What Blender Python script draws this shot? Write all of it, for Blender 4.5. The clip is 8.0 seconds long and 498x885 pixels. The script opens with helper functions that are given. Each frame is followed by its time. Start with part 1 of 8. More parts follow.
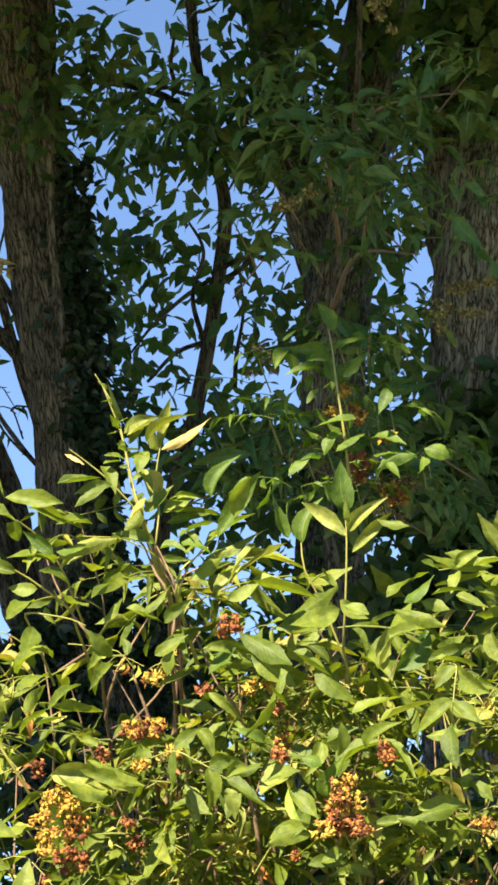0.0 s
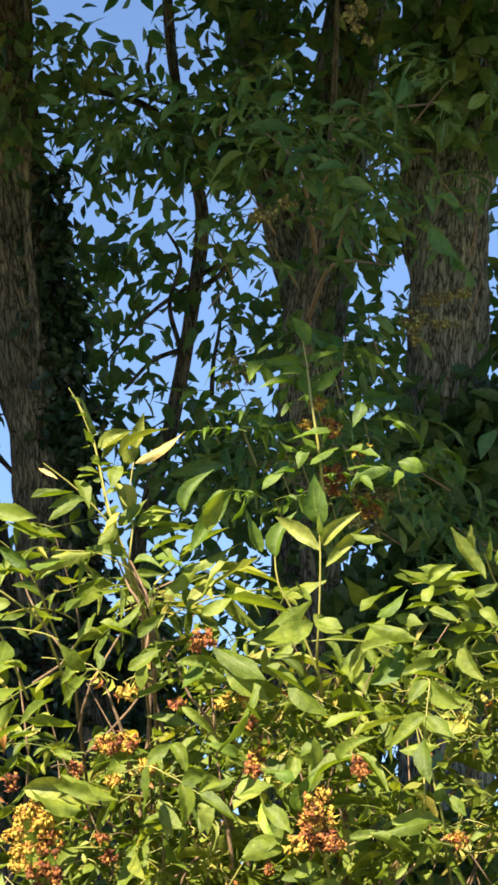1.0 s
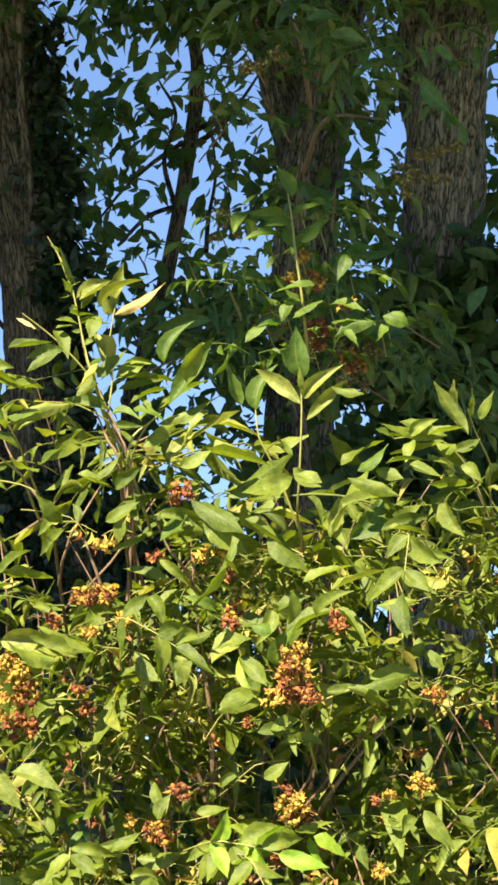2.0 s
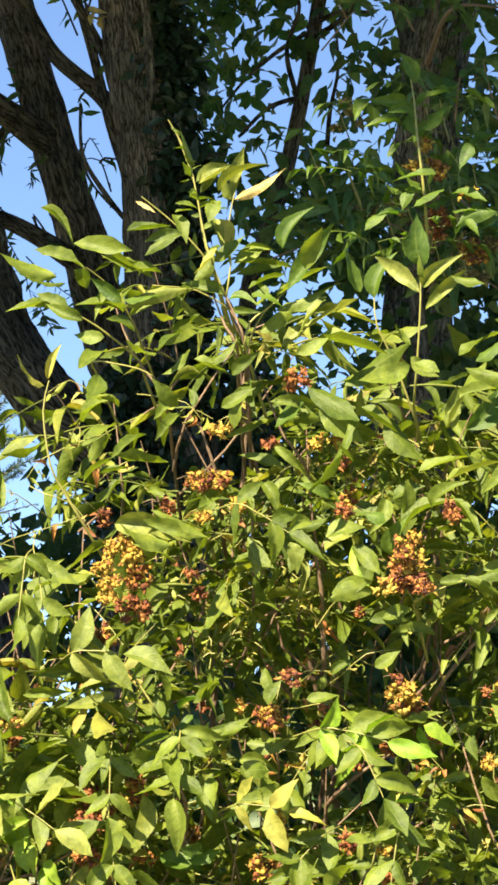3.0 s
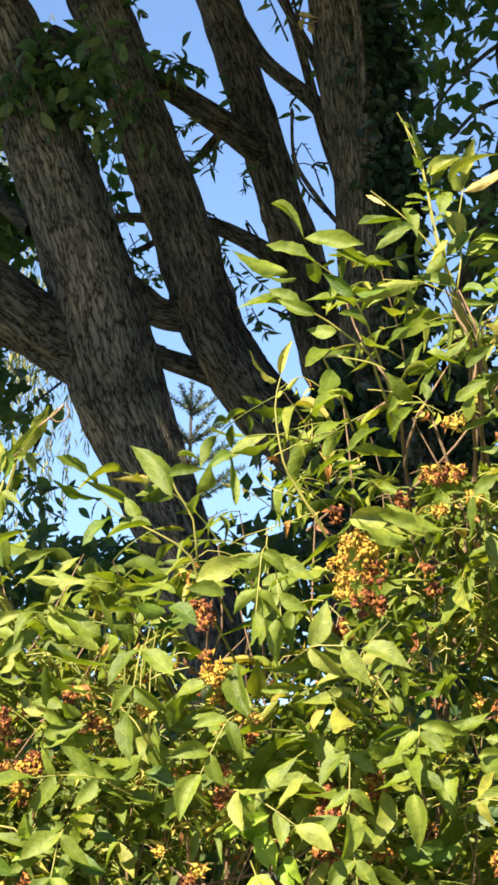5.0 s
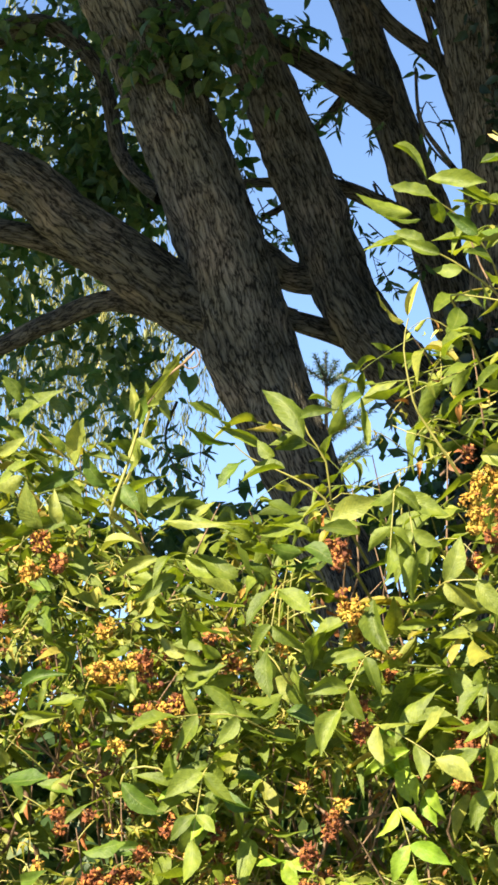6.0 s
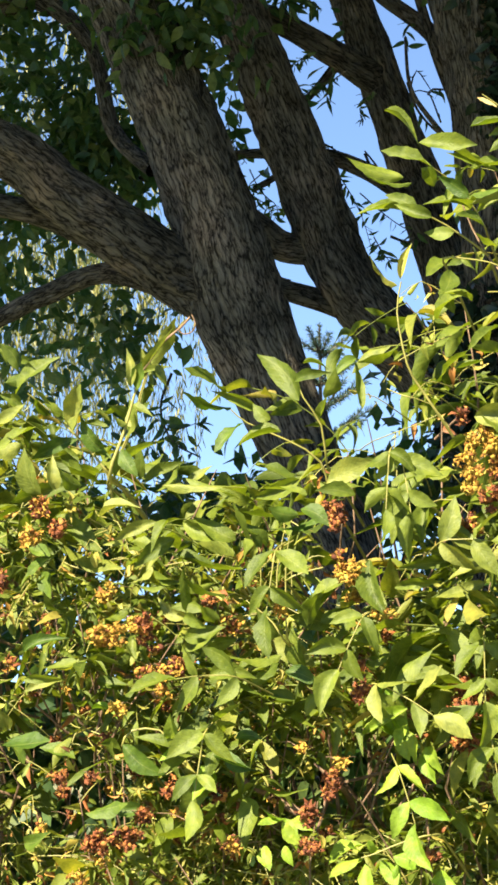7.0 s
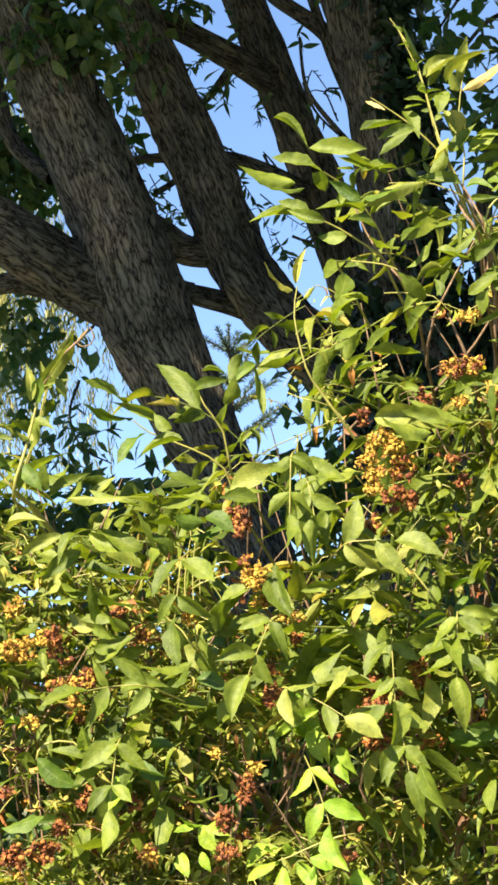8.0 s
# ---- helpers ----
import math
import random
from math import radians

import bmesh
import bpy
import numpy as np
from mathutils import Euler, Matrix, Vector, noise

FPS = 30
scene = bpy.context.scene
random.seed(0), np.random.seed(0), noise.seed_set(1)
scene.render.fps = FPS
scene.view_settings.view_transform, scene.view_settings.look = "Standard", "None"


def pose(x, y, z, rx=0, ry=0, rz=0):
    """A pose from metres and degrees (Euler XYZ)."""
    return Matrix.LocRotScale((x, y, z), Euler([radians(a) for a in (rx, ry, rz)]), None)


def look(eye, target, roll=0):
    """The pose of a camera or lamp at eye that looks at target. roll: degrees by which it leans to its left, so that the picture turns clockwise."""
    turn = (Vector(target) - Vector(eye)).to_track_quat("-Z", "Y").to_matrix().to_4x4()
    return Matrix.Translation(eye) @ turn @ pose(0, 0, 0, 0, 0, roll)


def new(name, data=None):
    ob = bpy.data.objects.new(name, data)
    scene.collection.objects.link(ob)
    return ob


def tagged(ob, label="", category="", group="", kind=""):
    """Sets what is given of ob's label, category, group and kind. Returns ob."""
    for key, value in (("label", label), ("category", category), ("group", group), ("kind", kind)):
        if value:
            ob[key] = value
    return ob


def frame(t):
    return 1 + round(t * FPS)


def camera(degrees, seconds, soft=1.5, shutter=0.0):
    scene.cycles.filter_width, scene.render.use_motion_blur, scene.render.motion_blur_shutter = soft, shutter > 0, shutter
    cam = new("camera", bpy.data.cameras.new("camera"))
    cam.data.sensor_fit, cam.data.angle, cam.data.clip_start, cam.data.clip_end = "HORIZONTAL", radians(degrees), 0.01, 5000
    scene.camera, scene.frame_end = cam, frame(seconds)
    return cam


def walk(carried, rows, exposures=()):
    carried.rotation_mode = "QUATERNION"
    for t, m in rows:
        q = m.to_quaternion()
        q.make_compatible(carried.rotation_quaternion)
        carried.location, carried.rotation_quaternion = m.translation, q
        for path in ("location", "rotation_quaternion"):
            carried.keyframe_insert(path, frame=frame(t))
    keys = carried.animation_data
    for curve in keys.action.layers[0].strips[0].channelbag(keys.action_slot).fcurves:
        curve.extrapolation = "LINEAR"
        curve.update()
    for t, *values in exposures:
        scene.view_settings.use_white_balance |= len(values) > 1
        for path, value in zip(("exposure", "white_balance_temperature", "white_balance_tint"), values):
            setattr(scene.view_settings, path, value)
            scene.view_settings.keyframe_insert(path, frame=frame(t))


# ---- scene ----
cam = camera(12.0, 8.0, soft=3.0)
walk(cam, [
    (0.0, pose(-0.0323, -0.0305, 1.6496, 102.4114, 0.5459, -4.6521)),
    (0.5, pose(-0.0310, -0.0434, 1.6679, 102.1650, 0.5056, -4.7365)),
    (1.0, pose(-0.0216, -0.0376, 1.6719, 102.4783, 0.5900, -5.1605)),
    (1.2, pose(-0.0129, -0.0343, 1.6757, 102.3503, 0.4735, -5.4591)),
    (2.3, pose(0.0364, 0.0394, 1.6548, 98.3146, -0.3602, -4.7661)),
    (2.5, pose(0.0354, 0.0515, 1.6540, 98.1250, -0.8061, -4.3156)),
    (3.0, pose(0.0318, 0.0360, 1.6400, 96.6827, -1.3895, -2.5414)),
    (3.5, pose(0.0276, 0.0382, 1.6290, 96.0280, -1.6227, -0.9383)),
    (4.0, pose(0.0153, 0.0501, 1.6434, 97.4508, -1.5886, -0.4240)),
    (4.5, pose(-0.0231, 0.0550, 1.6321, 97.5389, -1.5776, -0.0617)),
    (5.0, pose(-0.0313, 0.0592, 1.6065, 96.8581, -1.2033, 2.3886)),
    (5.2, pose(-0.0301, 0.0558, 1.5987, 96.6608, -0.7573, 3.3145)),
    (6.3, pose(-0.0097, -0.0064, 1.5167, 96.2139, 0.3031, 6.2755)),
    (6.5, pose(-0.0086, -0.0153, 1.5160, 96.1689, 0.5361, 6.1813)),
    (7.0, pose(-0.0134, -0.0298, 1.5028, 95.6818, 0.9027, 5.8392)),
    (7.5, pose(0.0079, -0.0354, 1.5093, 95.4186, 2.0285, 5.1104)),
    (8.0, pose(0.0175, -0.0535, 1.5183, 95.5781, 3.2536, 4.0310)),
], exposures=[(0.0, 2.06), (8.0, 2.06)])

# ---- light: clear sky and an afternoon sun behind the camera's left shoulder ----
SUN_EL, SUN_AZ = radians(44), radians(212)      # azimuth clockwise from +y
world = bpy.data.worlds.new("sky")
scene.world = world
world.use_nodes = True
wt = world.node_tree
sky = wt.nodes.new("ShaderNodeTexSky")
sky.sky_type, sky.sun_disc = "NISHITA", False
sky.sun_elevation, sky.sun_rotation = SUN_EL, SUN_AZ
sky.air_density, sky.dust_density, sky.ozone_density = 0.95, 0.0, 5.0
sky.altitude = 300
wt.nodes["Background"].inputs["Strength"].default_value = 0.063
blue = wt.nodes.new("ShaderNodeMixRGB")
blue.blend_type, blue.inputs[0].default_value, blue.inputs[2].default_value = "MULTIPLY", 1.0, (1.05, 0.995, 0.975, 1)
wt.links.new(sky.outputs[0], blue.inputs[1])
way_up, lift = wt.nodes.new("ShaderNodeTexCoord"), wt.nodes.new("ShaderNodeVectorMath")
lift.operation, lift.inputs[1].default_value = "ADD", (0, 0, 0.11)      # little haze over the horizon
wt.links.new(way_up.outputs["Generated"], lift.inputs[0])
wt.links.new(lift.outputs[0], sky.inputs["Vector"])
wt.links.new(blue.outputs[0], wt.nodes["Background"].inputs["Color"])
sun = new("sun", bpy.data.lights.new("sun", "SUN"))
sun.data.energy, sun.data.angle, sun.data.color = 5.0, radians(0.5), (1.0, 0.88, 0.64)
to_sun = Vector((math.sin(SUN_AZ) * math.cos(SUN_EL), math.cos(SUN_AZ) * math.cos(SUN_EL), math.sin(SUN_EL)))
sun.matrix_world = look(tuple(to_sun * 60), (0, 0, 0))


# ---- materials ----
def material(name):
    m = bpy.data.materials.new(name)
    m.use_nodes = True
    t = m.node_tree
    return m, t, t.nodes["Principled BSDF"], t.nodes["Material Output"]


def node(t, kind, **values):
    n = t.nodes.new("ShaderNode" + kind)
    for key, value in values.items():
        n.inputs[key].default_value = value
    return n


def ramp(t, source, stops):
    n = t.nodes.new("ShaderNodeValToRGB")
    while len(n.color_ramp.elements) < len(stops):
        n.color_ramp.elements.new(0.5)
    for e, (p, c) in zip(n.color_ramp.elements, stops):
        e.position, e.color = p, (*c, 1)
    t.links.new(source, n.inputs[0])
    return n


def sum_fract(t):
    """One random number for each joined island or object."""
    geo, info = node(t, "NewGeometry"), node(t, "ObjectInfo")
    add = node(t, "Math")
    t.links.new(geo.outputs["Random Per Island"], add.inputs[0])
    t.links.new(info.outputs["Random"], add.inputs[1])
    fr = node(t, "Math")
    fr.operation = "FRACT"
    t.links.new(add.outputs[0], fr.inputs[0])
    return fr.outputs[0]


def leaf_material(name, stops, glow, sheer=0.4, rough=0.52, vein=True):
    m, t, b, out = material(name)
    colour = ramp(t, sum_fract(t), stops)
    pos = node(t, "NewGeometry")
    blotch = node(t, "TexNoise", Scale=46.0, Detail=6.0, Roughness=0.65)
    t.links.new(pos.outputs["Position"], blotch.inputs["Vector"])
    shade = ramp(t, blotch.outputs["Fac"], [(0.28, (0.5, 0.56, 0.5)), (0.5, (0.95, 0.97, 0.95)), (0.72, (1.35, 1.25, 1.15))])
    mul = t.nodes.new("ShaderNodeMixRGB")
    mul.blend_type, mul.inputs[0].default_value = "MULTIPLY", 1.0
    t.links.new(colour.outputs[0], mul.inputs[1])
    t.links.new(shade.outputs[0], mul.inputs[2])
    last = mul.outputs[0]
    if vein:
        uv = node(t, "UVMap")
        sep = node(t, "SeparateXYZ")
        t.links.new(uv.outputs[0], sep.inputs[0])
        off = node(t, "Math")
        off.operation, off.inputs[1].default_value = "SUBTRACT", 0.5
        t.links.new(sep.outputs[0], off.inputs[0])
        mag = node(t, "Math")
        mag.operation = "ABSOLUTE"
        t.links.new(off.outputs[0], mag.inputs[0])
        mid = ramp(t, mag.outputs[0], [(0.008, (0.3, 0.3, 0.3)), (0.03, (0, 0, 0))])
        # faint side veins that run forward from the midrib
        side = node(t, "Math")
        side.operation, side.inputs[1].default_value = "MULTIPLY_ADD", -0.55
        t.links.new(mag.outputs[0], side.inputs[0])
        t.links.new(sep.outputs[1], side.inputs[2])
        freq = node(t, "Math")
        freq.operation, freq.inputs[1].default_value = "MULTIPLY", 75.0
        t.links.new(side.outputs[0], freq.inputs[0])
        wave = node(t, "Math")
        wave.operation = "SINE"
        t.links.new(freq.outputs[0], wave.inputs[0])
        streak = ramp(t, wave.outputs[0], [(0.0, (0.93, 0.94, 0.93)), (0.7, (1, 1, 1)), (1.0, (1.05, 1.04, 1.03))])
        veined = t.nodes.new("ShaderNodeMixRGB")
        veined.blend_type, veined.inputs[0].default_value = "MULTIPLY", 1.0
        t.links.new(last, veined.inputs[1])
        t.links.new(streak.outputs[0], veined.inputs[2])
        last = veined.outputs[0]
        pale = t.nodes.new("ShaderNodeMixRGB")
        t.links.new(mid.outputs[0], pale.inputs[0])
        t.links.new(last, pale.inputs[1])
        pale.inputs[2].default_value = (0.3, 0.32, 0.1, 1)
        last = pale.outputs[0]
        quilt = node(t, "Math")
        quilt.operation, quilt.inputs[1].default_value = "MULTIPLY_ADD", 0.022
        t.links.new(wave.outputs[0], quilt.inputs[0])
        t.links.new(blotch.outputs["Fac"], quilt.inputs[2])
        bump = node(t, "Bump", Strength=0.5, Distance=0.008)
        t.links.new(quilt.outputs[0], bump.inputs["Height"])
        t.links.new(bump.outputs[0], b.inputs["Normal"])
    t.links.new(last, b.inputs["Base Color"])
    b.inputs["Roughness"].default_value = rough
    b.inputs["Specular IOR Level"].default_value = 0.38
    tr = node(t, "BsdfTranslucent")
    tint = t.nodes.new("ShaderNodeMixRGB")
    tint.blend_type, tint.inputs[0].default_value = "MULTIPLY", 1.0
    t.links.new(last, tint.inputs[1])
    tint.inputs[2].default_value = (*glow, 1)
    t.links.new(tint.outputs[0], tr.inputs["Color"])
    mix = node(t, "MixShader", Fac=sheer)
    t.links.new(b.outputs[0], mix.inputs[1])
    t.links.new(tr.outputs[0], mix.inputs[2])
    t.links.new(mix.outputs[0], out.inputs["Surface"])
    return m


def bark_material(name, dark, light):
    """Furrowed bark with interlaced ridges; the mesh's own map runs in metres round and along the limb."""
    m, t, b, out = material(name)
    uv = node(t, "UVMap")
    warp = node(t, "TexNoise", Scale=7.0, Detail=3.0)
    t.links.new(uv.outputs[0], warp.inputs["Vector"])
    push = t.nodes.new("ShaderNodeMixRGB")
    push.blend_type, push.inputs[0].default_value = "LINEAR_LIGHT", 0.02
    t.links.new(uv.outputs[0], push.inputs[1])
    t.links.new(warp.outputs["Color"], push.inputs[2])

    def stretched(x, y):
        n = node(t, "Mapping")
        n.inputs["Scale"].default_value = (x, y, 1.0)
        t.links.new(push.outputs[0], n.inputs["Vector"])
        return n.outputs[0]

    def math(kind, a, c):
        n = node(t, "Math")
        n.operation = kind
        for k, value in enumerate((a, c)):
            if isinstance(value, float):
                n.inputs[k].default_value = value
            else:
                t.links.new(value, n.inputs[k])
        return n.outputs[0]

    # long plates parted by dark furrows
    plates = node(t, "TexVoronoi", Scale=1.0, Randomness=1.0)
    plates.feature = "DISTANCE_TO_EDGE"
    t.links.new(stretched(46.0, 6.5), plates.inputs["Vector"])
    furrow = ramp(t, plates.outputs["Distance"], [(0.0, (0, 0, 0)), (0.1, (0.45, 0.45, 0.45)), (0.34, (1, 1, 1))]).outputs[0]
    # winding cracks
    crack = node(t, "TexNoise", Scale=1.0, Detail=3.0, Roughness=0.6)
    t.links.new(stretched(30.0, 4.5), crack.inputs["Vector"])
    winding = ramp(t, math("ABSOLUTE", math("SUBTRACT", crack.outputs["Fac"], 0.5), 0.0), [(0.0, (0, 0, 0)), (0.07, (1, 1, 1))]).outputs[0]
    # a few deep fissures, far apart
    gash = node(t, "TexNoise", Scale=1.0, Detail=4.0, Roughness=0.55)
    t.links.new(stretched(16.0, 3.0), gash.inputs["Vector"])
    deep = ramp(t, math("ABSOLUTE", math("SUBTRACT", gash.outputs["Fac"], 0.5), 0.0), [(0.0, (0, 0, 0)), (0.016, (1, 1, 1))]).outputs[0]
    # flakes and fibres on the ridges
    fibre = node(t, "TexNoise", Scale=1.0, Detail=6.0, Roughness=0.72)
    t.links.new(stretched(150.0, 30.0), fibre.inputs["Vector"])
    fine = ramp(t, fibre.outputs["Fac"], [(0.3, (0, 0, 0)), (0.7, (1, 1, 1))]).outputs[0]
    ridge = math("ADD", math("MULTIPLY", math("MULTIPLY", furrow, winding), 0.55), math("MULTIPLY", fine, 0.45))
    high = math("MULTIPLY", ridge, math("ADD", math("MULTIPLY", deep, 0.55), 0.45))
    colour = ramp(t, high, [(0.19, dark), (0.36, tuple(0.54 * a + 0.46 * c for a, c in zip(dark, light))), (0.9, light)])
    big = node(t, "TexNoise", Scale=3.2, Detail=6.0)
    t.links.new(uv.outputs[0], big.inputs["Vector"])
    patch = ramp(t, big.outputs["Fac"], [(0.32, (0.5, 0.52, 0.5)), (0.5, (0.95, 0.98, 0.92)), (0.68, (1.45, 1.32, 1.2))])
    mul = t.nodes.new("ShaderNodeMixRGB")
    mul.blend_type, mul.inputs[0].default_value = "MULTIPLY", 1.0
    t.links.new(colour.outputs[0], mul.inputs[1])
    t.links.new(patch.outputs[0], mul.inputs[2])
    t.links.new(mul.outputs[0], b.inputs["Base Color"])
    b.inputs["Roughness"].default_value = 0.92
    b.inputs["Specular IOR Level"].default_value = 0.2
    bump = node(t, "Bump", Strength=1.0, Distance=0.03)
    t.links.new(high, bump.inputs["Height"])
    t.links.new(bump.outputs[0], b.inputs["Normal"])
    return m


def speckled(name, stops, scale, rough=0.8, bump=0.4, islands=False):
    m, t, b, out = material(name)
    pos = node(t, "NewGeometry")
    n = node(t, "TexNoise", Scale=scale, Detail=6.0, Roughness=0.65)
    t.links.new(pos.outputs["Position"], n.inputs["Vector"])
    c = ramp(t, sum_fract(t) if islands else n.outputs["Fac"], stops)
    last = c.outputs[0]
    if islands:
        g = ramp(t, n.outputs["Fac"], [(0.3, (0.6, 0.6, 0.6)), (0.7, (1.2, 1.2, 1.2))])
        mul = t.nodes.new("ShaderNodeMixRGB")
        mul.blend_type, mul.inputs[0].default_value = "MULTIPLY", 1.0
        t.links.new(last, mul.inputs[1])
        t.links.new(g.outputs[0], mul.inputs[2])
        last = mul.outputs[0]
    t.links.new(last, b.inputs["Base Color"])
    b.inputs["Roughness"].default_value = rough
    bp = node(t, "Bump", Strength=bump, Distance=0.01)
    t.links.new(n.outputs["Fac"], bp.inputs["Height"])
    t.links.new(bp.outputs[0], b.inputs["Normal"])
    return m


ASH = leaf_material("ash_leaf", [(0.0, (0.075, 0.108, 0.012)), (0.35, (0.123, 0.167, 0.018)), (0.7, (0.163, 0.205, 0.026)),
                                 (0.93, (0.225, 0.24, 0.04)), (1.0, (0.36, 0.28, 0.065))], (1.45, 1.45, 0.45))
GREEN = leaf_material("green_ash_leaf", [(0.0, (0.086, 0.125, 0.014)), (0.5, (0.134, 0.175, 0.02)), (1.0, (0.185, 0.23, 0.033))], (1.4, 1.45, 0.45))
PALE = leaf_material("pale_ash_leaf", [(0.0, (0.134, 0.172, 0.025)), (0.7, (0.193, 0.218, 0.038)), (1.0, (0.25, 0.268, 0.062))], (1.3, 1.3, 0.6), 0.3)
# withered tan, used as painted sunlight on a few willow leaves
TAN = leaf_material("withered_and_sunlit_leaf", [(0.0, (0.42, 0.3, 0.1)), (1.0, (0.5, 0.38, 0.16))], (1.2, 1.1, 0.6), 0.25)
YELLOW = leaf_material("yellowing_ash_leaf", [(0.0, (0.27, 0.27, 0.045)), (1.0, (0.36, 0.33, 0.07))], (1.2, 1.15, 0.5), 0.3)
# deep green that also carries the shade on darker hedge and spray leaves
DEEP_SHADED = leaf_material("deep_green_shaded_ash_leaf", [(0.0, (0.06, 0.11, 0.013)), (1.0, (0.11, 0.165, 0.02))], (1.4, 1.7, 0.4), 0.35)
BRIGHT = leaf_material("fresh_ash_leaf", [(0.0, (0.17, 0.29, 0.02)), (1.0, (0.26, 0.33, 0.035))], (1.4, 1.45, 0.5), 0.3)
# cooler copy of the ash leaf with bluish shade put into its colour
SHADE_ASH = leaf_material("shade_toned_ash_leaf", [(0.0, (0.052, 0.11, 0.039)), (0.6, (0.084, 0.15, 0.05)), (1.0, (0.165, 0.2, 0.057))], (1.2, 1.5, 0.8), 0.4)
# ivy green taken near black to carry the shade of the trunk's flank
IVY = leaf_material("shade_dark_ivy_leaf", [(0.0, (0.012, 0.026, 0.013)), (1.0, (0.03, 0.055, 0.026))], (1.0, 1.2, 0.8), 0.1, 0.4, False)
CURL = leaf_material("dry_curl", [(0.0, (0.13, 0.17, 0.02)), (0.4, (0.28, 0.31, 0.05)), (0.58, (0.44, 0.41, 0.1)), (0.75, (0.42, 0.29, 0.06)), (0.88, (0.38, 0.13, 0.04)), (1.0, (0.14, 0.07, 0.035))],
                     (1.2, 1.15, 0.5), 0.3, 0.6, False)
CROWN = leaf_material("crown_leaf", [(0.0, (0.041, 0.085, 0.03)), (0.6, (0.071, 0.122, 0.039)), (1.0, (0.132, 0.16, 0.045))],
                      (1.3, 1.6, 0.8), 0.4, 0.5, False)
WILLOW = leaf_material("willow_leaf", [(0.0, (0.05, 0.08, 0.03)), (0.5, (0.13, 0.15, 0.05)), (1.0, (0.3, 0.27, 0.09))],
                       (1.2, 1.2, 0.6), 0.3, 0.5, False)
NEEDLE = leaf_material("spruce_needle", [(0.0, (0.03, 0.06, 0.04)), (1.0, (0.06, 0.1, 0.07))], (1, 1, 1), 0.1, 0.5, False)
BARK = bark_material("furrowed_bark", (0.028, 0.023, 0.019), (0.42, 0.36, 0.295))
BARK_GREY = bark_material("grey_bark", (0.03, 0.028, 0.025), (0.47, 0.45, 0.39))
# darker bark; on the willow limbs it also carries their deep shade
BARK_DARK_SHADED = bark_material("dark_and_shaded_bark", (0.024, 0.02, 0.017), (0.34, 0.29, 0.235))
TWIG = speckled("twig_bark", [(0.3, (0.1, 0.06, 0.036)), (0.7, (0.25, 0.16, 0.095))], 60)
GREEN_TWIG = speckled("green_stalk", [(0.3, (0.17, 0.17, 0.04)), (0.7, (0.3, 0.27, 0.07))], 60, 0.5, 0.1)
GALL = speckled("mixed_seed", [(0.0, (0.08, 0.02, 0.01)), (0.4, (0.25, 0.07, 0.014)), (0.55, (0.36, 0.18, 0.02)), (1.0, (0.45, 0.3, 0.04))],
                120, 0.85, 0.6, True)
OCHRE = speckled("ochre_seed", [(0.0, (0.2, 0.06, 0.014)), (0.2, (0.36, 0.18, 0.02)), (0.6, (0.42, 0.27, 0.03)), (1.0, (0.48, 0.36, 0.06))], 120, 0.85, 0.6, True)
# seed browns greyed to carry the shade where these clusters hang
SHADE_DRY = speckled("shade_dulled_seed", [(0.0, (0.08, 0.06, 0.025)), (0.5, (0.2, 0.15, 0.05)), (0.85, (0.32, 0.27, 0.08)), (1.0, (0.5, 0.42, 0.12))], 120, 0.9, 0.6, True)
RUST = speckled("rusty_seed", [(0.0, (0.09, 0.024, 0.011)), (0.6, (0.27, 0.08, 0.02)), (1.0, (0.45, 0.2, 0.04))], 120, 0.85, 0.6, True)
# unseen ground, its pale colour chosen to bounce sunlight into the shade
SOIL = speckled("grassy_soil", [(0.3, (0.12, 0.115, 0.06)), (0.55, (0.17, 0.18, 0.08)), (0.8, (0.26, 0.24, 0.14))], 3.0, 0.95, 0.6)


# ---- building helpers ----
def mesh_of(name, verts, faces, uvs=None, smooth=True):
    me = bpy.data.meshes.new(name)
    verts, faces = np.asarray(verts, np.float32), np.asarray(faces, np.int32)
    k = faces.shape[1]
    me.vertices.add(len(verts))
    me.vertices.foreach_set("co", verts.ravel())
    me.loops.add(faces.size)
    me.loops.foreach_set("vertex_index", faces.ravel())
    me.polygons.add(len(faces))
    me.polygons.foreach_set("loop_start", np.arange(0, faces.size, k, dtype=np.int32))
    if smooth:
        me.polygons.foreach_set("use_smooth", np.ones(len(faces), bool))
    if uvs is not None:
        me.uv_layers.new(name="UVMap").data.foreach_set("uv", np.asarray(uvs, np.float32)[faces.ravel()].ravel())
    me.update(calc_edges=True)
    return me


def thing(name, label, category, group="", at=(0, 0, 0), kind=""):
    ob = tagged(new(name), label, category, group, kind)
    ob.location = at
    ob.empty_display_size = 0.1
    return ob


def child(name, me, mat, parent, label="", kind="", m=None):
    """Links a mesh in world coordinates as one part under its thing or part."""
    if not me.materials:
        me.materials.append(mat)
    ob = new(name, me)
    ob.parent = parent
    at = WORLD[parent]
    WORLD[ob] = m if m is not None else Matrix()
    ob.matrix_parent_inverse = at.inverted()
    ob.matrix_basis = WORLD[ob]
    return tagged(ob, label, kind=kind)


class Worlds(dict):
    def __missing__(self, ob):
        return Matrix.Translation(ob.location)


WORLD = Worlds()


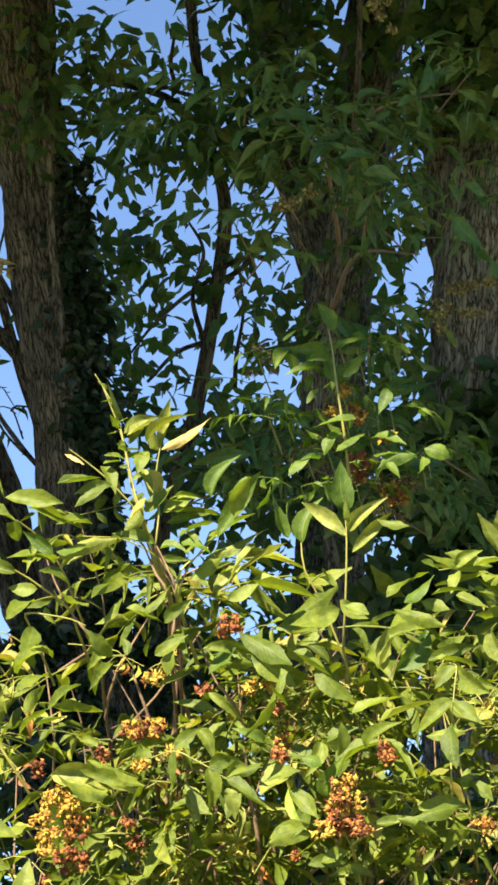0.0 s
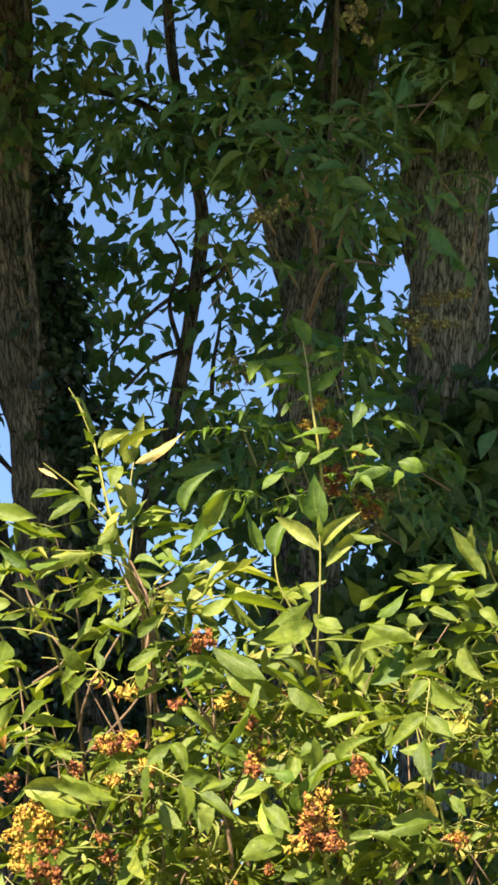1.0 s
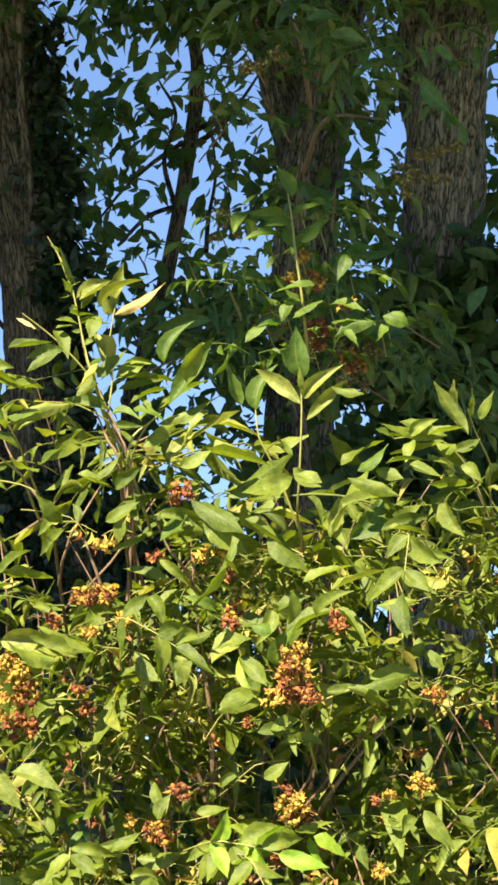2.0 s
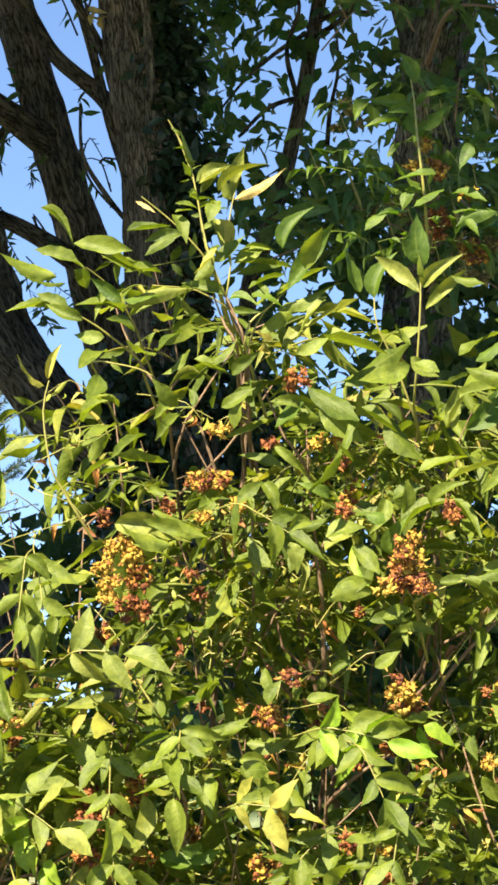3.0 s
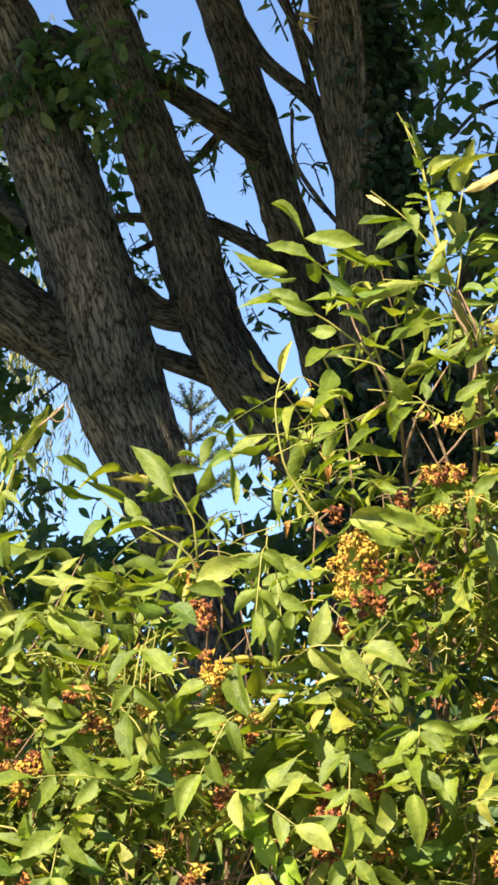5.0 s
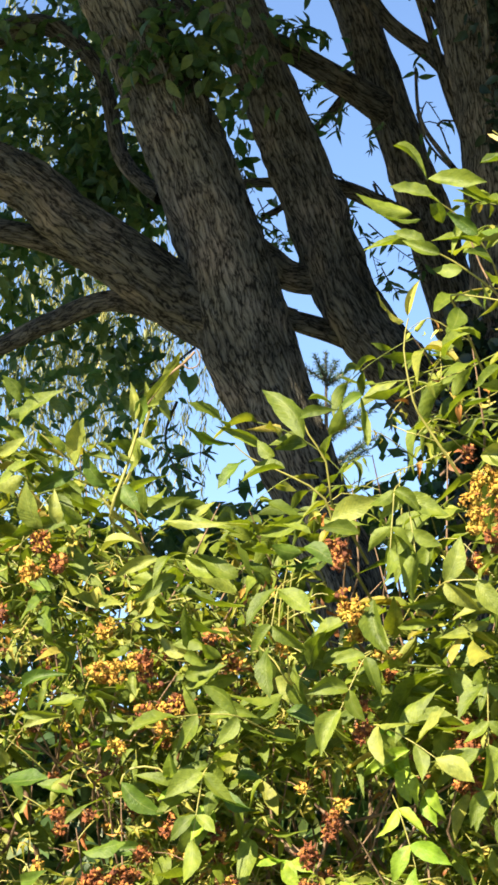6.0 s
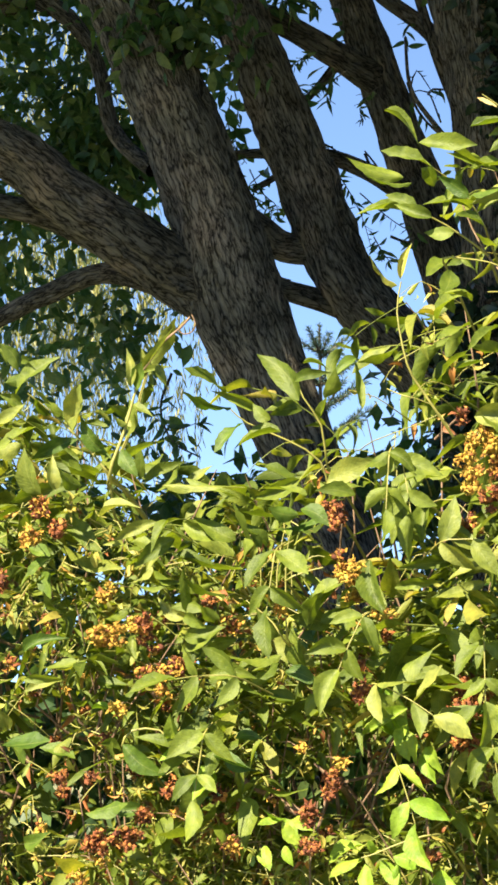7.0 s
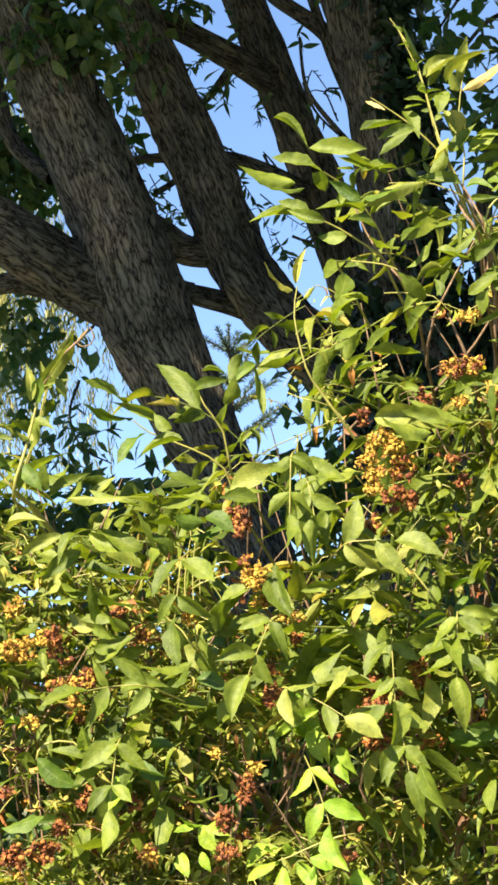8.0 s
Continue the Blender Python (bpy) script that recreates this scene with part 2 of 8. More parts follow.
def smooth_path(points, step):
    """Points along a smooth line through the given ones (position and radius together)."""
    p = np.asarray(points, float)
    p = np.vstack([2 * p[0] - p[1], p, 2 * p[-1] - p[-2]])
    out = []
    for i in range(1, len(p) - 2):
        n = max(2, int(np.linalg.norm(p[i + 1, :3] - p[i, :3]) / step))
        for s in np.arange(n) / n:
            a, b, c, d = p[i - 1:i + 3]
            out.append(0.5 * (2 * b + (c - a) * s + (2 * a - 5 * b + 4 * c - d) * s * s + (3 * b - a - 3 * c + d) * s ** 3))
    out.append(p[-2])
    return np.array(out)


def tube(points, step=0.05, seg=10, relief=0.0, seed=0.0):
    """A tapered limb: rows of (x, y, z, radius). relief: depth of its furrows. Returns verts, faces, map."""
    path = smooth_path(points, step)
    pos, rad = path[:, :3], np.maximum(path[:, 3], 0.0004)
    tan = np.gradient(pos, axis=0)
    tan /= np.linalg.norm(tan, axis=1)[:, None] + 1e-9
    side = np.cross(tan, (0.13, 1.0, 0.07))
    side /= np.linalg.norm(side, axis=1)[:, None] + 1e-9
    up = np.cross(side, tan)
    along = np.concatenate([[0], np.cumsum(np.linalg.norm(np.diff(pos, axis=0), axis=1))])
    ang = np.linspace(0, 2 * np.pi, seg + 1)
    r = np.repeat(rad[:, None], seg + 1, 1)
    if relief:
        for i in range(len(pos)):
            for j in range(seg):
                a = ang[j]
                v = Vector((math.cos(a) * rad[i] * 17, math.sin(a) * rad[i] * 17, along[i] * 3.6 + seed))
                lump = noise.noise(Vector((math.cos(a) * 1.3, math.sin(a) * 1.3, along[i] * 1.7 + seed)))
                r[i, j] += relief * (0.9 - 2.2 * abs(noise.noise(v)) + 0.5 * noise.noise(v * 2.3)) + rad[i] * 0.1 * lump
        r[:, seg] = r[:, 0]
    verts = pos[:, None] + r[..., None] * (np.cos(ang)[None, :, None] * side[:, None] + np.sin(ang)[None, :, None] * up[:, None])
    n, k = len(pos), seg + 1
    i, j = np.meshgrid(np.arange(n - 1), np.arange(seg), indexing="ij")
    q = np.stack([i * k + j, i * k + j + 1, (i + 1) * k + j + 1, (i + 1) * k + j], -1).reshape(-1, 4)
    uv = np.stack([np.repeat(ang[None] / (2 * np.pi) * 2 * np.pi * np.mean(rad), n, 0), np.repeat(along[:, None], k, 1)], -1)
    return verts.reshape(-1, 3), q, uv.reshape(-1, 2)


def joined(pieces):
    v, f, u, base = [], [], [], 0
    for a, b, c in pieces:
        v.append(a), f.append(b + base), u.append(c)
        base += len(a)
    return np.concatenate(v), np.concatenate(f), np.concatenate(u)


def limb(name, points, mat, parent, step=0.05, seg=10, relief=0.0, seed=0.0, label=""):
    return child(name, mesh_of(name, *tube(points, step, seg, relief, seed)), mat, parent, label)


def leaflet(rows=8, width=0.2, fold=0.25, bend=0.2, twist=0.0, sway=0.0, ripple=0.02, full=True, teeth=0.0):
    """One blade along +y, 1 long, drawn out to a point, folded at the midrib, bent, swayed, rippled and toothed. Returns verts, faces, map."""
    ys = np.linspace(0, 1, rows)
    half = width * np.maximum(np.sin(np.pi * ys ** 0.86), 0) ** 0.82 * (1.06 - 0.26 * ys)
    half *= 1 - 0.3 * np.clip((ys - 0.66) / 0.34, 0, 1)
    half[0] = half[-1] = 0.004
    cols = np.array([-1, -0.5, 0, 0.5, 1]) if full else np.array([-1, 0, 1])
    x = half[:, None] * cols[None]
    y = np.repeat(ys[:, None], len(cols), 1)
    edge = np.abs(cols)[None] ** 2
    z = np.abs(x) * fold - bend * y * y + twist * x * (y - 0.2) * 2 + ripple * (np.sin(y * 15 + cols[None] * 1.7) + 0.6 * np.sin(y * 27 - cols[None] * 2.3)) * np.abs(cols)[None]
    saw = np.where(np.arange(rows) % 2 == 0, 1.0, -1.0)[:, None]
    uneven = 1 + edge * (teeth * saw + 0.8 * teeth * np.sin(y * 9 + cols[None] * 2 + 30 * bend))
    x = x * uneven + sway * np.sin(np.pi * y)
    y = y + edge * teeth * 0.25 * saw * (y > 0.05) * (y < 0.95)
    v = np.stack([x, y, z], -1).reshape(-1, 3)
    k = len(cols)
    i, j = np.meshgrid(np.arange(rows - 1), np.arange(k - 1), indexing="ij")
    q = np.stack([i * k + j, i * k + j + 1, (i + 1) * k + j + 1, (i + 1) * k + j], -1).reshape(-1, 4)
    uv = np.stack([np.repeat(cols[None] / 2 + 0.5, rows, 0), np.repeat(ys[:, None], k, 1)], -1).reshape(-1, 2)
    return v, q, uv


BLADE_SHAPES = ((0.21, 0.45, 0.16, 0.7, 0.03, 0.03), (0.235, 0.35, 0.34, -0.9, -0.04, 0.035), (0.19, 0.9, 0.1, 0.7, 0.06, 0.03), (0.22, 0.4, -0.16, -0.8, -0.03, 0.035),
                (0.2, 1.05, 0.45, 0.3, -0.06, 0.02), (0.24, 0.3, 0.2, 1.0, 0.02, 0.04), (0.2, -0.5, 0.3, 0.8, 0.07, 0.03), (0.215, -0.35, -0.2, -0.9, -0.05, 0.04))
BLADES = [leaflet(11, w * 0.86, f * 1.2, b * 1.2, t * 0.8, s * 1.4, r * 0.5, True, 0.025) for w, f, b, t, s, r in BLADE_SHAPES]
FILL_BLADES = [leaflet(8, w * 0.76, f * 1.3, b * 1.5, t, s * 1.5, r * 0.5, False, 0.025) for w, f, b, t, s, r in BLADE_SHAPES]
SMALL = [leaflet(5, w, f, b, t, full=False) for w, f, b, t in ((0.25, 0.3, 0.2, 0.2), (0.2, 0.5, 0.1, -0.3), (0.28, 0.2, 0.35, 0.4))]
BROAD = [leaflet(3, w, 0.3, 0.2, t, full=False) for w, t in ((0.26, 0.3), (0.3, -0.3), (0.24, 0.6))]
SLIM = [leaflet(5, w, f, b, t, q, 0.02, False) for w, f, b, t, q in ((0.16, 0.4, 0.25, 0.4, 0.05), (0.14, 0.5, 0.1, -0.5, -0.06), (0.18, 0.3, 0.4, 0.2, 0.0))]
STRAP = [leaflet(3, 0.085, 0.3, 0.2, 0.2, full=False), leaflet(3, 0.07, 0.3, -0.1, -0.2, full=False)]


def scatter(templates, mats, which):
    """Many copies of the templates as one set of verts, faces, map. mats: (n, 4, 4)."""
    v, f, u, base = [], [], [], 0
    mats, which = np.asarray(mats), np.asarray(which)
    for k, (tv, tf, tu) in enumerate(templates):
        m = mats[which == k]
        if not len(m):
            continue
        p = np.einsum("nij,vj->nvi", m[:, :3, :3], tv) + m[:, None, :3, 3]
        v.append(p.reshape(-1, 3))
        f.append((tf[None] + (np.arange(len(m)) * len(tv))[:, None, None]).reshape(-1, 4) + base)
        u.append(np.tile(tu, (len(m), 1)))
        base += len(m) * len(tv)
    return np.concatenate(v), np.concatenate(f), np.concatenate(u)


def frame_of(place, way, normal, size, wide=1.0):
    """A 4x4 that lays a blade at place, along way, facing normal."""
    y = Vector(way).normalized()
    x = y.cross(Vector(normal))
    x = x.normalized() if x.length > 1e-4 else y.orthogonal().normalized()
    z = x.cross(y)
    m = Matrix((x * size * wide, y * size, z * size)).transposed().to_4x4()
    m.translation = place
    return m


def unit(rng, flat=1.0):
    v = Vector((rng.gauss(0, 1), rng.gauss(0, 1), rng.gauss(0, flat)))
    return v.normalized()


def compound(base, way, size, pairs, rng, face, droop=0.5):
    """A feathered leaf: its stalk and the placings of its leaflets."""
    way, face = Vector(way).normalized(), Vector(face).normalized()
    length = size * (0.75 + 0.62 * pairs)
    pts, p, d = [], Vector(base), way.copy()
    n = 6
    for i in range(n + 1):
        pts.append(p.copy())
        d = (d + Vector((0, 0, -droop / n)) + 0.05 * unit(rng)).normalized()
        p = p + d * length / n
    side = d.cross(face)
    side = side.normalized() if side.length > 1e-3 else d.orthogonal().normalized()
    out = []
    for k in range(pairs):
        s = (0.3 + 0.6 * k / max(1, pairs - 0.4)) * n
        i = min(int(s), n - 1)
        at = pts[i].lerp(pts[i + 1], s - i)
        ax = (pts[i + 1] - pts[i]).normalized()
        for sign in (-1, 1):
            w = (ax * rng.uniform(0.35, 0.8) + side * sign * rng.uniform(0.75, 1.0) + Vector((0, 0, -rng.uniform(0.05, 0.5)))).normalized()
            nrm = (face + 0.45 * unit(rng)).normalized()
            out.append((frame_of(at + w * size * 0.05, w, nrm, size * rng.uniform(0.65, 1.1) * (0.82 + 0.1 * k), rng.uniform(0.8, 1.15)), rng.randrange(8)))
    out.append((frame_of(pts[-1], d + 0.2 * unit(rng), (face + 0.3 * unit(rng)), size * rng.uniform(1.0, 1.2)), rng.randrange(8)))
    return pts, out


# ---- the ground ----
def build_ground():
    n = 60
    lin = np.sign(np.linspace(-1, 1, n)) * np.abs(np.linspace(-1, 1, n)) ** 3 * 900
    x, y = np.meshgrid(lin, lin + 6, indexing="ij")
    z = np.array([[0.06 * noise.noise(Vector((a * 0.4, b * 0.4, 0))) for a, b in zip(r, s)] for r, s in zip(x, y)])
    v = np.stack([x, y, z], -1).reshape(-1, 3)
    i, j = np.meshgrid(np.arange(n - 1), np.arange(n - 1), indexing="ij")
    q = np.stack([i * n + j, (i + 1) * n + j, (i + 1) * n + j + 1, i * n + j + 1], -1).reshape(-1, 4)
    me = mesh_of("ground", v, q)
    me.materials.append(SOIL)
    tagged(new("ground", me), "unseen grass and soil, paled to bounce light up under the trees", "ground", kind="structure")


build_ground()


# ---- the trees ----
def r4(p, r):
    return (*p, r)


forked = thing("willow_tree", "large forked willow with deeply furrowed grey-brown bark in shade", "tree", "old trees", (-0.627, 10.000, 0.896))
big = dict(step=0.021, seg=56, relief=0.018)
limb("trunk", [r4((-0.607, 10.000, -0.931), 0.2), r4((-0.585, 10.000, 1.364), 0.149), r4((-0.612, 10.000, 1.933), 0.145), r4((-0.727, 10.000, 2.269), 0.149),
               r4((-0.902, 10.000, 2.708), 0.161), r4((-1.052, 10.000, 3.090), 0.197), r4((-1.146, 10.000, 3.450), 0.179), r4((-1.291, 10.000, 3.852), 0.167),
               r4((-1.442, 10.000, 4.234), 0.164), r4((-1.628, 10.000, 4.647), 0.161), r4((-2.019, 10.000, 5.360), 0.143), r4((-2.589, 10.000, 6.444), 0.095)], BARK, forked, **big, seed=1.0)
# limbs wear the darker bark, deep shade being put into its colour
limb("limb", [r4((-1.083, 10.020, 3.106), 0.131), r4((-1.300, 10.000, 3.232), 0.133), r4((-1.481, 9.900, 3.355), 0.124), r4((-1.758, 9.800, 3.552), 0.113),
              r4((-2.006, 9.700, 3.747), 0.105), r4((-2.447, 9.600, 3.946), 0.089), r4((-3.284, 9.500, 4.491), 0.060)], BARK_DARK_SHADED, forked, **big, seed=5.0)
limb("limb", [r4((-1.363, 10.100, 3.275), 0.071), r4((-1.595, 10.000, 3.369), 0.062), r4((-1.850, 9.900, 3.489), 0.055), r4((-2.125, 9.800, 3.544), 0.048),
              r4((-2.593, 9.700, 3.583), 0.036)], BARK_DARK_SHADED, forked, 0.02, 36, 0.006, 9.0)
limb("limb", [r4((-1.320, 10.150, 3.182), 0.052), r4((-1.653, 10.200, 3.295), 0.048), r4((-1.950, 10.300, 3.223), 0.043), r4((-2.253, 10.400, 3.113), 0.036),
              r4((-2.801, 10.500, 2.964), 0.024)], BARK_DARK_SHADED, forked, 0.02, 30, 0.005, 13.0)
limb("limb", [r4((-1.449, 10.200, 3.750), 0.036), r4((-1.656, 10.400, 3.982), 0.036), r4((-1.776, 10.500, 4.406), 0.033), r4((-2.032, 10.600, 4.659), 0.048), r4((-2.299, 10.600, 4.615), 0.060),
              r4((-2.703, 10.600, 4.469), 0.060)], BARK_DARK_SHADED, forked, 0.03, 24, 0.004, 15.0)

clump = thing("willow_tree", "many-stemmed old willow with leaning grey-brown stems partly wrapped in ivy", "tree", "old trees", (0.069, 10.400, 1.247))
limb("stem", [r4((0.144, 10.500, 1.245), 0.2), r4((-0.040, 10.500, 2.571), 0.163), r4((-0.259, 10.500, 2.854), 0.138), r4((-0.445, 10.500, 3.039), 0.130), r4((-0.645, 10.500, 3.339), 0.124),
              r4((-0.782, 10.500, 3.720), 0.125), r4((-0.922, 10.500, 4.079), 0.123), r4((-1.078, 10.500, 4.493), 0.119), r4((-1.235, 10.500, 4.885), 0.119), r4((-1.491, 10.500, 5.439), 0.106), r4((-1.813, 10.500, 6.218), 0.075)],
     BARK, clump, **big, seed=21.0)
limb("stem", [r4((0.174, 10.800, 1.235), 0.17), r4((0.022, 10.800, 2.755), 0.125), r4((-0.170, 10.900, 3.339), 0.110), r4((-0.305, 10.900, 3.814), 0.098), r4((-0.402, 10.900, 4.081), 0.094),
              r4((-0.518, 10.900, 4.457), 0.090), r4((-0.645, 10.900, 4.863), 0.086), r4((-0.775, 10.900, 5.218), 0.084), r4((-1.010, 10.900, 5.853), 0.078), r4((-1.303, 10.900, 6.839), 0.064)],
     BARK, clump, **big, seed=31.0)
limb("stem", [r4((0.198, 10.300, 0.899), 0.22), r4((0.195, 10.300, 1.974), 0.203), r4((0.152, 10.300, 2.706), 0.184), r4((0.087, 10.300, 3.326), 0.172), r4((0.034, 10.300, 3.956), 0.157),
              r4((-0.036, 10.300, 4.467), 0.155), r4((-0.112, 10.300, 4.984), 0.158), r4((-0.215, 10.300, 5.773), 0.150), r4((-0.347, 10.300, 7.123), 0.098)],
     BARK, clump, **big, seed=41.0)
thin = dict(step=0.03, seg=14, relief=0.002)
limb("branch", [r4((-0.111, 10.400, 4.232), 0.046), r4((-0.245, 10.500, 4.424), 0.038), r4((-0.457, 10.550, 4.617), 0.034), r4((-0.620, 10.550, 4.864), 0.033), r4((-0.825, 10.600, 5.089), 0.030), r4((-1.118, 10.700, 5.359), 0.025)], BARK_DARK_SHADED, clump, **thin)
limb("branch", [r4((-0.074, 10.400, 3.796), 0.018), r4((-0.119, 10.400, 4.052), 0.025), r4((-0.188, 10.400, 4.256), 0.023), r4((-0.332, 10.500, 4.777), 0.020), r4((-0.471, 10.500, 5.092), 0.018), r4((-0.689, 10.500, 5.435), 0.010)], BARK_DARK_SHADED, clump, **thin)
limb("branch", [r4((-0.141, 10.350, 4.400), 0.028), r4((-0.276, 10.400, 4.670), 0.020), r4((-0.397, 10.400, 4.877), 0.015), r4((-0.519, 10.400, 5.111), 0.011)], BARK_DARK_SHADED, clump, **thin)
limb("branch", [r4((-0.087, 10.400, 3.808), 0.010), r4((-0.204, 10.400, 3.946), 0.011), r4((-0.310, 10.400, 4.124), 0.008), r4((-0.333, 10.500, 4.382), 0.005)], BARK_DARK_SHADED, clump, **thin)
limb("branch", [r4((-0.358, 10.800, 3.726), 0.050), r4((-0.540, 10.700, 3.819), 0.040), r4((-0.723, 10.700, 3.893), 0.035), r4((-0.992, 10.800, 3.939), 0.025), r4((-1.238, 10.900, 3.949), 0.020), r4((-1.644, 11.000, 3.878), 0.015)], BARK_DARK_SHADED, clump, **thin)
limb("branch", [r4((-0.500, 10.850, 4.290), 0.080), r4((-0.700, 10.700, 4.390), 0.062), r4((-0.920, 10.600, 4.510), 0.056), r4((-1.130, 10.600, 4.599), 0.056), r4((-1.461, 10.700, 4.779), 0.050)], BARK_DARK_SHADED, clump, **thin)
limb("branch", [r4((-0.669, 10.500, 3.414), 0.075), r4((-0.897, 10.500, 3.434), 0.070), r4((-1.018, 10.400, 3.515), 0.068), r4((-1.176, 10.200, 3.598), 0.065)], BARK, clump, **thin)
limb("branch", [r4((-0.564, 10.600, 3.138), 0.063), r4((-0.762, 10.500, 3.195), 0.050), r4((-0.932, 10.400, 3.238), 0.045), r4((-1.064, 10.200, 3.277), 0.043)], BARK, clump, **thin)
limb("branch", [r4((-1.005, 10.900, 4.063), 0.020), r4((-0.800, 10.900, 4.231), 0.018), r4((-0.672, 10.900, 4.370), 0.025)], BARK_DARK_SHADED, clump, **thin)
limb("branch", [r4((-1.074, 10.900, 3.792), 0.015), r4((-0.970, 10.900, 3.849), 0.015), r4((-0.843, 10.900, 3.960), 0.013)], BARK_DARK_SHADED, clump, **thin)

limb("vine", [r4((-0.008, 10.020, 4.276), 0.018), r4((-0.035, 10.020, 4.584), 0.018), r4((-0.057, 10.020, 4.765), 0.018), r4((-0.070, 10.020, 5.104), 0.018), r4((-0.067, 10.020, 5.396), 0.018), r4((-0.064, 10.020, 5.637), 0.018), r4((-0.072, 10.020, 6.017), 0.018)], BARK, clump, **thin, label="thin grey vine stem climbing the trunk")

vined = thing("shade_tree", "straight dark trunk hung with vines and dry seed heads", "tree", "old trees", (1.183, 10.600, 1.458))
limb("trunk", [r4((1.155, 10.600, -0.396), 0.2), r4((1.190, 10.600, 2.694), 0.158), r4((1.232, 10.600, 3.730), 0.145), r4((1.271, 10.600, 4.536), 0.136), r4((1.347, 10.600, 5.090), 0.136),
               r4((1.440, 10.600, 5.713), 0.139), r4((1.520, 10.600, 6.294), 0.139), r4((1.607, 10.600, 7.130), 0.126), r4((1.764, 10.600, 9.013), 0.076)], BARK_GREY, vined, **big, seed=51.0)
limb("stem", [r4((1.270, 10.700, 4.600), 0.09), r4((1.165, 10.850, 5.250), 0.103), r4((1.033, 10.900, 5.758), 0.098), r4((1.012, 10.900, 6.349), 0.098), r4((0.967, 10.900, 7.570), 0.071)], BARK_GREY, vined, **big, seed=61.0)
edge = thing("shade_tree", "leaning grey-brown tree trunk with coarse furrowed bark", "tree", "old trees", (1.701, 10.000, 1.235))
limb("trunk", [r4((1.680, 10.000, -0.296), 0.24), r4((1.741, 10.000, 2.635), 0.191), r4((1.756, 10.000, 3.618), 0.179), r4((1.796, 10.000, 4.383), 0.169), r4((1.831, 10.000, 4.907), 0.155),
               r4((1.912, 10.000, 5.444), 0.155), r4((1.994, 10.000, 5.994), 0.155), r4((2.128, 10.000, 6.844), 0.137), r4((2.383, 10.000, 8.636), 0.083)], BARK_GREY, edge, **big, seed=71.0)
limb("stem", [r4((1.812, 10.100, 4.515), 0.095), r4((1.724, 10.200, 4.969), 0.083), r4((1.756, 10.300, 5.552), 0.079), r4((1.798, 10.300, 6.116), 0.079), r4((1.870, 10.300, 7.283), 0.060)], BARK_GREY, edge, **big, seed=81.0)
young = thing("young_tree", "slender dark young tree standing against the sky", "tree", "", (0.431, 11.000, 1.459))
limb("trunk", [r4((0.420, 11.000, -0.452), 0.070), r4((0.450, 11.000, 3.200), 0.045), r4((0.522, 11.000, 3.815), 0.040), r4((0.627, 11.000, 4.199), 0.037), r4((0.726, 11.000, 4.752), 0.034), r4((0.781, 11.000, 5.257), 0.032), r4((0.697, 11.000, 5.636), 0.028), r4((0.657, 11.000, 5.915), 0.026), r4((0.619, 11.000, 6.310), 0.025), r4((0.579, 11.000, 7.300), 0.016)], BARK, young, 0.03, 20, 0.002, 3.0)
limb("branch", [r4((0.717, 11.000, 4.862), 0.016), r4((0.855, 11.000, 4.950), 0.012), r4((0.980, 11.000, 5.095), 0.008), r4((1.093, 11.000, 5.271), 0.004)], BARK_DARK_SHADED, young, **thin)
limb("branch", [r4((0.675, 11.000, 4.579), 0.013), r4((0.621, 11.000, 4.804), 0.010), r4((0.676, 11.000, 5.033), 0.008), r4((0.594, 11.000, 5.203), 0.004)], BARK_DARK_SHADED, young, **thin)
for k, rows in enumerate([[(0.707, 11.000, 5.817), (0.538, 10.950, 5.839), (0.411, 10.900, 5.890), (0.314, 10.900, 6.005)], [(0.554, 11.000, 5.849), (0.516, 10.950, 5.970), (0.530, 10.900, 6.098)],
                          [(0.499, 11.000, 5.877), (0.441, 10.950, 5.845), (0.315, 10.900, 5.785)], [(0.703, 11.000, 4.891), (0.561, 10.900, 4.761), (0.426, 10.900, 4.633), (0.318, 10.900, 4.492)],
                          [(0.669, 11.000, 4.579), (0.533, 10.900, 4.495), (0.399, 10.900, 4.355)], [(0.717, 11.000, 4.919), (0.861, 10.900, 4.977), (0.998, 10.900, 4.980)],
                          [(0.838, 11.200, 4.405), (0.848, 11.200, 4.576), (0.883, 11.200, 4.778), (0.870, 11.200, 4.980)]]):
    limb("branch", [r4(p, 0.012 * (1 - 0.22 * i)) for i, p in enumerate(rows)], BARK_DARK_SHADED, young, **thin)
limb("branch", [r4((0.568, 11.000, 5.785), 0.016), r4((0.457, 11.000, 5.841), 0.018), r4((0.290, 11.000, 5.881), 0.013), r4((0.151, 11.000, 5.892), 0.008)], BARK_DARK_SHADED, young, **thin)


# ---- leaves of the trees: high crowns that shade the trunks, and hanging sprays between them ----
def spray(centre, spread, count, size, rng, templates=3):
    """Leaves scattered on twigs round a centre."""
    out = []
    for _ in range(count):
        p = Vector(centre) + Vector([rng.gauss(0, 1) * s for s in spread])
        way = (unit(rng) + Vector((0, 0, -0.5))).normalized()
        out.append((frame_of(p, way, unit(rng) + Vector((0, -0.4, 0.5)), size * rng.uniform(0.6, 1.2)), rng.randrange(templates)))
    return out


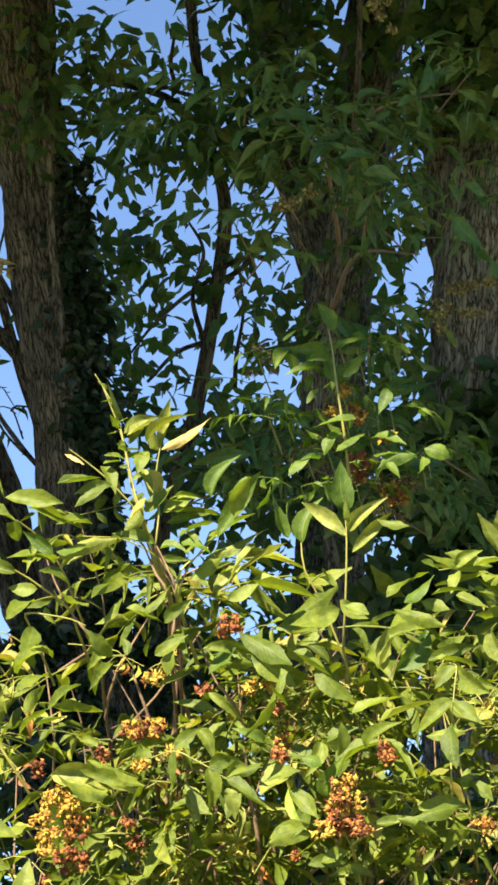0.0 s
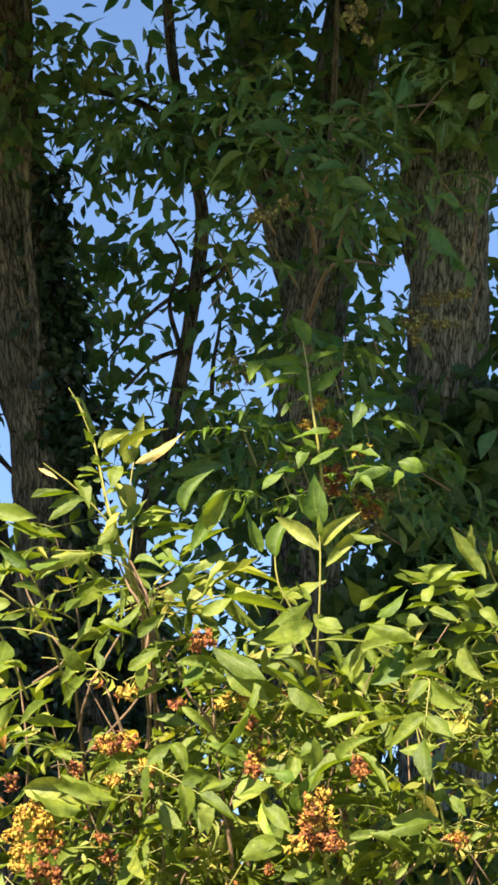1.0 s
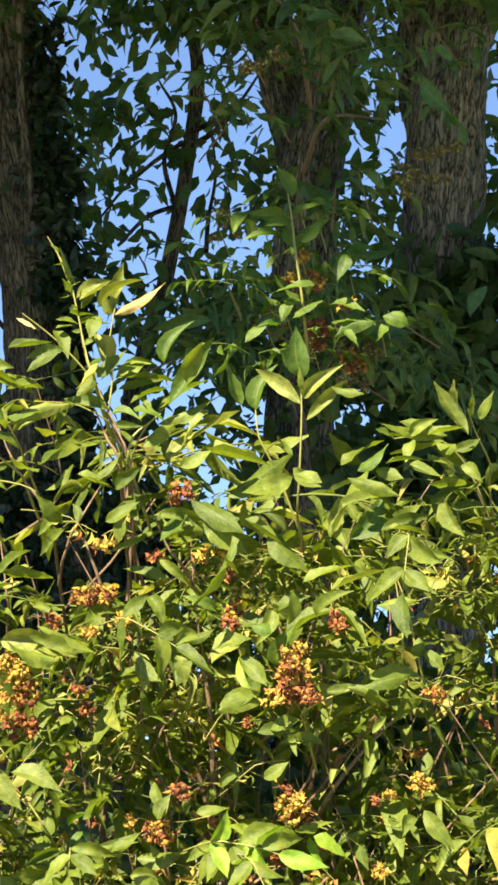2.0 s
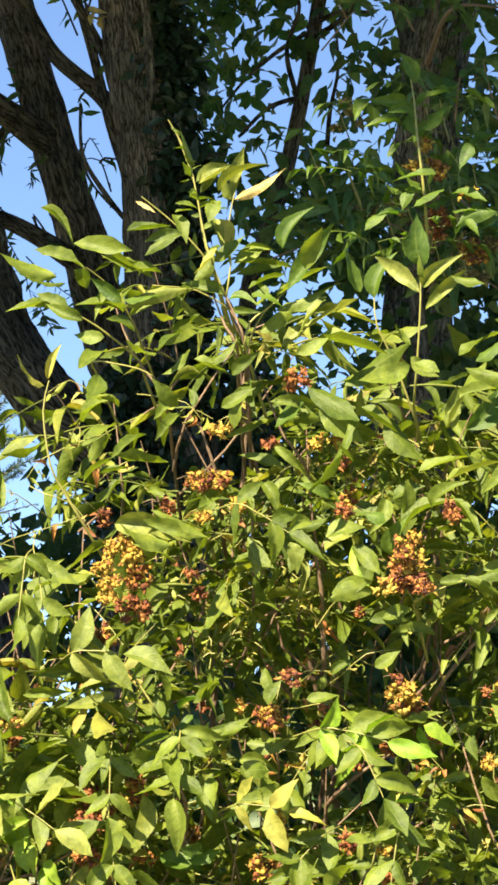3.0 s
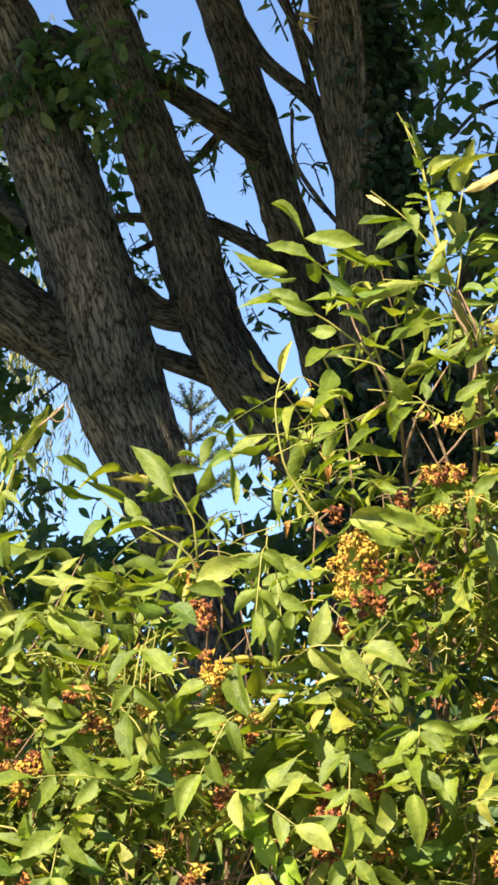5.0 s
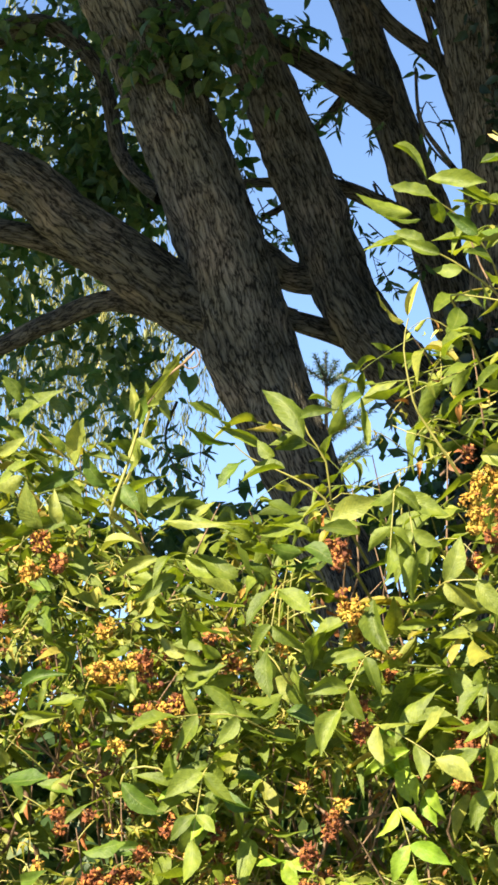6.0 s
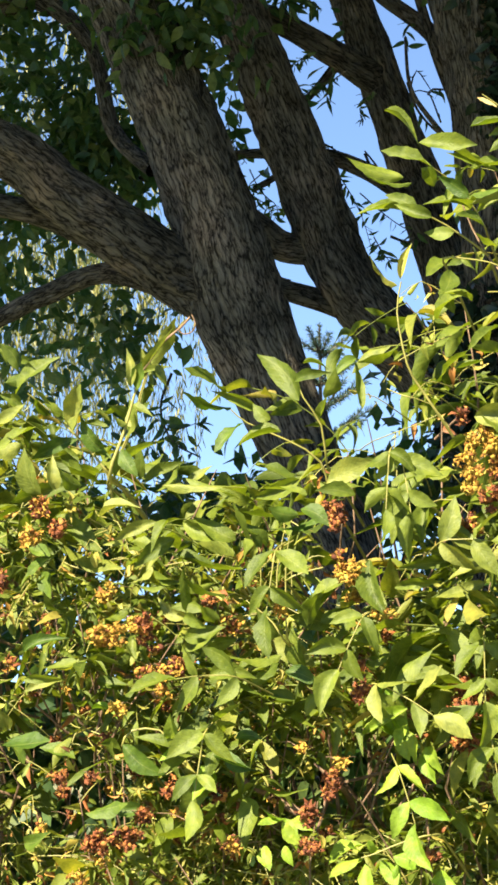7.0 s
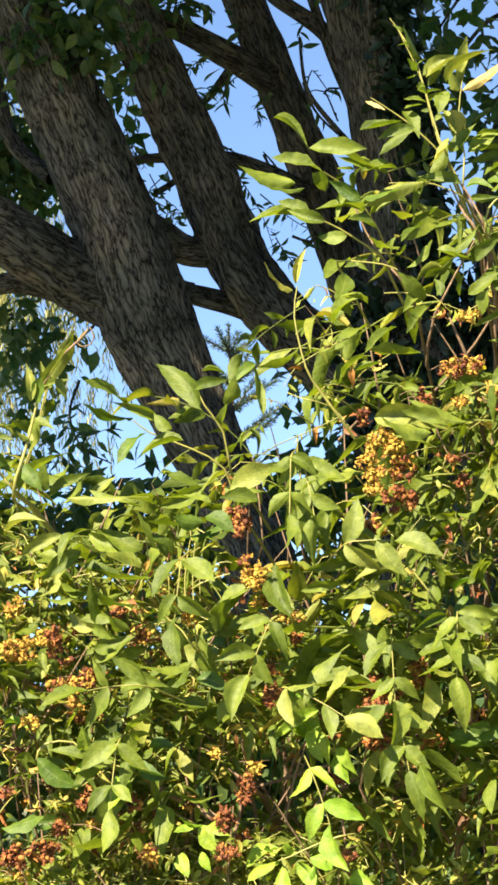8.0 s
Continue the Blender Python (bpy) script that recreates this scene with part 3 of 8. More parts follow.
def crown(name, parent, boxes, size, seed, label=""):
    """boxes: rows of centre, half sizes, leaf count."""
    rng = random.Random(seed)
    got = []
    for c, h, n in boxes:
        for _ in range(max(1, n // 14)):
            p = [c[k] + h[k] * rng.uniform(-1, 1) for k in range(3)]
            p[2] = max(p[2], 2.6 + 0.43 * p[1])
            got += spray(p, (0.3, 0.3, 0.18), 14, size, rng)
    me = mesh_of(name, *scatter(BROAD, [np.array(m) for m, _ in got], [k for _, k in got]))
    return child(name, me, CROWN, parent, label, kind="stuff")


# the two small bunches, out of view, block sun spots on limb and trunk
crown("crown", forked, [((-2.9, 7.2, 6.9), (2.4, 3.7, 1.1), 19000), ((-3.2, 6.91, 6.6), (0.3, 0.3, 0.2), 84), ((-2.53, 7.25, 6.6), (0.3, 0.3, 0.2), 84)], 0.285, 1)
# the small forward box is added out of view to shade the leaning spray
crown("crown", clump, [((0.0, 7.2, 6.9), (1.6, 3.7, 1.1), 14500), ((-0.7, 3.0, 6.5), (1.0, 0.5, 0.35), 620)], 0.285, 2)
crown("crown", vined, [((1.9, 7.2, 6.9), (1.4, 3.7, 1.1), 11500)], 0.285, 3)
crown("crown", edge, [((4.2, 7.3, 7.0), (1.8, 3.7, 1.2), 10000)], 0.25, 4)


def drape(name, parent, spots, size, seed, mat=CROWN, loose=1.0, bunch=20):
    """spots: rows of centre, half width, half height, depth, leaf count."""
    rng = random.Random(seed)
    got = []
    for c, w, h, d, n in spots:
        for _ in range(max(1, n // bunch)):
            p = (c[0] + w * rng.uniform(-1, 1), c[1] + d * rng.uniform(-1, 1), c[2] + h * rng.uniform(-1, 1))
            got += spray(p, (0.12 * loose, 0.08 * loose, 0.08), bunch, size, rng)
    me = mesh_of(name, *scatter(SMALL, [np.array(m) for m, _ in got], [k for _, k in got]))
    return child(name, me, mat, parent, kind="stuff")


drape("foliage", young, [((0.272, 11.300, 5.293), 0.22, 0.25, 0.3, 62), ((0.302, 11.300, 4.768), 0.28, 0.35, 0.3, 166), ((1.002, 11.300, 4.604), 0.35, 0.6, 0.3, 250),
                         ((0.412, 11.300, 6.349), 0.4, 0.22, 0.3, 87), ((1.133, 11.300, 6.153), 0.25, 0.6, 0.3, 166), ((0.690, 11.300, 3.861), 0.6, 0.4, 0.3, 374),
                         ((0.152, 11.100, 6.050), 0.25, 0.3, 0.3, 52), ((0.629, 11.100, 5.675), 0.4, 0.12, 0.2, 270), ((0.516, 11.100, 5.003), 0.25, 0.25, 0.2, 93)], 0.115, 3, bunch=7)
drape("foliage", vined, [((1.702, 11.300, 5.619), 0.25, 1.0, 0.3, 406), ((1.698, 11.300, 4.152), 0.25, 0.6, 0.3, 406), ((1.270, 10.300, 5.820), 0.5, 0.5, 0.2, 446),
                         ((1.151, 10.300, 4.936), 0.35, 0.5, 0.2, 255), ((1.042, 10.400, 3.690), 0.4, 0.4, 0.2, 451)], 0.12, 9)
drape("foliage", edge, [((1.799, 9.700, 5.594), 0.35, 0.35, 0.2, 489), ((1.865, 9.700, 3.708), 0.3, 0.4, 0.2, 1050), ((1.636, 9.700, 3.317), 0.4, 0.4, 0.2, 1050), ((2.216, 10.400, 4.768), 0.15, 1.2, 0.2, 280)], 0.14, 11)
# ivy on the right flank, that side's shade put into the leaf colour
drape("ivy", clump, [((0.030, 10.180, 4.808), 0.04, 0.35, 0.06, 1100), ((0.090, 10.180, 4.194), 0.05, 0.4, 0.06, 1400), ((0.170, 10.180, 3.536), 0.06, 0.5, 0.08, 1600), ((-0.019, 10.100, 2.680), 0.2, 0.4, 0.1, 1200),
                     ((0.391, 10.200, 2.824), 0.2, 0.5, 0.2, 900)], 0.075, 6, IVY, 0.35)
drape("foliage", clump, [((-0.068, 9.900, 5.733), 0.22, 0.3, 0.12, 100), ((0.084, 9.900, 5.444), 0.14, 0.14, 0.1, 80), ((-0.139, 9.900, 5.360), 0.1, 0.12, 0.1, 60)], 0.1, 19)


drape("foliage", clump, [((-0.181, 9.900, 5.614), 0.14, 0.22, 0.10, 50), ((0.089, 10.600, 5.985), 0.16, 0.18, 0.20, 27), ((0.199, 10.500, 4.351), 0.07, 0.22, 0.10, 90), ((-0.240, 9.950, 5.235), 0.05, 0.06, 0.05, 20)], 0.1, 23)
drape("foliage", young, [((0.369, 10.900, 5.967), 0.20, 0.14, 0.20, 25), ((0.572, 10.600, 5.484), 0.28, 0.09, 0.20, 132), ((0.913, 10.500, 5.567), 0.18, 0.14, 0.20, 132), ((0.993, 10.900, 4.742), 0.18, 0.16, 0.20, 62), ((0.376, 11.100, 4.962), 0.28, 0.22, 0.20, 62), ((0.346, 11.000, 4.313), 0.22, 0.16, 0.20, 62), ((1.603, 11.000, 4.467), 0.20, 0.20, 0.20, 35), ((0.832, 11.000, 4.096), 0.25, 0.20, 0.20, 78)], 0.115, 31, bunch=7)


def leafy_twig(parent, points, size, count, seed, width=0.006):
    """A thin twig with slender leaves hanging from it."""
    rng = random.Random(seed)
    rows = [(*p, width / 2 * (1.1 - 0.8 * i / len(points))) for i, p in enumerate(points)]
    ob = limb("twig", rows, BARK_DARK_SHADED, parent, 0.03, 6)
    path = smooth_path(rows, 0.02)[:, :3]
    got = []
    for k in range(count):
        p = Vector(path[int((0.25 + 0.75 * k / count) * (len(path) - 1))])
        way = Vector((rng.gauss(0, 0.7), rng.gauss(0, 0.4), rng.gauss(-0.45, 0.45)))
        got.append((frame_of(p, way, unit(rng) + Vector((0, -0.6, 0.3)), size * rng.uniform(0.7, 1.2)), rng.randrange(3)))
    child("foliage", mesh_of("foliage", *scatter(SLIM, [np.array(m) for m, _ in got], [k for _, k in got])), CROWN, ob, kind="stuff")


leafy_twig(clump, [(-1.027, 10.500, 4.494), (-0.910, 10.450, 4.549), (-0.793, 10.400, 4.557), (-0.702, 10.400, 4.502)], 0.09, 16, 1)
leafy_twig(clump, [(-1.070, 10.500, 4.598), (-0.964, 10.450, 4.613), (-0.882, 10.400, 4.575), (-0.827, 10.400, 4.459)], 0.08, 14, 2)
leafy_twig(clump, [(-1.239, 10.500, 4.964), (-1.129, 10.450, 4.912), (-1.045, 10.400, 4.832), (-1.004, 10.400, 4.768)], 0.06, 26, 3)
leafy_twig(clump, [(-1.192, 10.500, 5.072), (-1.080, 10.450, 4.979), (-0.984, 10.400, 4.913)], 0.06, 22, 4)
leafy_twig(clump, [(-0.729, 10.500, 4.371), (-0.803, 10.500, 4.304), (-0.878, 10.500, 4.262), (-0.927, 10.500, 4.209)], 0.06, 26, 5)
leafy_twig(clump, [(-0.602, 10.600, 4.269), (-0.690, 10.600, 4.214), (-0.766, 10.600, 4.186), (-0.829, 10.600, 4.131)], 0.065, 24, 6)
leafy_twig(clump, [(-0.660, 10.500, 4.242), (-0.683, 10.500, 4.176), (-0.694, 10.500, 4.124), (-0.655, 10.500, 4.086)], 0.1, 6, 7)
leafy_twig(clump, [(-0.445, 10.600, 4.194), (-0.508, 10.600, 4.153), (-0.550, 10.600, 4.086), (-0.537, 10.600, 4.008)], 0.05, 18, 8)
leafy_twig(clump, [(-0.232, 10.500, 4.438), (-0.297, 10.500, 4.449), (-0.334, 10.500, 4.409), (-0.318, 10.500, 4.317)], 0.075, 9, 9)
leafy_twig(clump, [(-0.490, 10.400, 3.453), (-0.450, 10.400, 3.378), (-0.411, 10.400, 3.328)], 0.06, 18, 10)
leafy_twig(clump, [(-0.557, 10.600, 3.694), (-0.447, 10.500, 3.575), (-0.344, 10.500, 3.500), (-0.255, 10.500, 3.477)], 0.06, 14, 11)
leafy_twig(clump, [(-0.723, 10.700, 3.893), (-0.622, 10.600, 3.731), (-0.553, 10.600, 3.590), (-0.510, 10.600, 3.436)], 0.055, 22, 12)
leafy_twig(clump, [(-1.171, 10.900, 4.248), (-1.192, 10.900, 4.112), (-1.148, 10.900, 4.005), (-1.182, 10.900, 3.870)], 0.06, 26, 13)
leafy_twig(clump, [(-1.024, 10.900, 3.874), (-1.100, 10.900, 3.792), (-0.991, 10.900, 3.688), (-1.026, 10.900, 3.580)], 0.06, 26, 14)
leafy_twig(clump, [(-0.812, 10.800, 4.019), (-0.673, 10.700, 3.921), (-0.605, 10.700, 3.844)], 0.05, 5, 15, 0.009)
leafy_twig(clump, [(-0.434, 10.700, 3.744), (-0.489, 10.700, 3.847), (-0.538, 10.700, 3.912)], 0.03, 2, 16, 0.012)
leafy_twig(clump, [(-0.312, 10.450, 4.136), (-0.283, 10.450, 4.214), (-0.223, 10.450, 4.125)], 0.03, 3, 17, 0.008)
leafy_twig(clump, [(-0.179, 10.400, 3.960), (-0.234, 10.400, 4.100), (-0.310, 10.400, 4.103)], 0.03, 2, 18, 0.008)
leafy_twig(clump, [(-0.355, 10.500, 4.698), (-0.438, 10.500, 4.881), (-0.493, 10.500, 4.985), (-0.570, 10.500, 4.983)], 0.07, 6, 19, 0.009)
leafy_twig(clump, [(-0.277, 10.400, 4.696), (-0.347, 10.400, 4.904), (-0.379, 10.400, 5.115)], 0.05, 4, 20, 0.01)
for n, rows in enumerate([[(-0.353, 10.450, 5.079), (-0.329, 10.450, 4.868), (-0.298, 10.450, 4.711), (-0.270, 10.450, 4.606)], [(-0.420, 10.400, 5.061), (-0.330, 10.400, 4.774), (-0.249, 10.400, 4.619), (-0.154, 10.400, 4.400)],
                          [(-0.249, 10.400, 5.065), (-0.294, 10.400, 4.853), (-0.333, 10.400, 4.695)], [(-0.324, 10.400, 4.149), (-0.282, 10.400, 4.021), (-0.190, 10.400, 3.908), (-0.095, 10.400, 3.826)],
                          [(-0.233, 10.400, 4.087), (-0.209, 10.400, 4.113), (-0.120, 10.400, 4.103)], [(-0.628, 10.500, 4.558), (-0.603, 10.500, 4.427), (-0.586, 10.500, 4.323)],
                          [(-0.830, 10.700, 3.970), (-0.711, 10.700, 3.907), (-0.591, 10.700, 3.818)], [(-0.537, 10.700, 3.899), (-0.501, 10.700, 3.821), (-0.433, 10.700, 3.730)],
                          [(-0.992, 10.600, 3.371), (-0.939, 10.600, 3.321), (-0.880, 10.600, 3.302)], [(-0.423, 10.600, 3.490), (-0.345, 10.600, 3.461), (-0.270, 10.600, 3.495)]]):
    leafy_twig(clump, rows, 0.07, 3 + n % 4, 70 + n, 0.013)
leafy_twig(forked, [(-1.302, 10.200, 3.077), (-1.364, 10.100, 3.002), (-1.464, 10.100, 2.917), (-1.534, 10.100, 2.857)], 0.05, 10, 21, 0.012)
leafy_twig(forked, [(-1.513, 11.200, 2.971), (-1.569, 11.200, 2.808), (-1.515, 11.200, 2.643), (-1.379, 11.200, 2.559)], 0.085, 18, 22, 0.014)
leafy_twig(forked, [(-1.597, 11.200, 2.754), (-1.487, 11.200, 2.697), (-1.405, 11.200, 2.723), (-1.337, 11.200, 2.694)], 0.085, 14, 23)
leafy_twig(forked, [(-1.707, 11.200, 2.702), (-1.570, 11.200, 2.563), (-1.489, 11.200, 2.480), (-1.435, 11.200, 2.343)], 0.09, 16, 24)
leafy_twig(forked, [(-1.027, 10.600, 4.644), (-0.922, 10.600, 4.614), (-0.818, 10.600, 4.623), (-0.714, 10.600, 4.552)], 0.085, 14, 25)
leafy_twig(forked, [(-1.156, 10.800, 4.300), (-1.131, 10.800, 4.137), (-1.159, 10.800, 4.004), (-1.094, 10.800, 3.894)], 0.05, 20, 26)
leafy_twig(forked, [(-1.081, 10.800, 3.867), (-1.029, 10.800, 3.758), (-0.951, 10.800, 3.675), (-1.005, 10.800, 3.570)], 0.05, 22, 27)


drape("foliage", forked, [((-2.097, 10.800, 4.362), 0.35, 0.45, 0.3, 1300), ((-2.198, 10.900, 3.543), 0.35, 0.3, 0.3, 420), ((-1.273, 9.850, 4.324), 0.16, 0.16, 0.1, 380), ((-1.818, 10.900, 3.940), 0.2, 0.2, 0.2, 700),
                          ((-2.009, 10.900, 3.159), 0.4, 0.16, 0.2, 330), ((-1.332, 10.900, 3.924), 0.25, 0.3, 0.2, 110), ((-1.085, 10.900, 4.487), 0.1, 0.25, 0.1, 70)], 0.095, 7, bunch=10)


drape("foliage", forked, [((-2.193, 12.000, 3.007), 0.34, 0.20, 0.3, 150), ((-1.782, 12.000, 2.790), 0.16, 0.12, 0.3, 60)], 0.1, 31, bunch=6)


def undergrowth(at, half, count, seed):
    """A low dark bush under the trees."""
    bush = thing("bush", "dark shaded bush under the trees", "bush", "undergrowth", (at[0], at[1], 0))
    rng = random.Random(seed)
    wood = []
    for _ in range(9):
        a = rng.uniform(0, 6.283)
        q = (at[0] + half * rng.uniform(-0.8, 0.8), at[1] + 0.3 * math.sin(a), at[2] * rng.uniform(0.6, 1.0))
        wood.append(tube([(at[0] + rng.uniform(-0.2, 0.2), at[1], -0.05, 0.02), ((at[0] + q[0]) / 2, at[1], q[2] * 0.6, 0.014), (*q, 0.004)], 0.15, 6))
    child("stem", mesh_of("stem", *joined(wood)), BARK_DARK_SHADED, bush, kind="stuff")
    got = []
    for _ in range(count // 12):
        z = at[2] * (1 - rng.random() ** 1.6)
        got += spray((at[0] + half * rng.uniform(-1, 1), at[1] + rng.uniform(-0.5, 0.5), z), (0.1, 0.1, 0.08), 12, 0.13, rng)
    child("foliage", mesh_of("foliage", *scatter(BROAD, [np.array(m) for m, _ in got], [k for _, k in got])), CROWN, bush, kind="stuff")


for n, (bx, by, bz) in enumerate([(-4.2, 12.3, 2.4), (-3.0, 12.0, 2.4), (-1.9, 12.4, 2.45), (-0.8, 12.0, 2.55), (0.3, 12.3, 3.2), (1.3, 12.0, 3.4), (2.3, 12.4, 3.3), (3.3, 12.0, 3.2),
                                  (-1.3, 8.0, 1.4), (-0.2, 7.8, 1.6), (0.8, 8.0, 2.1), (1.8, 7.8, 2.1), (-2.4, 8.0, 1.5)]):
    undergrowth((bx, by, bz), 0.75, 2600, 60 + n)


# ---- far trees ----
def weeping(at, height, seed):
    tree = thing("weeping_willow", "distant sunlit weeping willow with yellowing hanging strands", "tree", "", at)
    rng = random.Random(seed)
    limb("trunk", [(at[0], at[1], 0, 0.35), (at[0] + 0.1, at[1], height * 0.5, 0.25), (at[0], at[1], height, 0.05)], BARK_DARK_SHADED, tree, 0.2, 12)
    got = []
    for _ in range(600):
        a, r = rng.uniform(0, 6.283), 2.75 * rng.random() ** 0.5
        x, y, z = at[0] + r * math.cos(a), at[1] + r * math.sin(a), height * rng.uniform(0.55, 1.05)
        for k in range(rng.randrange(14, 34)):
            z -= 0.06
            if z < 0.6:
                break
            for _ in range(2):
                way = Vector((rng.gauss(0, 0.3), rng.gauss(0, 0.3), -1))
                got.append((frame_of((x + rng.gauss(0, 0.025), y, z + rng.uniform(-0.03, 0.03)), way, unit(rng), 0.115), rng.randrange(2)))
    for _ in range(2000):
        d = unit(rng)
        p = (at[0] + 0.9 + d.x * 1.5 * rng.random() ** 0.4, at[1] + d.y * 1.2, 5.4 + d.z * 1.1 * rng.random() ** 0.4)
        got.append((frame_of(p, (rng.gauss(0, 0.5), rng.gauss(0, 0.5), -1), unit(rng), 0.17), rng.randrange(2)))
    me = mesh_of("crown", *scatter(STRAP, [np.array(m) for m, _ in got], [k for _, k in got]))
    child("crown", me, WILLOW, tree, kind="stuff")


weeping((-5.35, 23.0, 0.0), 8.2, 11)


def spruce(at, height, seed):
    tree = thing("spruce_tree", "distant young spruce with a pointed top", "tree", "", at)
    rng = random.Random(seed)
    limb("trunk", [(*at, 0.09), (at[0], at[1], height, 0.008)], BARK_DARK_SHADED, tree, 0.2, 8)
    got, wood = [], []
    for q in range(260):
        got.append((frame_of((at[0], at[1], height - 0.36 * rng.random()), unit(rng) + Vector((0, 0, 0.9)), unit(rng), 0.05), rng.randrange(2)))
    z = height - 0.33
    while z > 0.6:
        top = z > height - 1.4
        reach = (0.38 + (height - z - 0.33) * 0.3) * (1 if top else 0.8)
        for k in range(6):
            a = k * 1.05 + rng.uniform(-0.3, 0.3)
            d = Vector((math.cos(a), math.sin(a), rng.uniform(0.5, 0.75) if top else 0.3)).normalized()
            b = Vector((at[0], at[1], z + rng.uniform(-0.04, 0.04)))
            wood.append(tube([(*b, 0.012), (*(b + d * reach), 0.004)], 0.3, 4))
            for s in np.arange(0.03, reach, 0.016 if top else 0.11):
                for q in range(6):
                    got.append((frame_of(b + d * s, d * 0.9 + unit(rng), unit(rng), 0.068), rng.randrange(2)))
        z -= 0.3
    child("branch", mesh_of("branch", *joined(wood)), BARK_DARK_SHADED, tree, kind="stuff")
    child("needle", mesh_of("needle", *scatter(STRAP, [np.array(m) for m, _ in got], [k for _, k in got])), NEEDLE, tree, kind="stuff")


spruce((-1.69, 24.0, 0.0), 5.107, 12)

# ---- the ash shrubs of the hedge ----
# its top line, from the west end to the east end
TOP = [(-1.277, 5.000, 2.180), (-1.089, 5.000, 2.189), (-0.928, 5.000, 2.099), (-0.780, 5.000, 2.059), (-0.683, 5.000, 1.947), (-0.561, 5.000, 1.921), (-0.451, 5.000, 2.040), (-0.305, 5.000, 2.109),
       (-0.285, 5.000, 2.224), (-0.182, 5.000, 2.359), (-0.092, 5.000, 2.555), (0.002, 5.000, 2.619), (0.145, 5.000, 2.660), (0.339, 5.000, 2.567),
       (0.392, 5.000, 2.546), (0.588, 5.000, 2.522), (0.734, 5.000, 2.399), (0.834, 5.000, 2.449), (0.987, 5.000, 2.486), (1.263, 5.000, 2.550)]
TOPX, TOPZ = [p[0] for p in TOP], [p[2] for p in TOP]


def top_at(x):
    return float(np.interp(x, TOPX, TOPZ))


SHRUB_EDGES = (-1.9, -0.85, -0.05, 0.65, 1.9)
SHRUB_LABELS = ("leafy ash shrub in full sun with yellow and rusty seed clusters", "sunlit ash shrub with drooping feathered leaves and orange seed clusters",
                "tall sunlit ash shrub with twisted pale top leaves", "bright green ash shrub with long feathered leaves")
SHRUBS = [thing("ash_shrub", SHRUB_LABELS[k], "shrub", "hedge shrubs", ((SHRUB_EDGES[k] + SHRUB_EDGES[k + 1]) / 2, 5.4, 0)) for k in range(4)]
SHADED = thing("ash_tree", "tall shaded ash branches with brown seed clusters dulled for the shade", "tree", "", (1.2, 7.0, 0))


def shrub_at(x):
    for k in range(3):
        if x < SHRUB_EDGES[k + 1]:
            return SHRUBS[k]
    return SHRUBS[3]


def feathered(seed):
    """A feathered leaf along +y in one mesh: stalk and leaflets of about unit size."""
    rng = random.Random(seed)
    pts, got = compound((0, 0, 0), (0, 1, 0.25), 1.0, rng.choice((2, 2, 3)), rng, (0, 0, 1), rng.uniform(0.4, 0.9))
    parts = [tube([(*p, 0.018) for p in pts], 0.4, 4)]
    parts[0][2][:] = 0.5
    for m, k in got:
        v, f, u = FILL_BLADES[k]
        a = np.array(m)
        parts.append((v @ a[:3, :3].T + a[:3, 3], f, u))
    return joined(parts)


FEATHERS = [feathered(100 + k) for k in range(16)]
FEATHER_MESHES = [mesh_of("leaf", *f) for f in FEATHERS]
SHADE_ASH_MESHES = [mesh_of("leaf", *f) for f in FEATHERS]
DEEP_SHADED_MESHES = [mesh_of("leaf", *f) for f in FEATHERS]


def turn(x, y, z, heading, pitch, roll, size):
    return Matrix.LocRotScale((x, y, z), Euler((pitch, roll, heading)), (size, size, size))


# openings in the hedge, through which trunks and shade show: x, z and half sizes at its middle plane
GAPS = [(-0.304, 1.760, 0.085, 0.1), (0.115, 2.193, 0.11, 0.075), (-0.135, 1.979, 0.05, 0.05), (0.728, 2.485, 0.06, 0.08), (0.700, 2.056, 0.042, 0.042),
        (-0.191, 1.759, 0.07, 0.05), (0.195, 2.350, 0.042, 0.035), (0.578, 2.311, 0.042, 0.042), (0.197, 1.649, 0.05, 0.05), (-0.092, 2.011, 0.05, 0.04),
        (-0.258, 1.287, 0.08, 0.08), (0.480, 1.497, 0.09, 0.06), (-0.609, 2.019, 0.08, 0.12), (0.619, 1.754, 0.09, 0.06), (0.904, 1.805, 0.08, 0.08),
        (0.080, 2.199, 0.060, 0.070), (-0.018, 2.079, 0.030, 0.035), (0.484, 1.498, 0.060, 0.050), (0.178, 1.649, 0.055, 0.045), (0.218, 1.407, 0.070, 0.060), (-0.196, 1.828, 0.040, 0.060), (-0.083, 1.784, 0.035, 0.060), (-0.341, 1.277, 0.080, 0.060), (-0.235, 1.264, 0.050, 0.070),
        # openings added at the lower left to darken a shaded stretch of leaves
        (-0.992, 1.392, 0.070, 0.080), (-0.896, 1.212, 0.080, 0.050), (-1.003, 1.596, 0.060, 0.050), (-1.014, 1.326, 0.060, 0.050)]


def in_gap(p):
    x, z = p.x * 5 / p.y, 1.6 + (p.z - 1.6) * 5 / p.y
    return any(((x - a) / w) ** 2 + ((z - c) / h) ** 2 < 1.3 for a, c, w, h in GAPS)


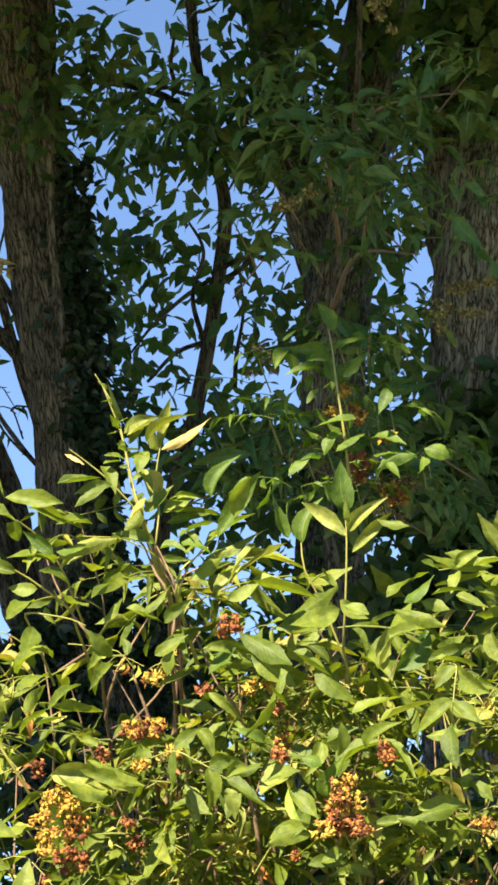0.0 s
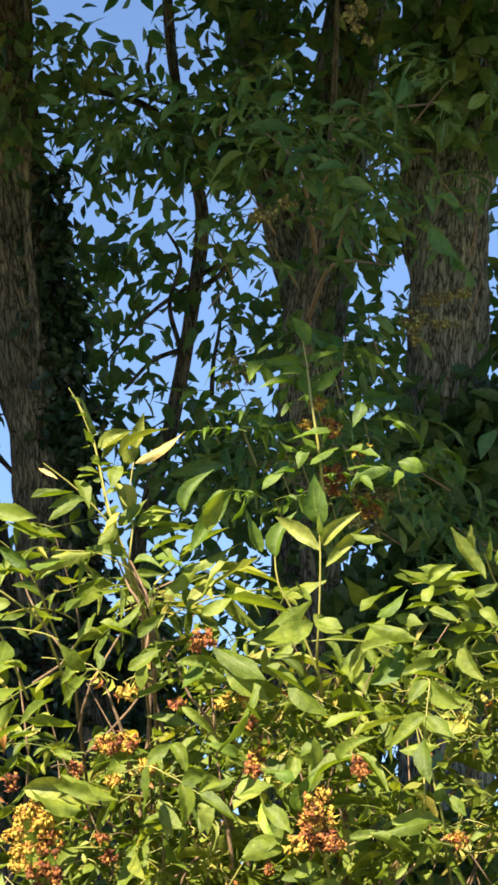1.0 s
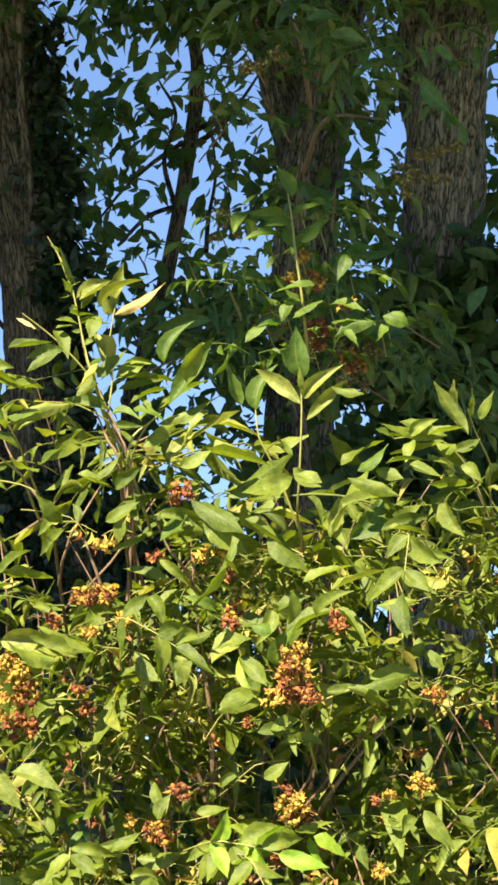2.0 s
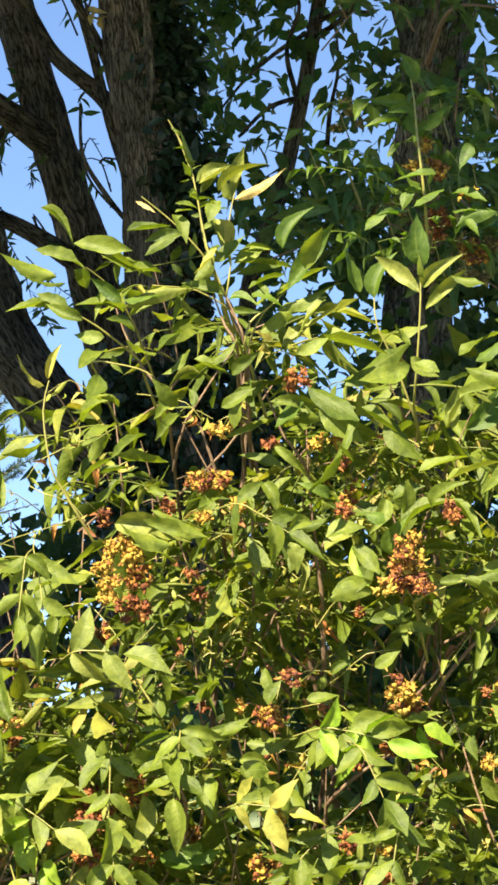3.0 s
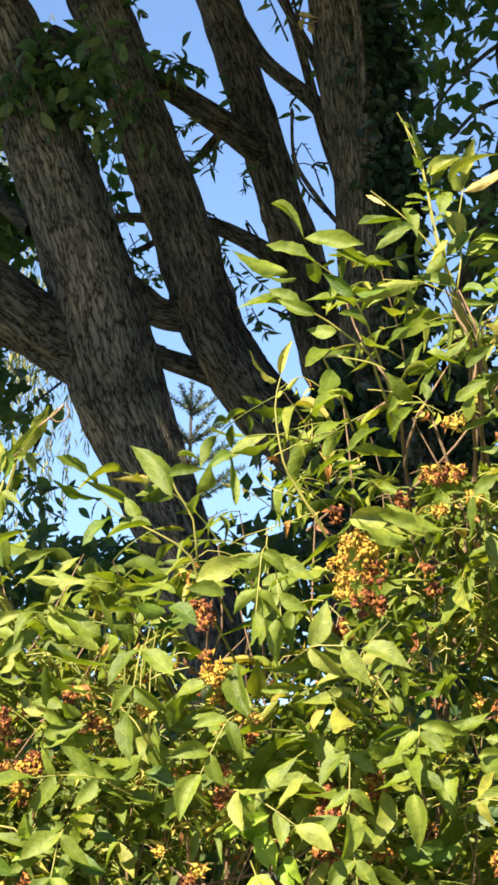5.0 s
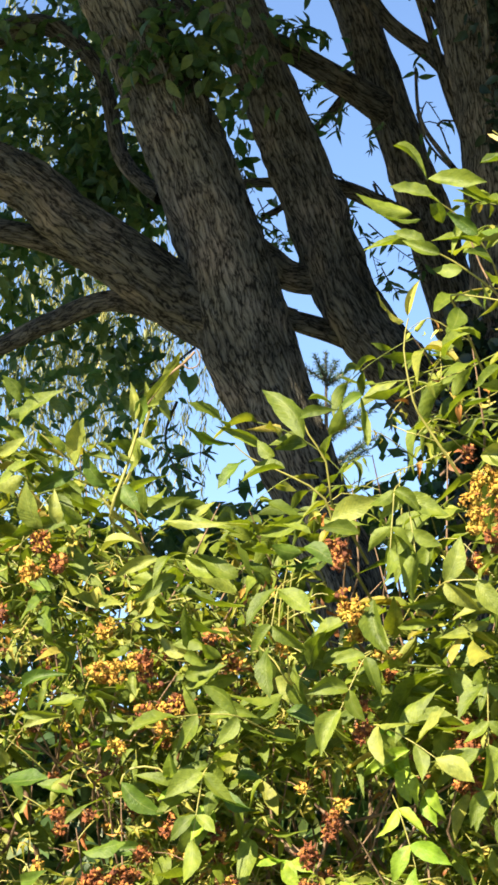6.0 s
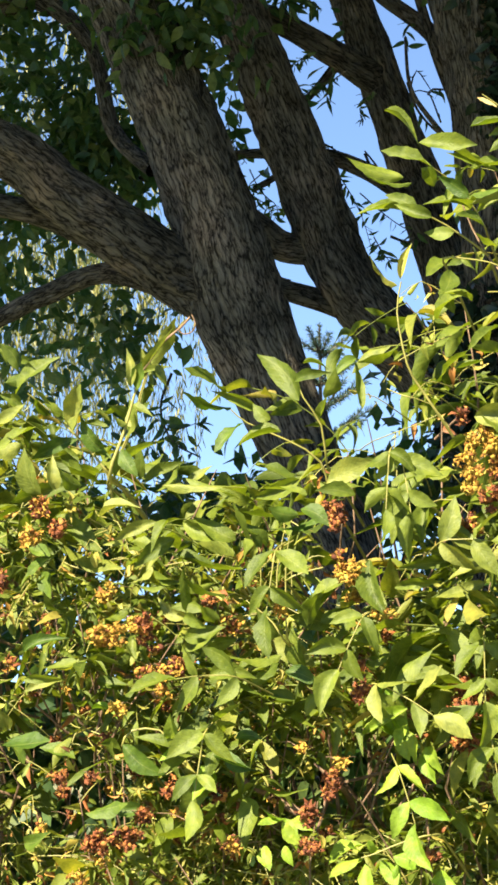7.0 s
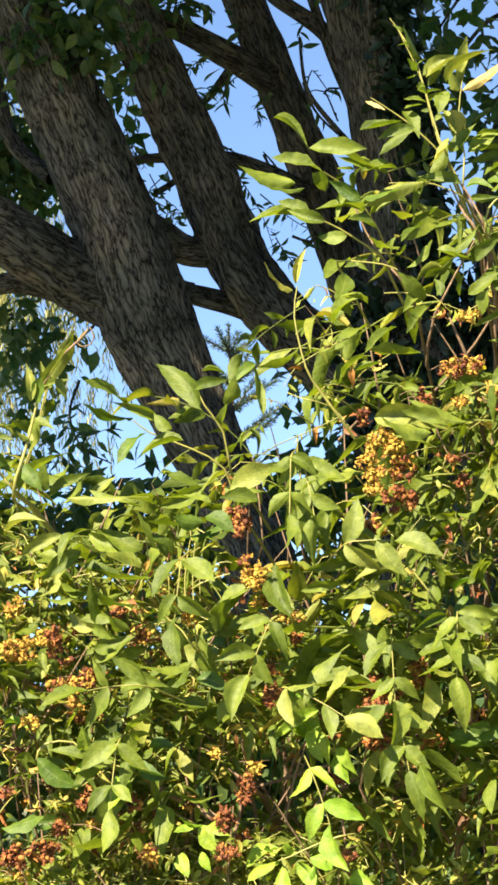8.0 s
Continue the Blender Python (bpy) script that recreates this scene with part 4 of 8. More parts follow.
def build_hedge():
    rng = random.Random(7)
    for k, s in enumerate(SHRUBS):
        a, b = SHRUB_EDGES[k], SHRUB_EDGES[k + 1]
        loose, front, wood = [], [], []
        foot = [((a + b) / 2 + rng.uniform(-0.3, 0.3), 5.4 + rng.uniform(-0.2, 0.2)) for _ in range(5)]
        tall = int((104, 112, 134, 120)[k] * (b - a))
        for i in range(tall + int((40, 40, 24, 20)[k] * (b - a))):
            # a sprig: a rising twig with pairs of feathered leaves
            x, y = rng.uniform(a, b), rng.uniform(4.95, 5.85)
            h = top_at(x) + (y - 5.0) * 0.3 - 0.1
            z = h - (h - 0.9) * rng.random() ** 1.05
            y -= 0.26 * min(1.0, max(0.0, h - z - 0.15))
            low_one = i >= tall
            if low_one:
                z = rng.uniform(1.05, 1.75 if k < 2 else 1.6)
                y = 4.72 + rng.uniform(0, 0.12) + 0.16 * (z - 1.0)
            lean = Vector((rng.gauss(0, 0.4), rng.gauss(-0.35, 0.3), 1)).normalized()
            long = rng.uniform(0.2, 0.34)
            base = Vector((x, y, z)) - lean * long
            f = min(foot, key=lambda q: abs(q[0] - x))
            low = Vector((f[0] * 0.5 + x * 0.5, f[1] * 0.4 + y * 0.6 + 0.1, base.z * 0.55))
            if i % 9 == 0:
                wood.append(tube([(f[0], f[1] + 0.4, -0.05, 0.013), (*(low + Vector((rng.gauss(0, 0.12), 0.25, 0))), 0.008), (*base, 0.004), (x, y, z, 0.0015)], 0.1, 6))
            else:
                wood.append(tube([(*(base + Vector((rng.gauss(0, 0.1), 0.12, -0.1))), 0.004), (*base, 0.003), (x, y, z, 0.0012)], 0.08, 5))
            spin = rng.uniform(0, 3.14)
            for p in range(4):
                at = base + lean * long * (0.15 + 0.28 * p)
                for side in (0, 1):
                    if rng.random() < 0.1 or in_gap(at):
                        continue
                    head = spin + p * 1.57 + side * 3.14 + rng.gauss(0, 0.3)
                    if in_gap(at + Vector((-math.sin(head) * 0.13, 0, -0.02))) or in_gap(at + Vector((-math.sin(head) * 0.25, 0, -0.06))):
                        continue
                    m = turn(*at, head, rng.gauss(0.15, 0.3), rng.gauss(0, 0.35), rng.choice((0.05, 0.06, 0.075) if low_one else (0.06, 0.075, 0.09, 0.105, 0.125)) * rng.uniform(0.9, 1.1) * (1.05 - 0.08 * p))
                    (front if at.y < 5.25 and len(front) < 280 else loose).append((m, rng.randrange(16)))
        for m, q in front:
            child("leaf", FEATHER_MESHES[q], ASH, s, m=m)
        child("foliage", mesh_of("foliage", *scatter(FEATHERS, [np.array(m) for m, _ in loose], [q for _, q in loose])), ASH, s, kind="stuff")
        child("twig", mesh_of("twig", *joined(wood)), TWIG, s, kind="stuff")


build_hedge()

# ---- single blades that stand out, each from its stalk to its tip ----
BLADE_RNG = random.Random(21)
TONES = {"plain": GREEN, "yellow": YELLOW, "pale": PALE, "tan": TAN, "deep": DEEP_SHADED, "bright": BRIGHT, "dull": SHADE_ASH}
BLADE_MESHES = {(k, tone): mesh_of("leaf", *b) for k, b in enumerate(BLADES) for tone in TONES}


def leaf(base, tip, width, tone="plain", owner=None):
    rng = BLADE_RNG
    base, tip = Vector(base), Vector(tip)
    k = rng.randrange(8)
    natural = (0.4, 0.47, 0.35, 0.44, 0.36, 0.5, 0.39, 0.43)[k] * 0.757
    long = (tip - base).length
    face = Vector((-0.25, -0.9, 0.6)) + 0.7 * unit(rng)
    m = frame_of(base, tip - base, face, long, min(1.35, max(0.5, 0.82 * width / (natural * long))))
    child("leaf", BLADE_MESHES[k, tone], TONES[tone], owner or shrub_at(base.x), m=m)


leaf((0.112, 4.695, 2.705), (0.166, 4.661, 2.742), 0.027, "pale")
leaf((0.116, 4.725, 2.694), (0.154, 4.687, 2.733), 0.020, "pale")
leaf((0.102, 4.784, 2.736), (0.076, 4.789, 2.725), 0.011, "plain")
leaf((0.104, 4.643, 2.727), (0.065, 4.594, 2.787), 0.010, "plain")
leaf((0.180, 4.700, 2.679), (0.210, 4.692, 2.778), 0.023, "pale")
leaf((0.189, 4.869, 2.714), (0.284, 4.845, 2.793), 0.029, "tan")
leaf((0.180, 4.832, 2.704), (0.157, 4.804, 2.748), 0.041, "pale")
leaf((0.126, 4.787, 2.667), (0.175, 4.785, 2.686), 0.028, "plain")
leaf((0.147, 4.786, 2.656), (0.181, 4.735, 2.581), 0.033, "pale")
leaf((0.109, 4.760, 2.510), (0.141, 4.718, 2.572), 0.032, "pale")
leaf((0.066, 4.794, 2.667), (0.101, 4.799, 2.681), 0.016, "plain")
leaf((0.061, 4.814, 2.667), (0.098, 4.777, 2.623), 0.032, "plain")
leaf((0.026, 4.709, 2.647), (-0.005, 4.717, 2.683), 0.011, "tan")
leaf((0.087, 4.839, 2.784), (0.103, 4.811, 2.783), 0.009, "plain")
leaf((0.078, 4.805, 2.802), (0.092, 4.745, 2.795), 0.008, "plain")
leaf((0.097, 4.804, 2.752), (0.080, 4.741, 2.744), 0.009, "plain")
leaf((0.115, 4.731, 2.678), (0.094, 4.677, 2.675), 0.011, "plain")
leaf((0.118, 4.742, 2.669), (0.143, 4.677, 2.672), 0.014, "plain")
leaf((0.123, 4.842, 2.667), (0.101, 4.844, 2.676), 0.011, "plain")
leaf((0.124, 4.671, 2.608), (0.142, 4.664, 2.623), 0.013, "plain")
leaf((0.085, 4.862, 2.640), (0.004, 4.840, 2.613), 0.025, "plain")
leaf((0.189, 4.784, 2.563), (0.259, 4.770, 2.588), 0.050, "plain")
leaf((0.194, 4.757, 2.535), (0.310, 4.739, 2.567), 0.019, "plain")
leaf((0.024, 4.721, 2.517), (-0.107, 4.689, 2.563), 0.045, "plain")
leaf((0.110, 4.774, 2.507), (-0.021, 4.721, 2.484), 0.029, "pale")
leaf((0.104, 4.797, 2.516), (0.056, 4.742, 2.461), 0.017, "plain")
leaf((0.122, 4.837, 2.524), (0.180, 4.778, 2.513), 0.024, "plain")
leaf((0.048, 4.794, 2.491), (-0.022, 4.791, 2.449), 0.030, "plain")
leaf((-0.034, 4.838, 2.464), (-0.099, 4.780, 2.508), 0.043, "plain")
leaf((0.124, 4.848, 2.467), (0.065, 4.818, 2.410), 0.013, "plain")
leaf((0.188, 4.804, 2.473), (0.249, 4.797, 2.468), 0.021, "plain")
leaf((0.235, 4.831, 2.489), (0.271, 4.795, 2.507), 0.039, "plain")
leaf((0.255, 4.706, 2.481), (0.243, 4.710, 2.522), 0.034, "plain")
leaf((0.279, 4.836, 2.505), (0.363, 4.777, 2.576), 0.029, "plain")
leaf((0.327, 4.660, 2.532), (0.359, 4.614, 2.611), 0.042, "plain")
leaf((0.112, 4.734, 2.356), (0.190, 4.732, 2.334), 0.032, "plain")
leaf((0.374, 4.708, 2.485), (0.295, 4.663, 2.416), 0.033, "pale")
leaf((0.297, 4.841, 2.447), (0.293, 4.847, 2.390), 0.046, "plain")
leaf((-0.084, 4.781, 2.313), (-0.088, 4.788, 2.239), 0.048, "plain")
leaf((-0.052, 4.805, 2.369), (-0.026, 4.789, 2.338), 0.032, "plain")
leaf((0.099, 4.843, 2.262), (0.037, 4.774, 2.212), 0.018, "plain")
leaf((0.086, 4.756, 2.279), (0.036, 4.686, 2.241), 0.023, "plain")
leaf((0.114, 4.711, 2.257), (0.102, 4.715, 2.297), 0.022, "plain")
leaf((0.211, 4.778, 2.274), (0.190, 4.785, 2.226), 0.039, "plain")
leaf((0.152, 4.685, 2.251), (0.156, 4.663, 2.291), 0.018, "plain")
leaf((-0.091, 4.780, 2.147), (-0.049, 4.778, 2.205), 0.029, "plain")
leaf((0.021, 4.650, 2.191), (-0.049, 4.590, 2.153), 0.015, "plain")
leaf((0.066, 4.712, 2.144), (-0.043, 4.645, 2.126), 0.010, "plain")
leaf((0.210, 4.846, 2.178), (0.302, 4.826, 2.141), 0.025, "plain")
leaf((0.279, 4.746, 2.186), (0.337, 4.714, 2.133), 0.023, "plain")
leaf((0.384, 4.788, 2.235), (0.308, 4.750, 2.187), 0.050, "plain")
leaf((0.291, 4.769, 2.251), (0.385, 4.729, 2.232), 0.020, "plain")
leaf((0.336, 4.856, 2.298), (0.392, 4.826, 2.261), 0.032, "plain")
leaf((-0.036, 4.739, 2.021), (0.092, 4.692, 1.987), 0.052, "pale")
leaf((0.035, 4.695, 2.047), (0.141, 4.681, 1.987), 0.027, "plain")
leaf((0.126, 4.865, 2.109), (0.167, 4.833, 2.044), 0.042, "plain")
leaf((0.169, 4.766, 2.089), (0.251, 4.775, 2.080), 0.020, "plain")
leaf((0.258, 4.735, 2.111), (0.279, 4.699, 2.061), 0.043, "plain")
leaf((0.225, 4.645, 1.993), (0.260, 4.605, 1.937), 0.037, "pale")
leaf((0.324, 4.785, 1.998), (0.284, 4.791, 2.031), 0.045, "plain")
leaf((0.347, 4.784, 1.987), (0.312, 4.757, 1.947), 0.030, "plain")
leaf((0.330, 4.796, 2.027), (0.388, 4.778, 2.049), 0.023, "plain")
leaf((0.574, 4.803, 2.572), (0.565, 4.754, 2.661), 0.062, "deep")
leaf((0.554, 4.645, 2.490), (0.467, 4.650, 2.568), 0.033, "pale")
leaf((0.577, 4.795, 2.529), (0.628, 4.728, 2.574), 0.030, "pale")
leaf((0.568, 4.698, 2.528), (0.551, 4.671, 2.575), 0.029, "plain")
leaf((0.581, 4.776, 2.479), (0.665, 4.761, 2.555), 0.025, "pale")
leaf((0.626, 4.724, 2.541), (0.688, 4.709, 2.511), 0.020, "plain")
leaf((0.472, 4.725, 2.490), (0.490, 4.687, 2.574), 0.040, "deep")
leaf((0.442, 4.709, 2.498), (0.396, 4.689, 2.583), 0.045, "deep")
leaf((0.291, 4.818, 2.397), (0.434, 4.824, 2.535), 0.025, "pale")
leaf((0.410, 4.771, 2.318), (0.558, 4.722, 2.372), 0.048, "plain")
leaf((0.546, 4.711, 2.370), (0.604, 4.704, 2.332), 0.034, "pale")
leaf((0.657, 4.825, 2.393), (0.734, 4.816, 2.463), 0.053, "plain")
leaf((0.855, 4.683, 2.436), (0.776, 4.658, 2.481), 0.031, "plain")
leaf((0.858, 4.801, 2.453), (0.747, 4.802, 2.439), 0.023, "plain")
leaf((0.863, 4.714, 2.441), (0.708, 4.697, 2.458), 0.016, "plain")
leaf((0.875, 4.832, 2.449), (0.765, 4.807, 2.395), 0.021, "plain")
leaf((0.929, 4.837, 2.463), (0.869, 4.833, 2.580), 0.030, "pale")
leaf((0.660, 4.717, 2.345), (0.759, 4.675, 2.300), 0.022, "plain")
leaf((0.754, 4.844, 2.330), (0.642, 4.817, 2.324), 0.014, "plain")
leaf((0.629, 4.692, 2.225), (0.637, 4.692, 2.312), 0.036, "pale")
leaf((0.667, 4.762, 2.234), (0.737, 4.757, 2.324), 0.070, "deep")
leaf((0.484, 4.826, 2.261), (0.444, 4.768, 2.312), 0.025, "pale")
leaf((0.362, 4.682, 2.267), (0.444, 4.670, 2.189), 0.053, "plain")
leaf((0.507, 4.826, 2.258), (0.592, 4.784, 2.189), 0.066, "plain")
leaf((0.736, 4.825, 2.260), (0.842, 4.808, 2.281), 0.030, "plain")
leaf((0.844, 4.670, 2.309), (0.880, 4.656, 2.226), 0.035, "pale")
leaf((0.736, 4.823, 2.162), (0.604, 4.811, 2.218), 0.071, "plain")
leaf((0.566, 4.720, 2.141), (0.661, 4.696, 2.189), 0.045, "plain")
leaf((0.517, 4.737, 2.083), (0.562, 4.714, 2.126), 0.034, "plain")
leaf((0.564, 4.852, 2.057), (0.618, 4.849, 2.141), 0.048, "plain")
leaf((0.585, 4.641, 2.062), (0.612, 4.576, 2.108), 0.033, "plain")
leaf((0.448, 4.842, 1.999), (0.491, 4.773, 1.920), 0.037, "bright")
leaf((0.519, 4.740, 1.973), (0.522, 4.674, 2.027), 0.052, "deep")
leaf((0.392, 4.853, 1.984), (0.445, 4.846, 2.056), 0.048, "pale")
leaf((0.445, 4.811, 2.076), (0.499, 4.755, 2.059), 0.046, "plain")
leaf((0.816, 4.792, 1.951), (0.703, 4.761, 1.966), 0.039, "plain")
leaf((0.605, 4.706, 1.919), (0.723, 4.689, 1.938), 0.029, "plain")
leaf((-0.100, 4.692, 1.791), (-0.014, 4.697, 1.747), 0.033, "pale")
leaf((-0.018, 4.775, 1.729), (-0.105, 4.762, 1.694), 0.034, "pale")
leaf((0.103, 4.826, 1.576), (0.002, 4.833, 1.506), 0.037, "plain")
leaf((0.109, 4.848, 1.570), (0.093, 4.802, 1.502), 0.046, "plain")
leaf((0.098, 4.852, 1.581), (0.182, 4.791, 1.623), 0.041, "plain")
leaf((0.103, 4.847, 1.581), (0.238, 4.811, 1.646), 0.023, "plain")
leaf((0.084, 4.643, 1.610), (0.017, 4.593, 1.582), 0.022, "plain")
leaf((0.078, 4.680, 1.621), (0.032, 4.666, 1.631), 0.020, "plain")
leaf((0.226, 4.792, 1.561), (0.288, 4.760, 1.544), 0.036, "plain")
leaf((0.176, 4.735, 1.709), (0.142, 4.670, 1.675), 0.043, "plain")
leaf((0.272, 4.781, 1.744), (0.286, 4.763, 1.687), 0.025, "plain")
leaf((0.159, 4.698, 1.516), (0.175, 4.639, 1.456), 0.031, "plain")
leaf((0.293, 4.750, 1.514), (0.200, 4.697, 1.458), 0.034, "bright")
leaf((0.290, 4.721, 1.511), (0.347, 4.715, 1.454), 0.034, "bright")
leaf((0.558, 4.763, 1.635), (0.394, 4.708, 1.657), 0.052, "bright")
leaf((0.516, 4.679, 1.624), (0.378, 4.626, 1.593), 0.027, "bright")
leaf((0.465, 4.852, 1.636), (0.422, 4.798, 1.539), 0.046, "bright")
leaf((0.384, 4.829, 1.604), (0.371, 4.839, 1.532), 0.044, "plain")
leaf((0.572, 4.785, 1.654), (0.618, 4.726, 1.667), 0.018, "plain")
leaf((0.576, 4.651, 1.638), (0.656, 4.640, 1.600), 0.053, "bright")
leaf((0.574, 4.702, 1.636), (0.616, 4.670, 1.589), 0.038, "bright")
leaf((0.679, 4.737, 1.543), (0.617, 4.709, 1.530), 0.020, "plain")
leaf((0.715, 4.819, 1.539), (0.767, 4.828, 1.481), 0.034, "plain")
leaf((0.739, 4.653, 1.533), (0.784, 4.652, 1.527), 0.024, "pale")
leaf((0.696, 4.669, 1.837), (0.726, 4.673, 1.870), 0.016, "plain")
leaf((0.718, 4.864, 1.764), (0.752, 4.806, 1.786), 0.021, "plain")
leaf((0.795, 4.660, 1.687), (0.846, 4.630, 1.614), 0.040, "plain")
leaf((0.809, 4.713, 1.696), (0.842, 4.697, 1.721), 0.034, "plain")
leaf((0.788, 4.721, 1.674), (0.757, 4.679, 1.639), 0.034, "plain")
leaf((0.614, 4.775, 1.817), (0.522, 4.756, 1.826), 0.023, "plain")
leaf((0.470, 4.684, 1.839), (0.546, 4.668, 1.850), 0.029, "plain")
leaf((-0.960, 4.668, 2.083), (-0.904, 4.634, 2.171), 0.040, "plain")
leaf((-0.874, 4.805, 2.038), (-0.965, 4.784, 2.105), 0.030, "plain")
leaf((-0.842, 4.658, 1.999), (-0.809, 4.654, 2.092), 0.051, "pale")
leaf((-0.837, 4.726, 2.002), (-0.770, 4.687, 1.955), 0.029, "deep")
leaf((-0.859, 4.820, 2.004), (-0.957, 4.800, 1.971), 0.030, "deep")
leaf((-0.753, 4.824, 2.014), (-0.759, 4.784, 2.077), 0.034, "plain")
leaf((-0.719, 4.739, 2.109), (-0.707, 4.719, 2.178), 0.018, "pale")
leaf((-0.707, 4.754, 2.134), (-0.618, 4.708, 2.229), 0.013, "pale")
leaf((-0.710, 4.737, 2.132), (-0.649, 4.691, 2.138), 0.020, "pale")
leaf((-0.771, 4.746, 1.916), (-0.716, 4.736, 2.018), 0.023, "plain")
leaf((-0.926, 4.763, 1.883), (-0.975, 4.718, 1.954), 0.057, "pale")
leaf((-0.877, 4.656, 1.886), (-0.870, 4.632, 1.945), 0.038, "pale")
leaf((-0.839, 4.738, 1.899), (-0.894, 4.678, 1.936), 0.045, "plain")
leaf((-0.729, 4.855, 1.907), (-0.658, 4.835, 1.968), 0.023, "plain")
leaf((-0.733, 4.847, 1.921), (-0.731, 4.793, 1.989), 0.037, "plain")
leaf((-0.620, 4.700, 1.907), (-0.512, 4.673, 1.898), 0.029, "plain")
leaf((-0.663, 4.668, 1.891), (-0.516, 4.613, 1.914), 0.031, "pale")
leaf((-0.543, 4.792, 2.082), (-0.605, 4.731, 2.154), 0.043, "plain")
leaf((-0.538, 4.822, 2.061), (-0.635, 4.779, 2.067), 0.037, "deep")
leaf((-0.480, 4.809, 2.053), (-0.572, 4.774, 2.089), 0.025, "plain")
leaf((-0.495, 4.664, 2.012), (-0.562, 4.627, 1.968), 0.033, "deep")
leaf((-0.439, 4.641, 2.014), (-0.481, 4.640, 2.043), 0.042, "plain")
leaf((-0.435, 4.818, 2.007), (-0.532, 4.825, 2.023), 0.032, "plain")
leaf((-0.384, 4.661, 2.053), (-0.453, 4.663, 2.168), 0.049, "plain")
leaf((-0.389, 4.843, 2.152), (-0.339, 4.838, 2.162), 0.021, "plain")
leaf((-0.391, 4.645, 2.090), (-0.339, 4.588, 2.107), 0.024, "plain")
leaf((-0.334, 4.668, 2.058), (-0.308, 4.610, 2.089), 0.035, "plain")
leaf((-0.354, 4.795, 2.033), (-0.340, 4.738, 2.070), 0.032, "plain")
leaf((-0.278, 4.859, 2.161), (-0.329, 4.823, 2.145), 0.046, "deep")
leaf((-0.266, 4.824, 2.051), (-0.268, 4.831, 2.173), 0.018, "plain")
leaf((-0.187, 4.760, 2.296), (-0.252, 4.730, 2.340), 0.046, "yellow")
leaf((-0.180, 4.760, 2.309), (-0.157, 4.751, 2.385), 0.018, "yellow")
leaf((-0.106, 4.812, 2.232), (-0.087, 4.747, 2.282), 0.039, "plain")
leaf((-0.109, 4.654, 2.517), (-0.197, 4.640, 2.570), 0.017, "plain")
leaf((-0.168, 4.770, 2.449), (-0.243, 4.721, 2.483), 0.029, "plain")
leaf((-0.132, 4.696, 2.432), (-0.196, 4.692, 2.484), 0.024, "plain")
leaf((-0.101, 4.697, 2.096), (-0.062, 4.658, 2.154), 0.031, "plain")
leaf((-0.074, 4.813, 2.127), (-0.014, 4.792, 2.148), 0.027, "plain")
leaf((-0.074, 4.725, 2.064), (-0.048, 4.703, 2.094), 0.022, "plain")
leaf((-0.462, 4.721, 1.931), (-0.372, 4.697, 1.891), 0.047, "plain")
leaf((-0.332, 4.659, 1.886), (-0.228, 4.629, 1.921), 0.053, "pale")
leaf((-0.242, 4.864, 1.873), (-0.234, 4.841, 1.926), 0.042, "plain")
leaf((-0.205, 4.812, 1.868), (-0.137, 4.809, 1.939), 0.048, "plain")
leaf((-0.182, 4.799, 1.858), (-0.226, 4.748, 1.796), 0.039, "plain")
leaf((-0.160, 4.795, 1.796), (-0.133, 4.764, 1.863), 0.034, "plain")
leaf((-0.437, 4.751, 1.828), (-0.507, 4.710, 1.822), 0.041, "plain")
leaf((-0.358, 4.846, 1.837), (-0.454, 4.844, 1.790), 0.051, "deep")
leaf((-0.497, 4.662, 1.781), (-0.492, 4.612, 1.715), 0.040, "plain")
leaf((-0.646, 4.851, 1.823), (-0.523, 4.819, 1.741), 0.053, "pale")
leaf((-0.631, 4.742, 1.821), (-0.526, 4.694, 1.785), 0.034, "plain")
leaf((-0.675, 4.683, 1.818), (-0.767, 4.671, 1.785), 0.027, "pale")
leaf((-0.641, 4.686, 1.784), (-0.718, 4.649, 1.731), 0.036, "plain")
leaf((-0.691, 4.712, 1.730), (-0.733, 4.704, 1.688), 0.031, "pale")
leaf((-0.576, 4.799, 1.697), (-0.697, 4.733, 1.678), 0.021, "plain")
leaf((-0.374, 4.708, 1.595), (-0.335, 4.662, 1.689), 0.045, "plain")
leaf((-0.319, 4.735, 1.567), (-0.224, 4.677, 1.577), 0.052, "plain")
leaf((-0.450, 4.774, 1.592), (-0.376, 4.763, 1.521), 0.057, "pale")
leaf((-0.352, 4.690, 1.610), (-0.291, 4.698, 1.647), 0.033, "plain")
leaf((-0.094, 4.750, 1.757), (-0.020, 4.730, 1.703), 0.038, "pale")
leaf((-0.023, 4.680, 1.685), (-0.125, 4.661, 1.653), 0.031, "pale")
leaf((-0.204, 4.714, 1.678), (-0.100, 4.662, 1.686), 0.018, "plain")
leaf((-0.104, 4.673, 1.598), (-0.063, 4.604, 1.550), 0.044, "plain")
leaf((-0.185, 4.750, 1.552), (-0.081, 4.712, 1.540), 0.025, "plain")
leaf((-0.250, 4.748, 1.691), (-0.218, 4.691, 1.642), 0.034, "pale")
leaf((-0.281, 4.829, 1.454), (-0.084, 4.794, 1.487), 0.044, "plain")
leaf((-0.273, 4.751, 1.463), (-0.173, 4.703, 1.397), 0.070, "bright")
leaf((-0.248, 4.837, 1.422), (-0.298, 4.815, 1.401), 0.032, "bright")
leaf((-0.235, 4.809, 1.420), (-0.191, 4.742, 1.374), 0.037, "bright")
leaf((-0.210, 4.748, 1.382), (-0.181, 4.739, 1.330), 0.043, "bright")
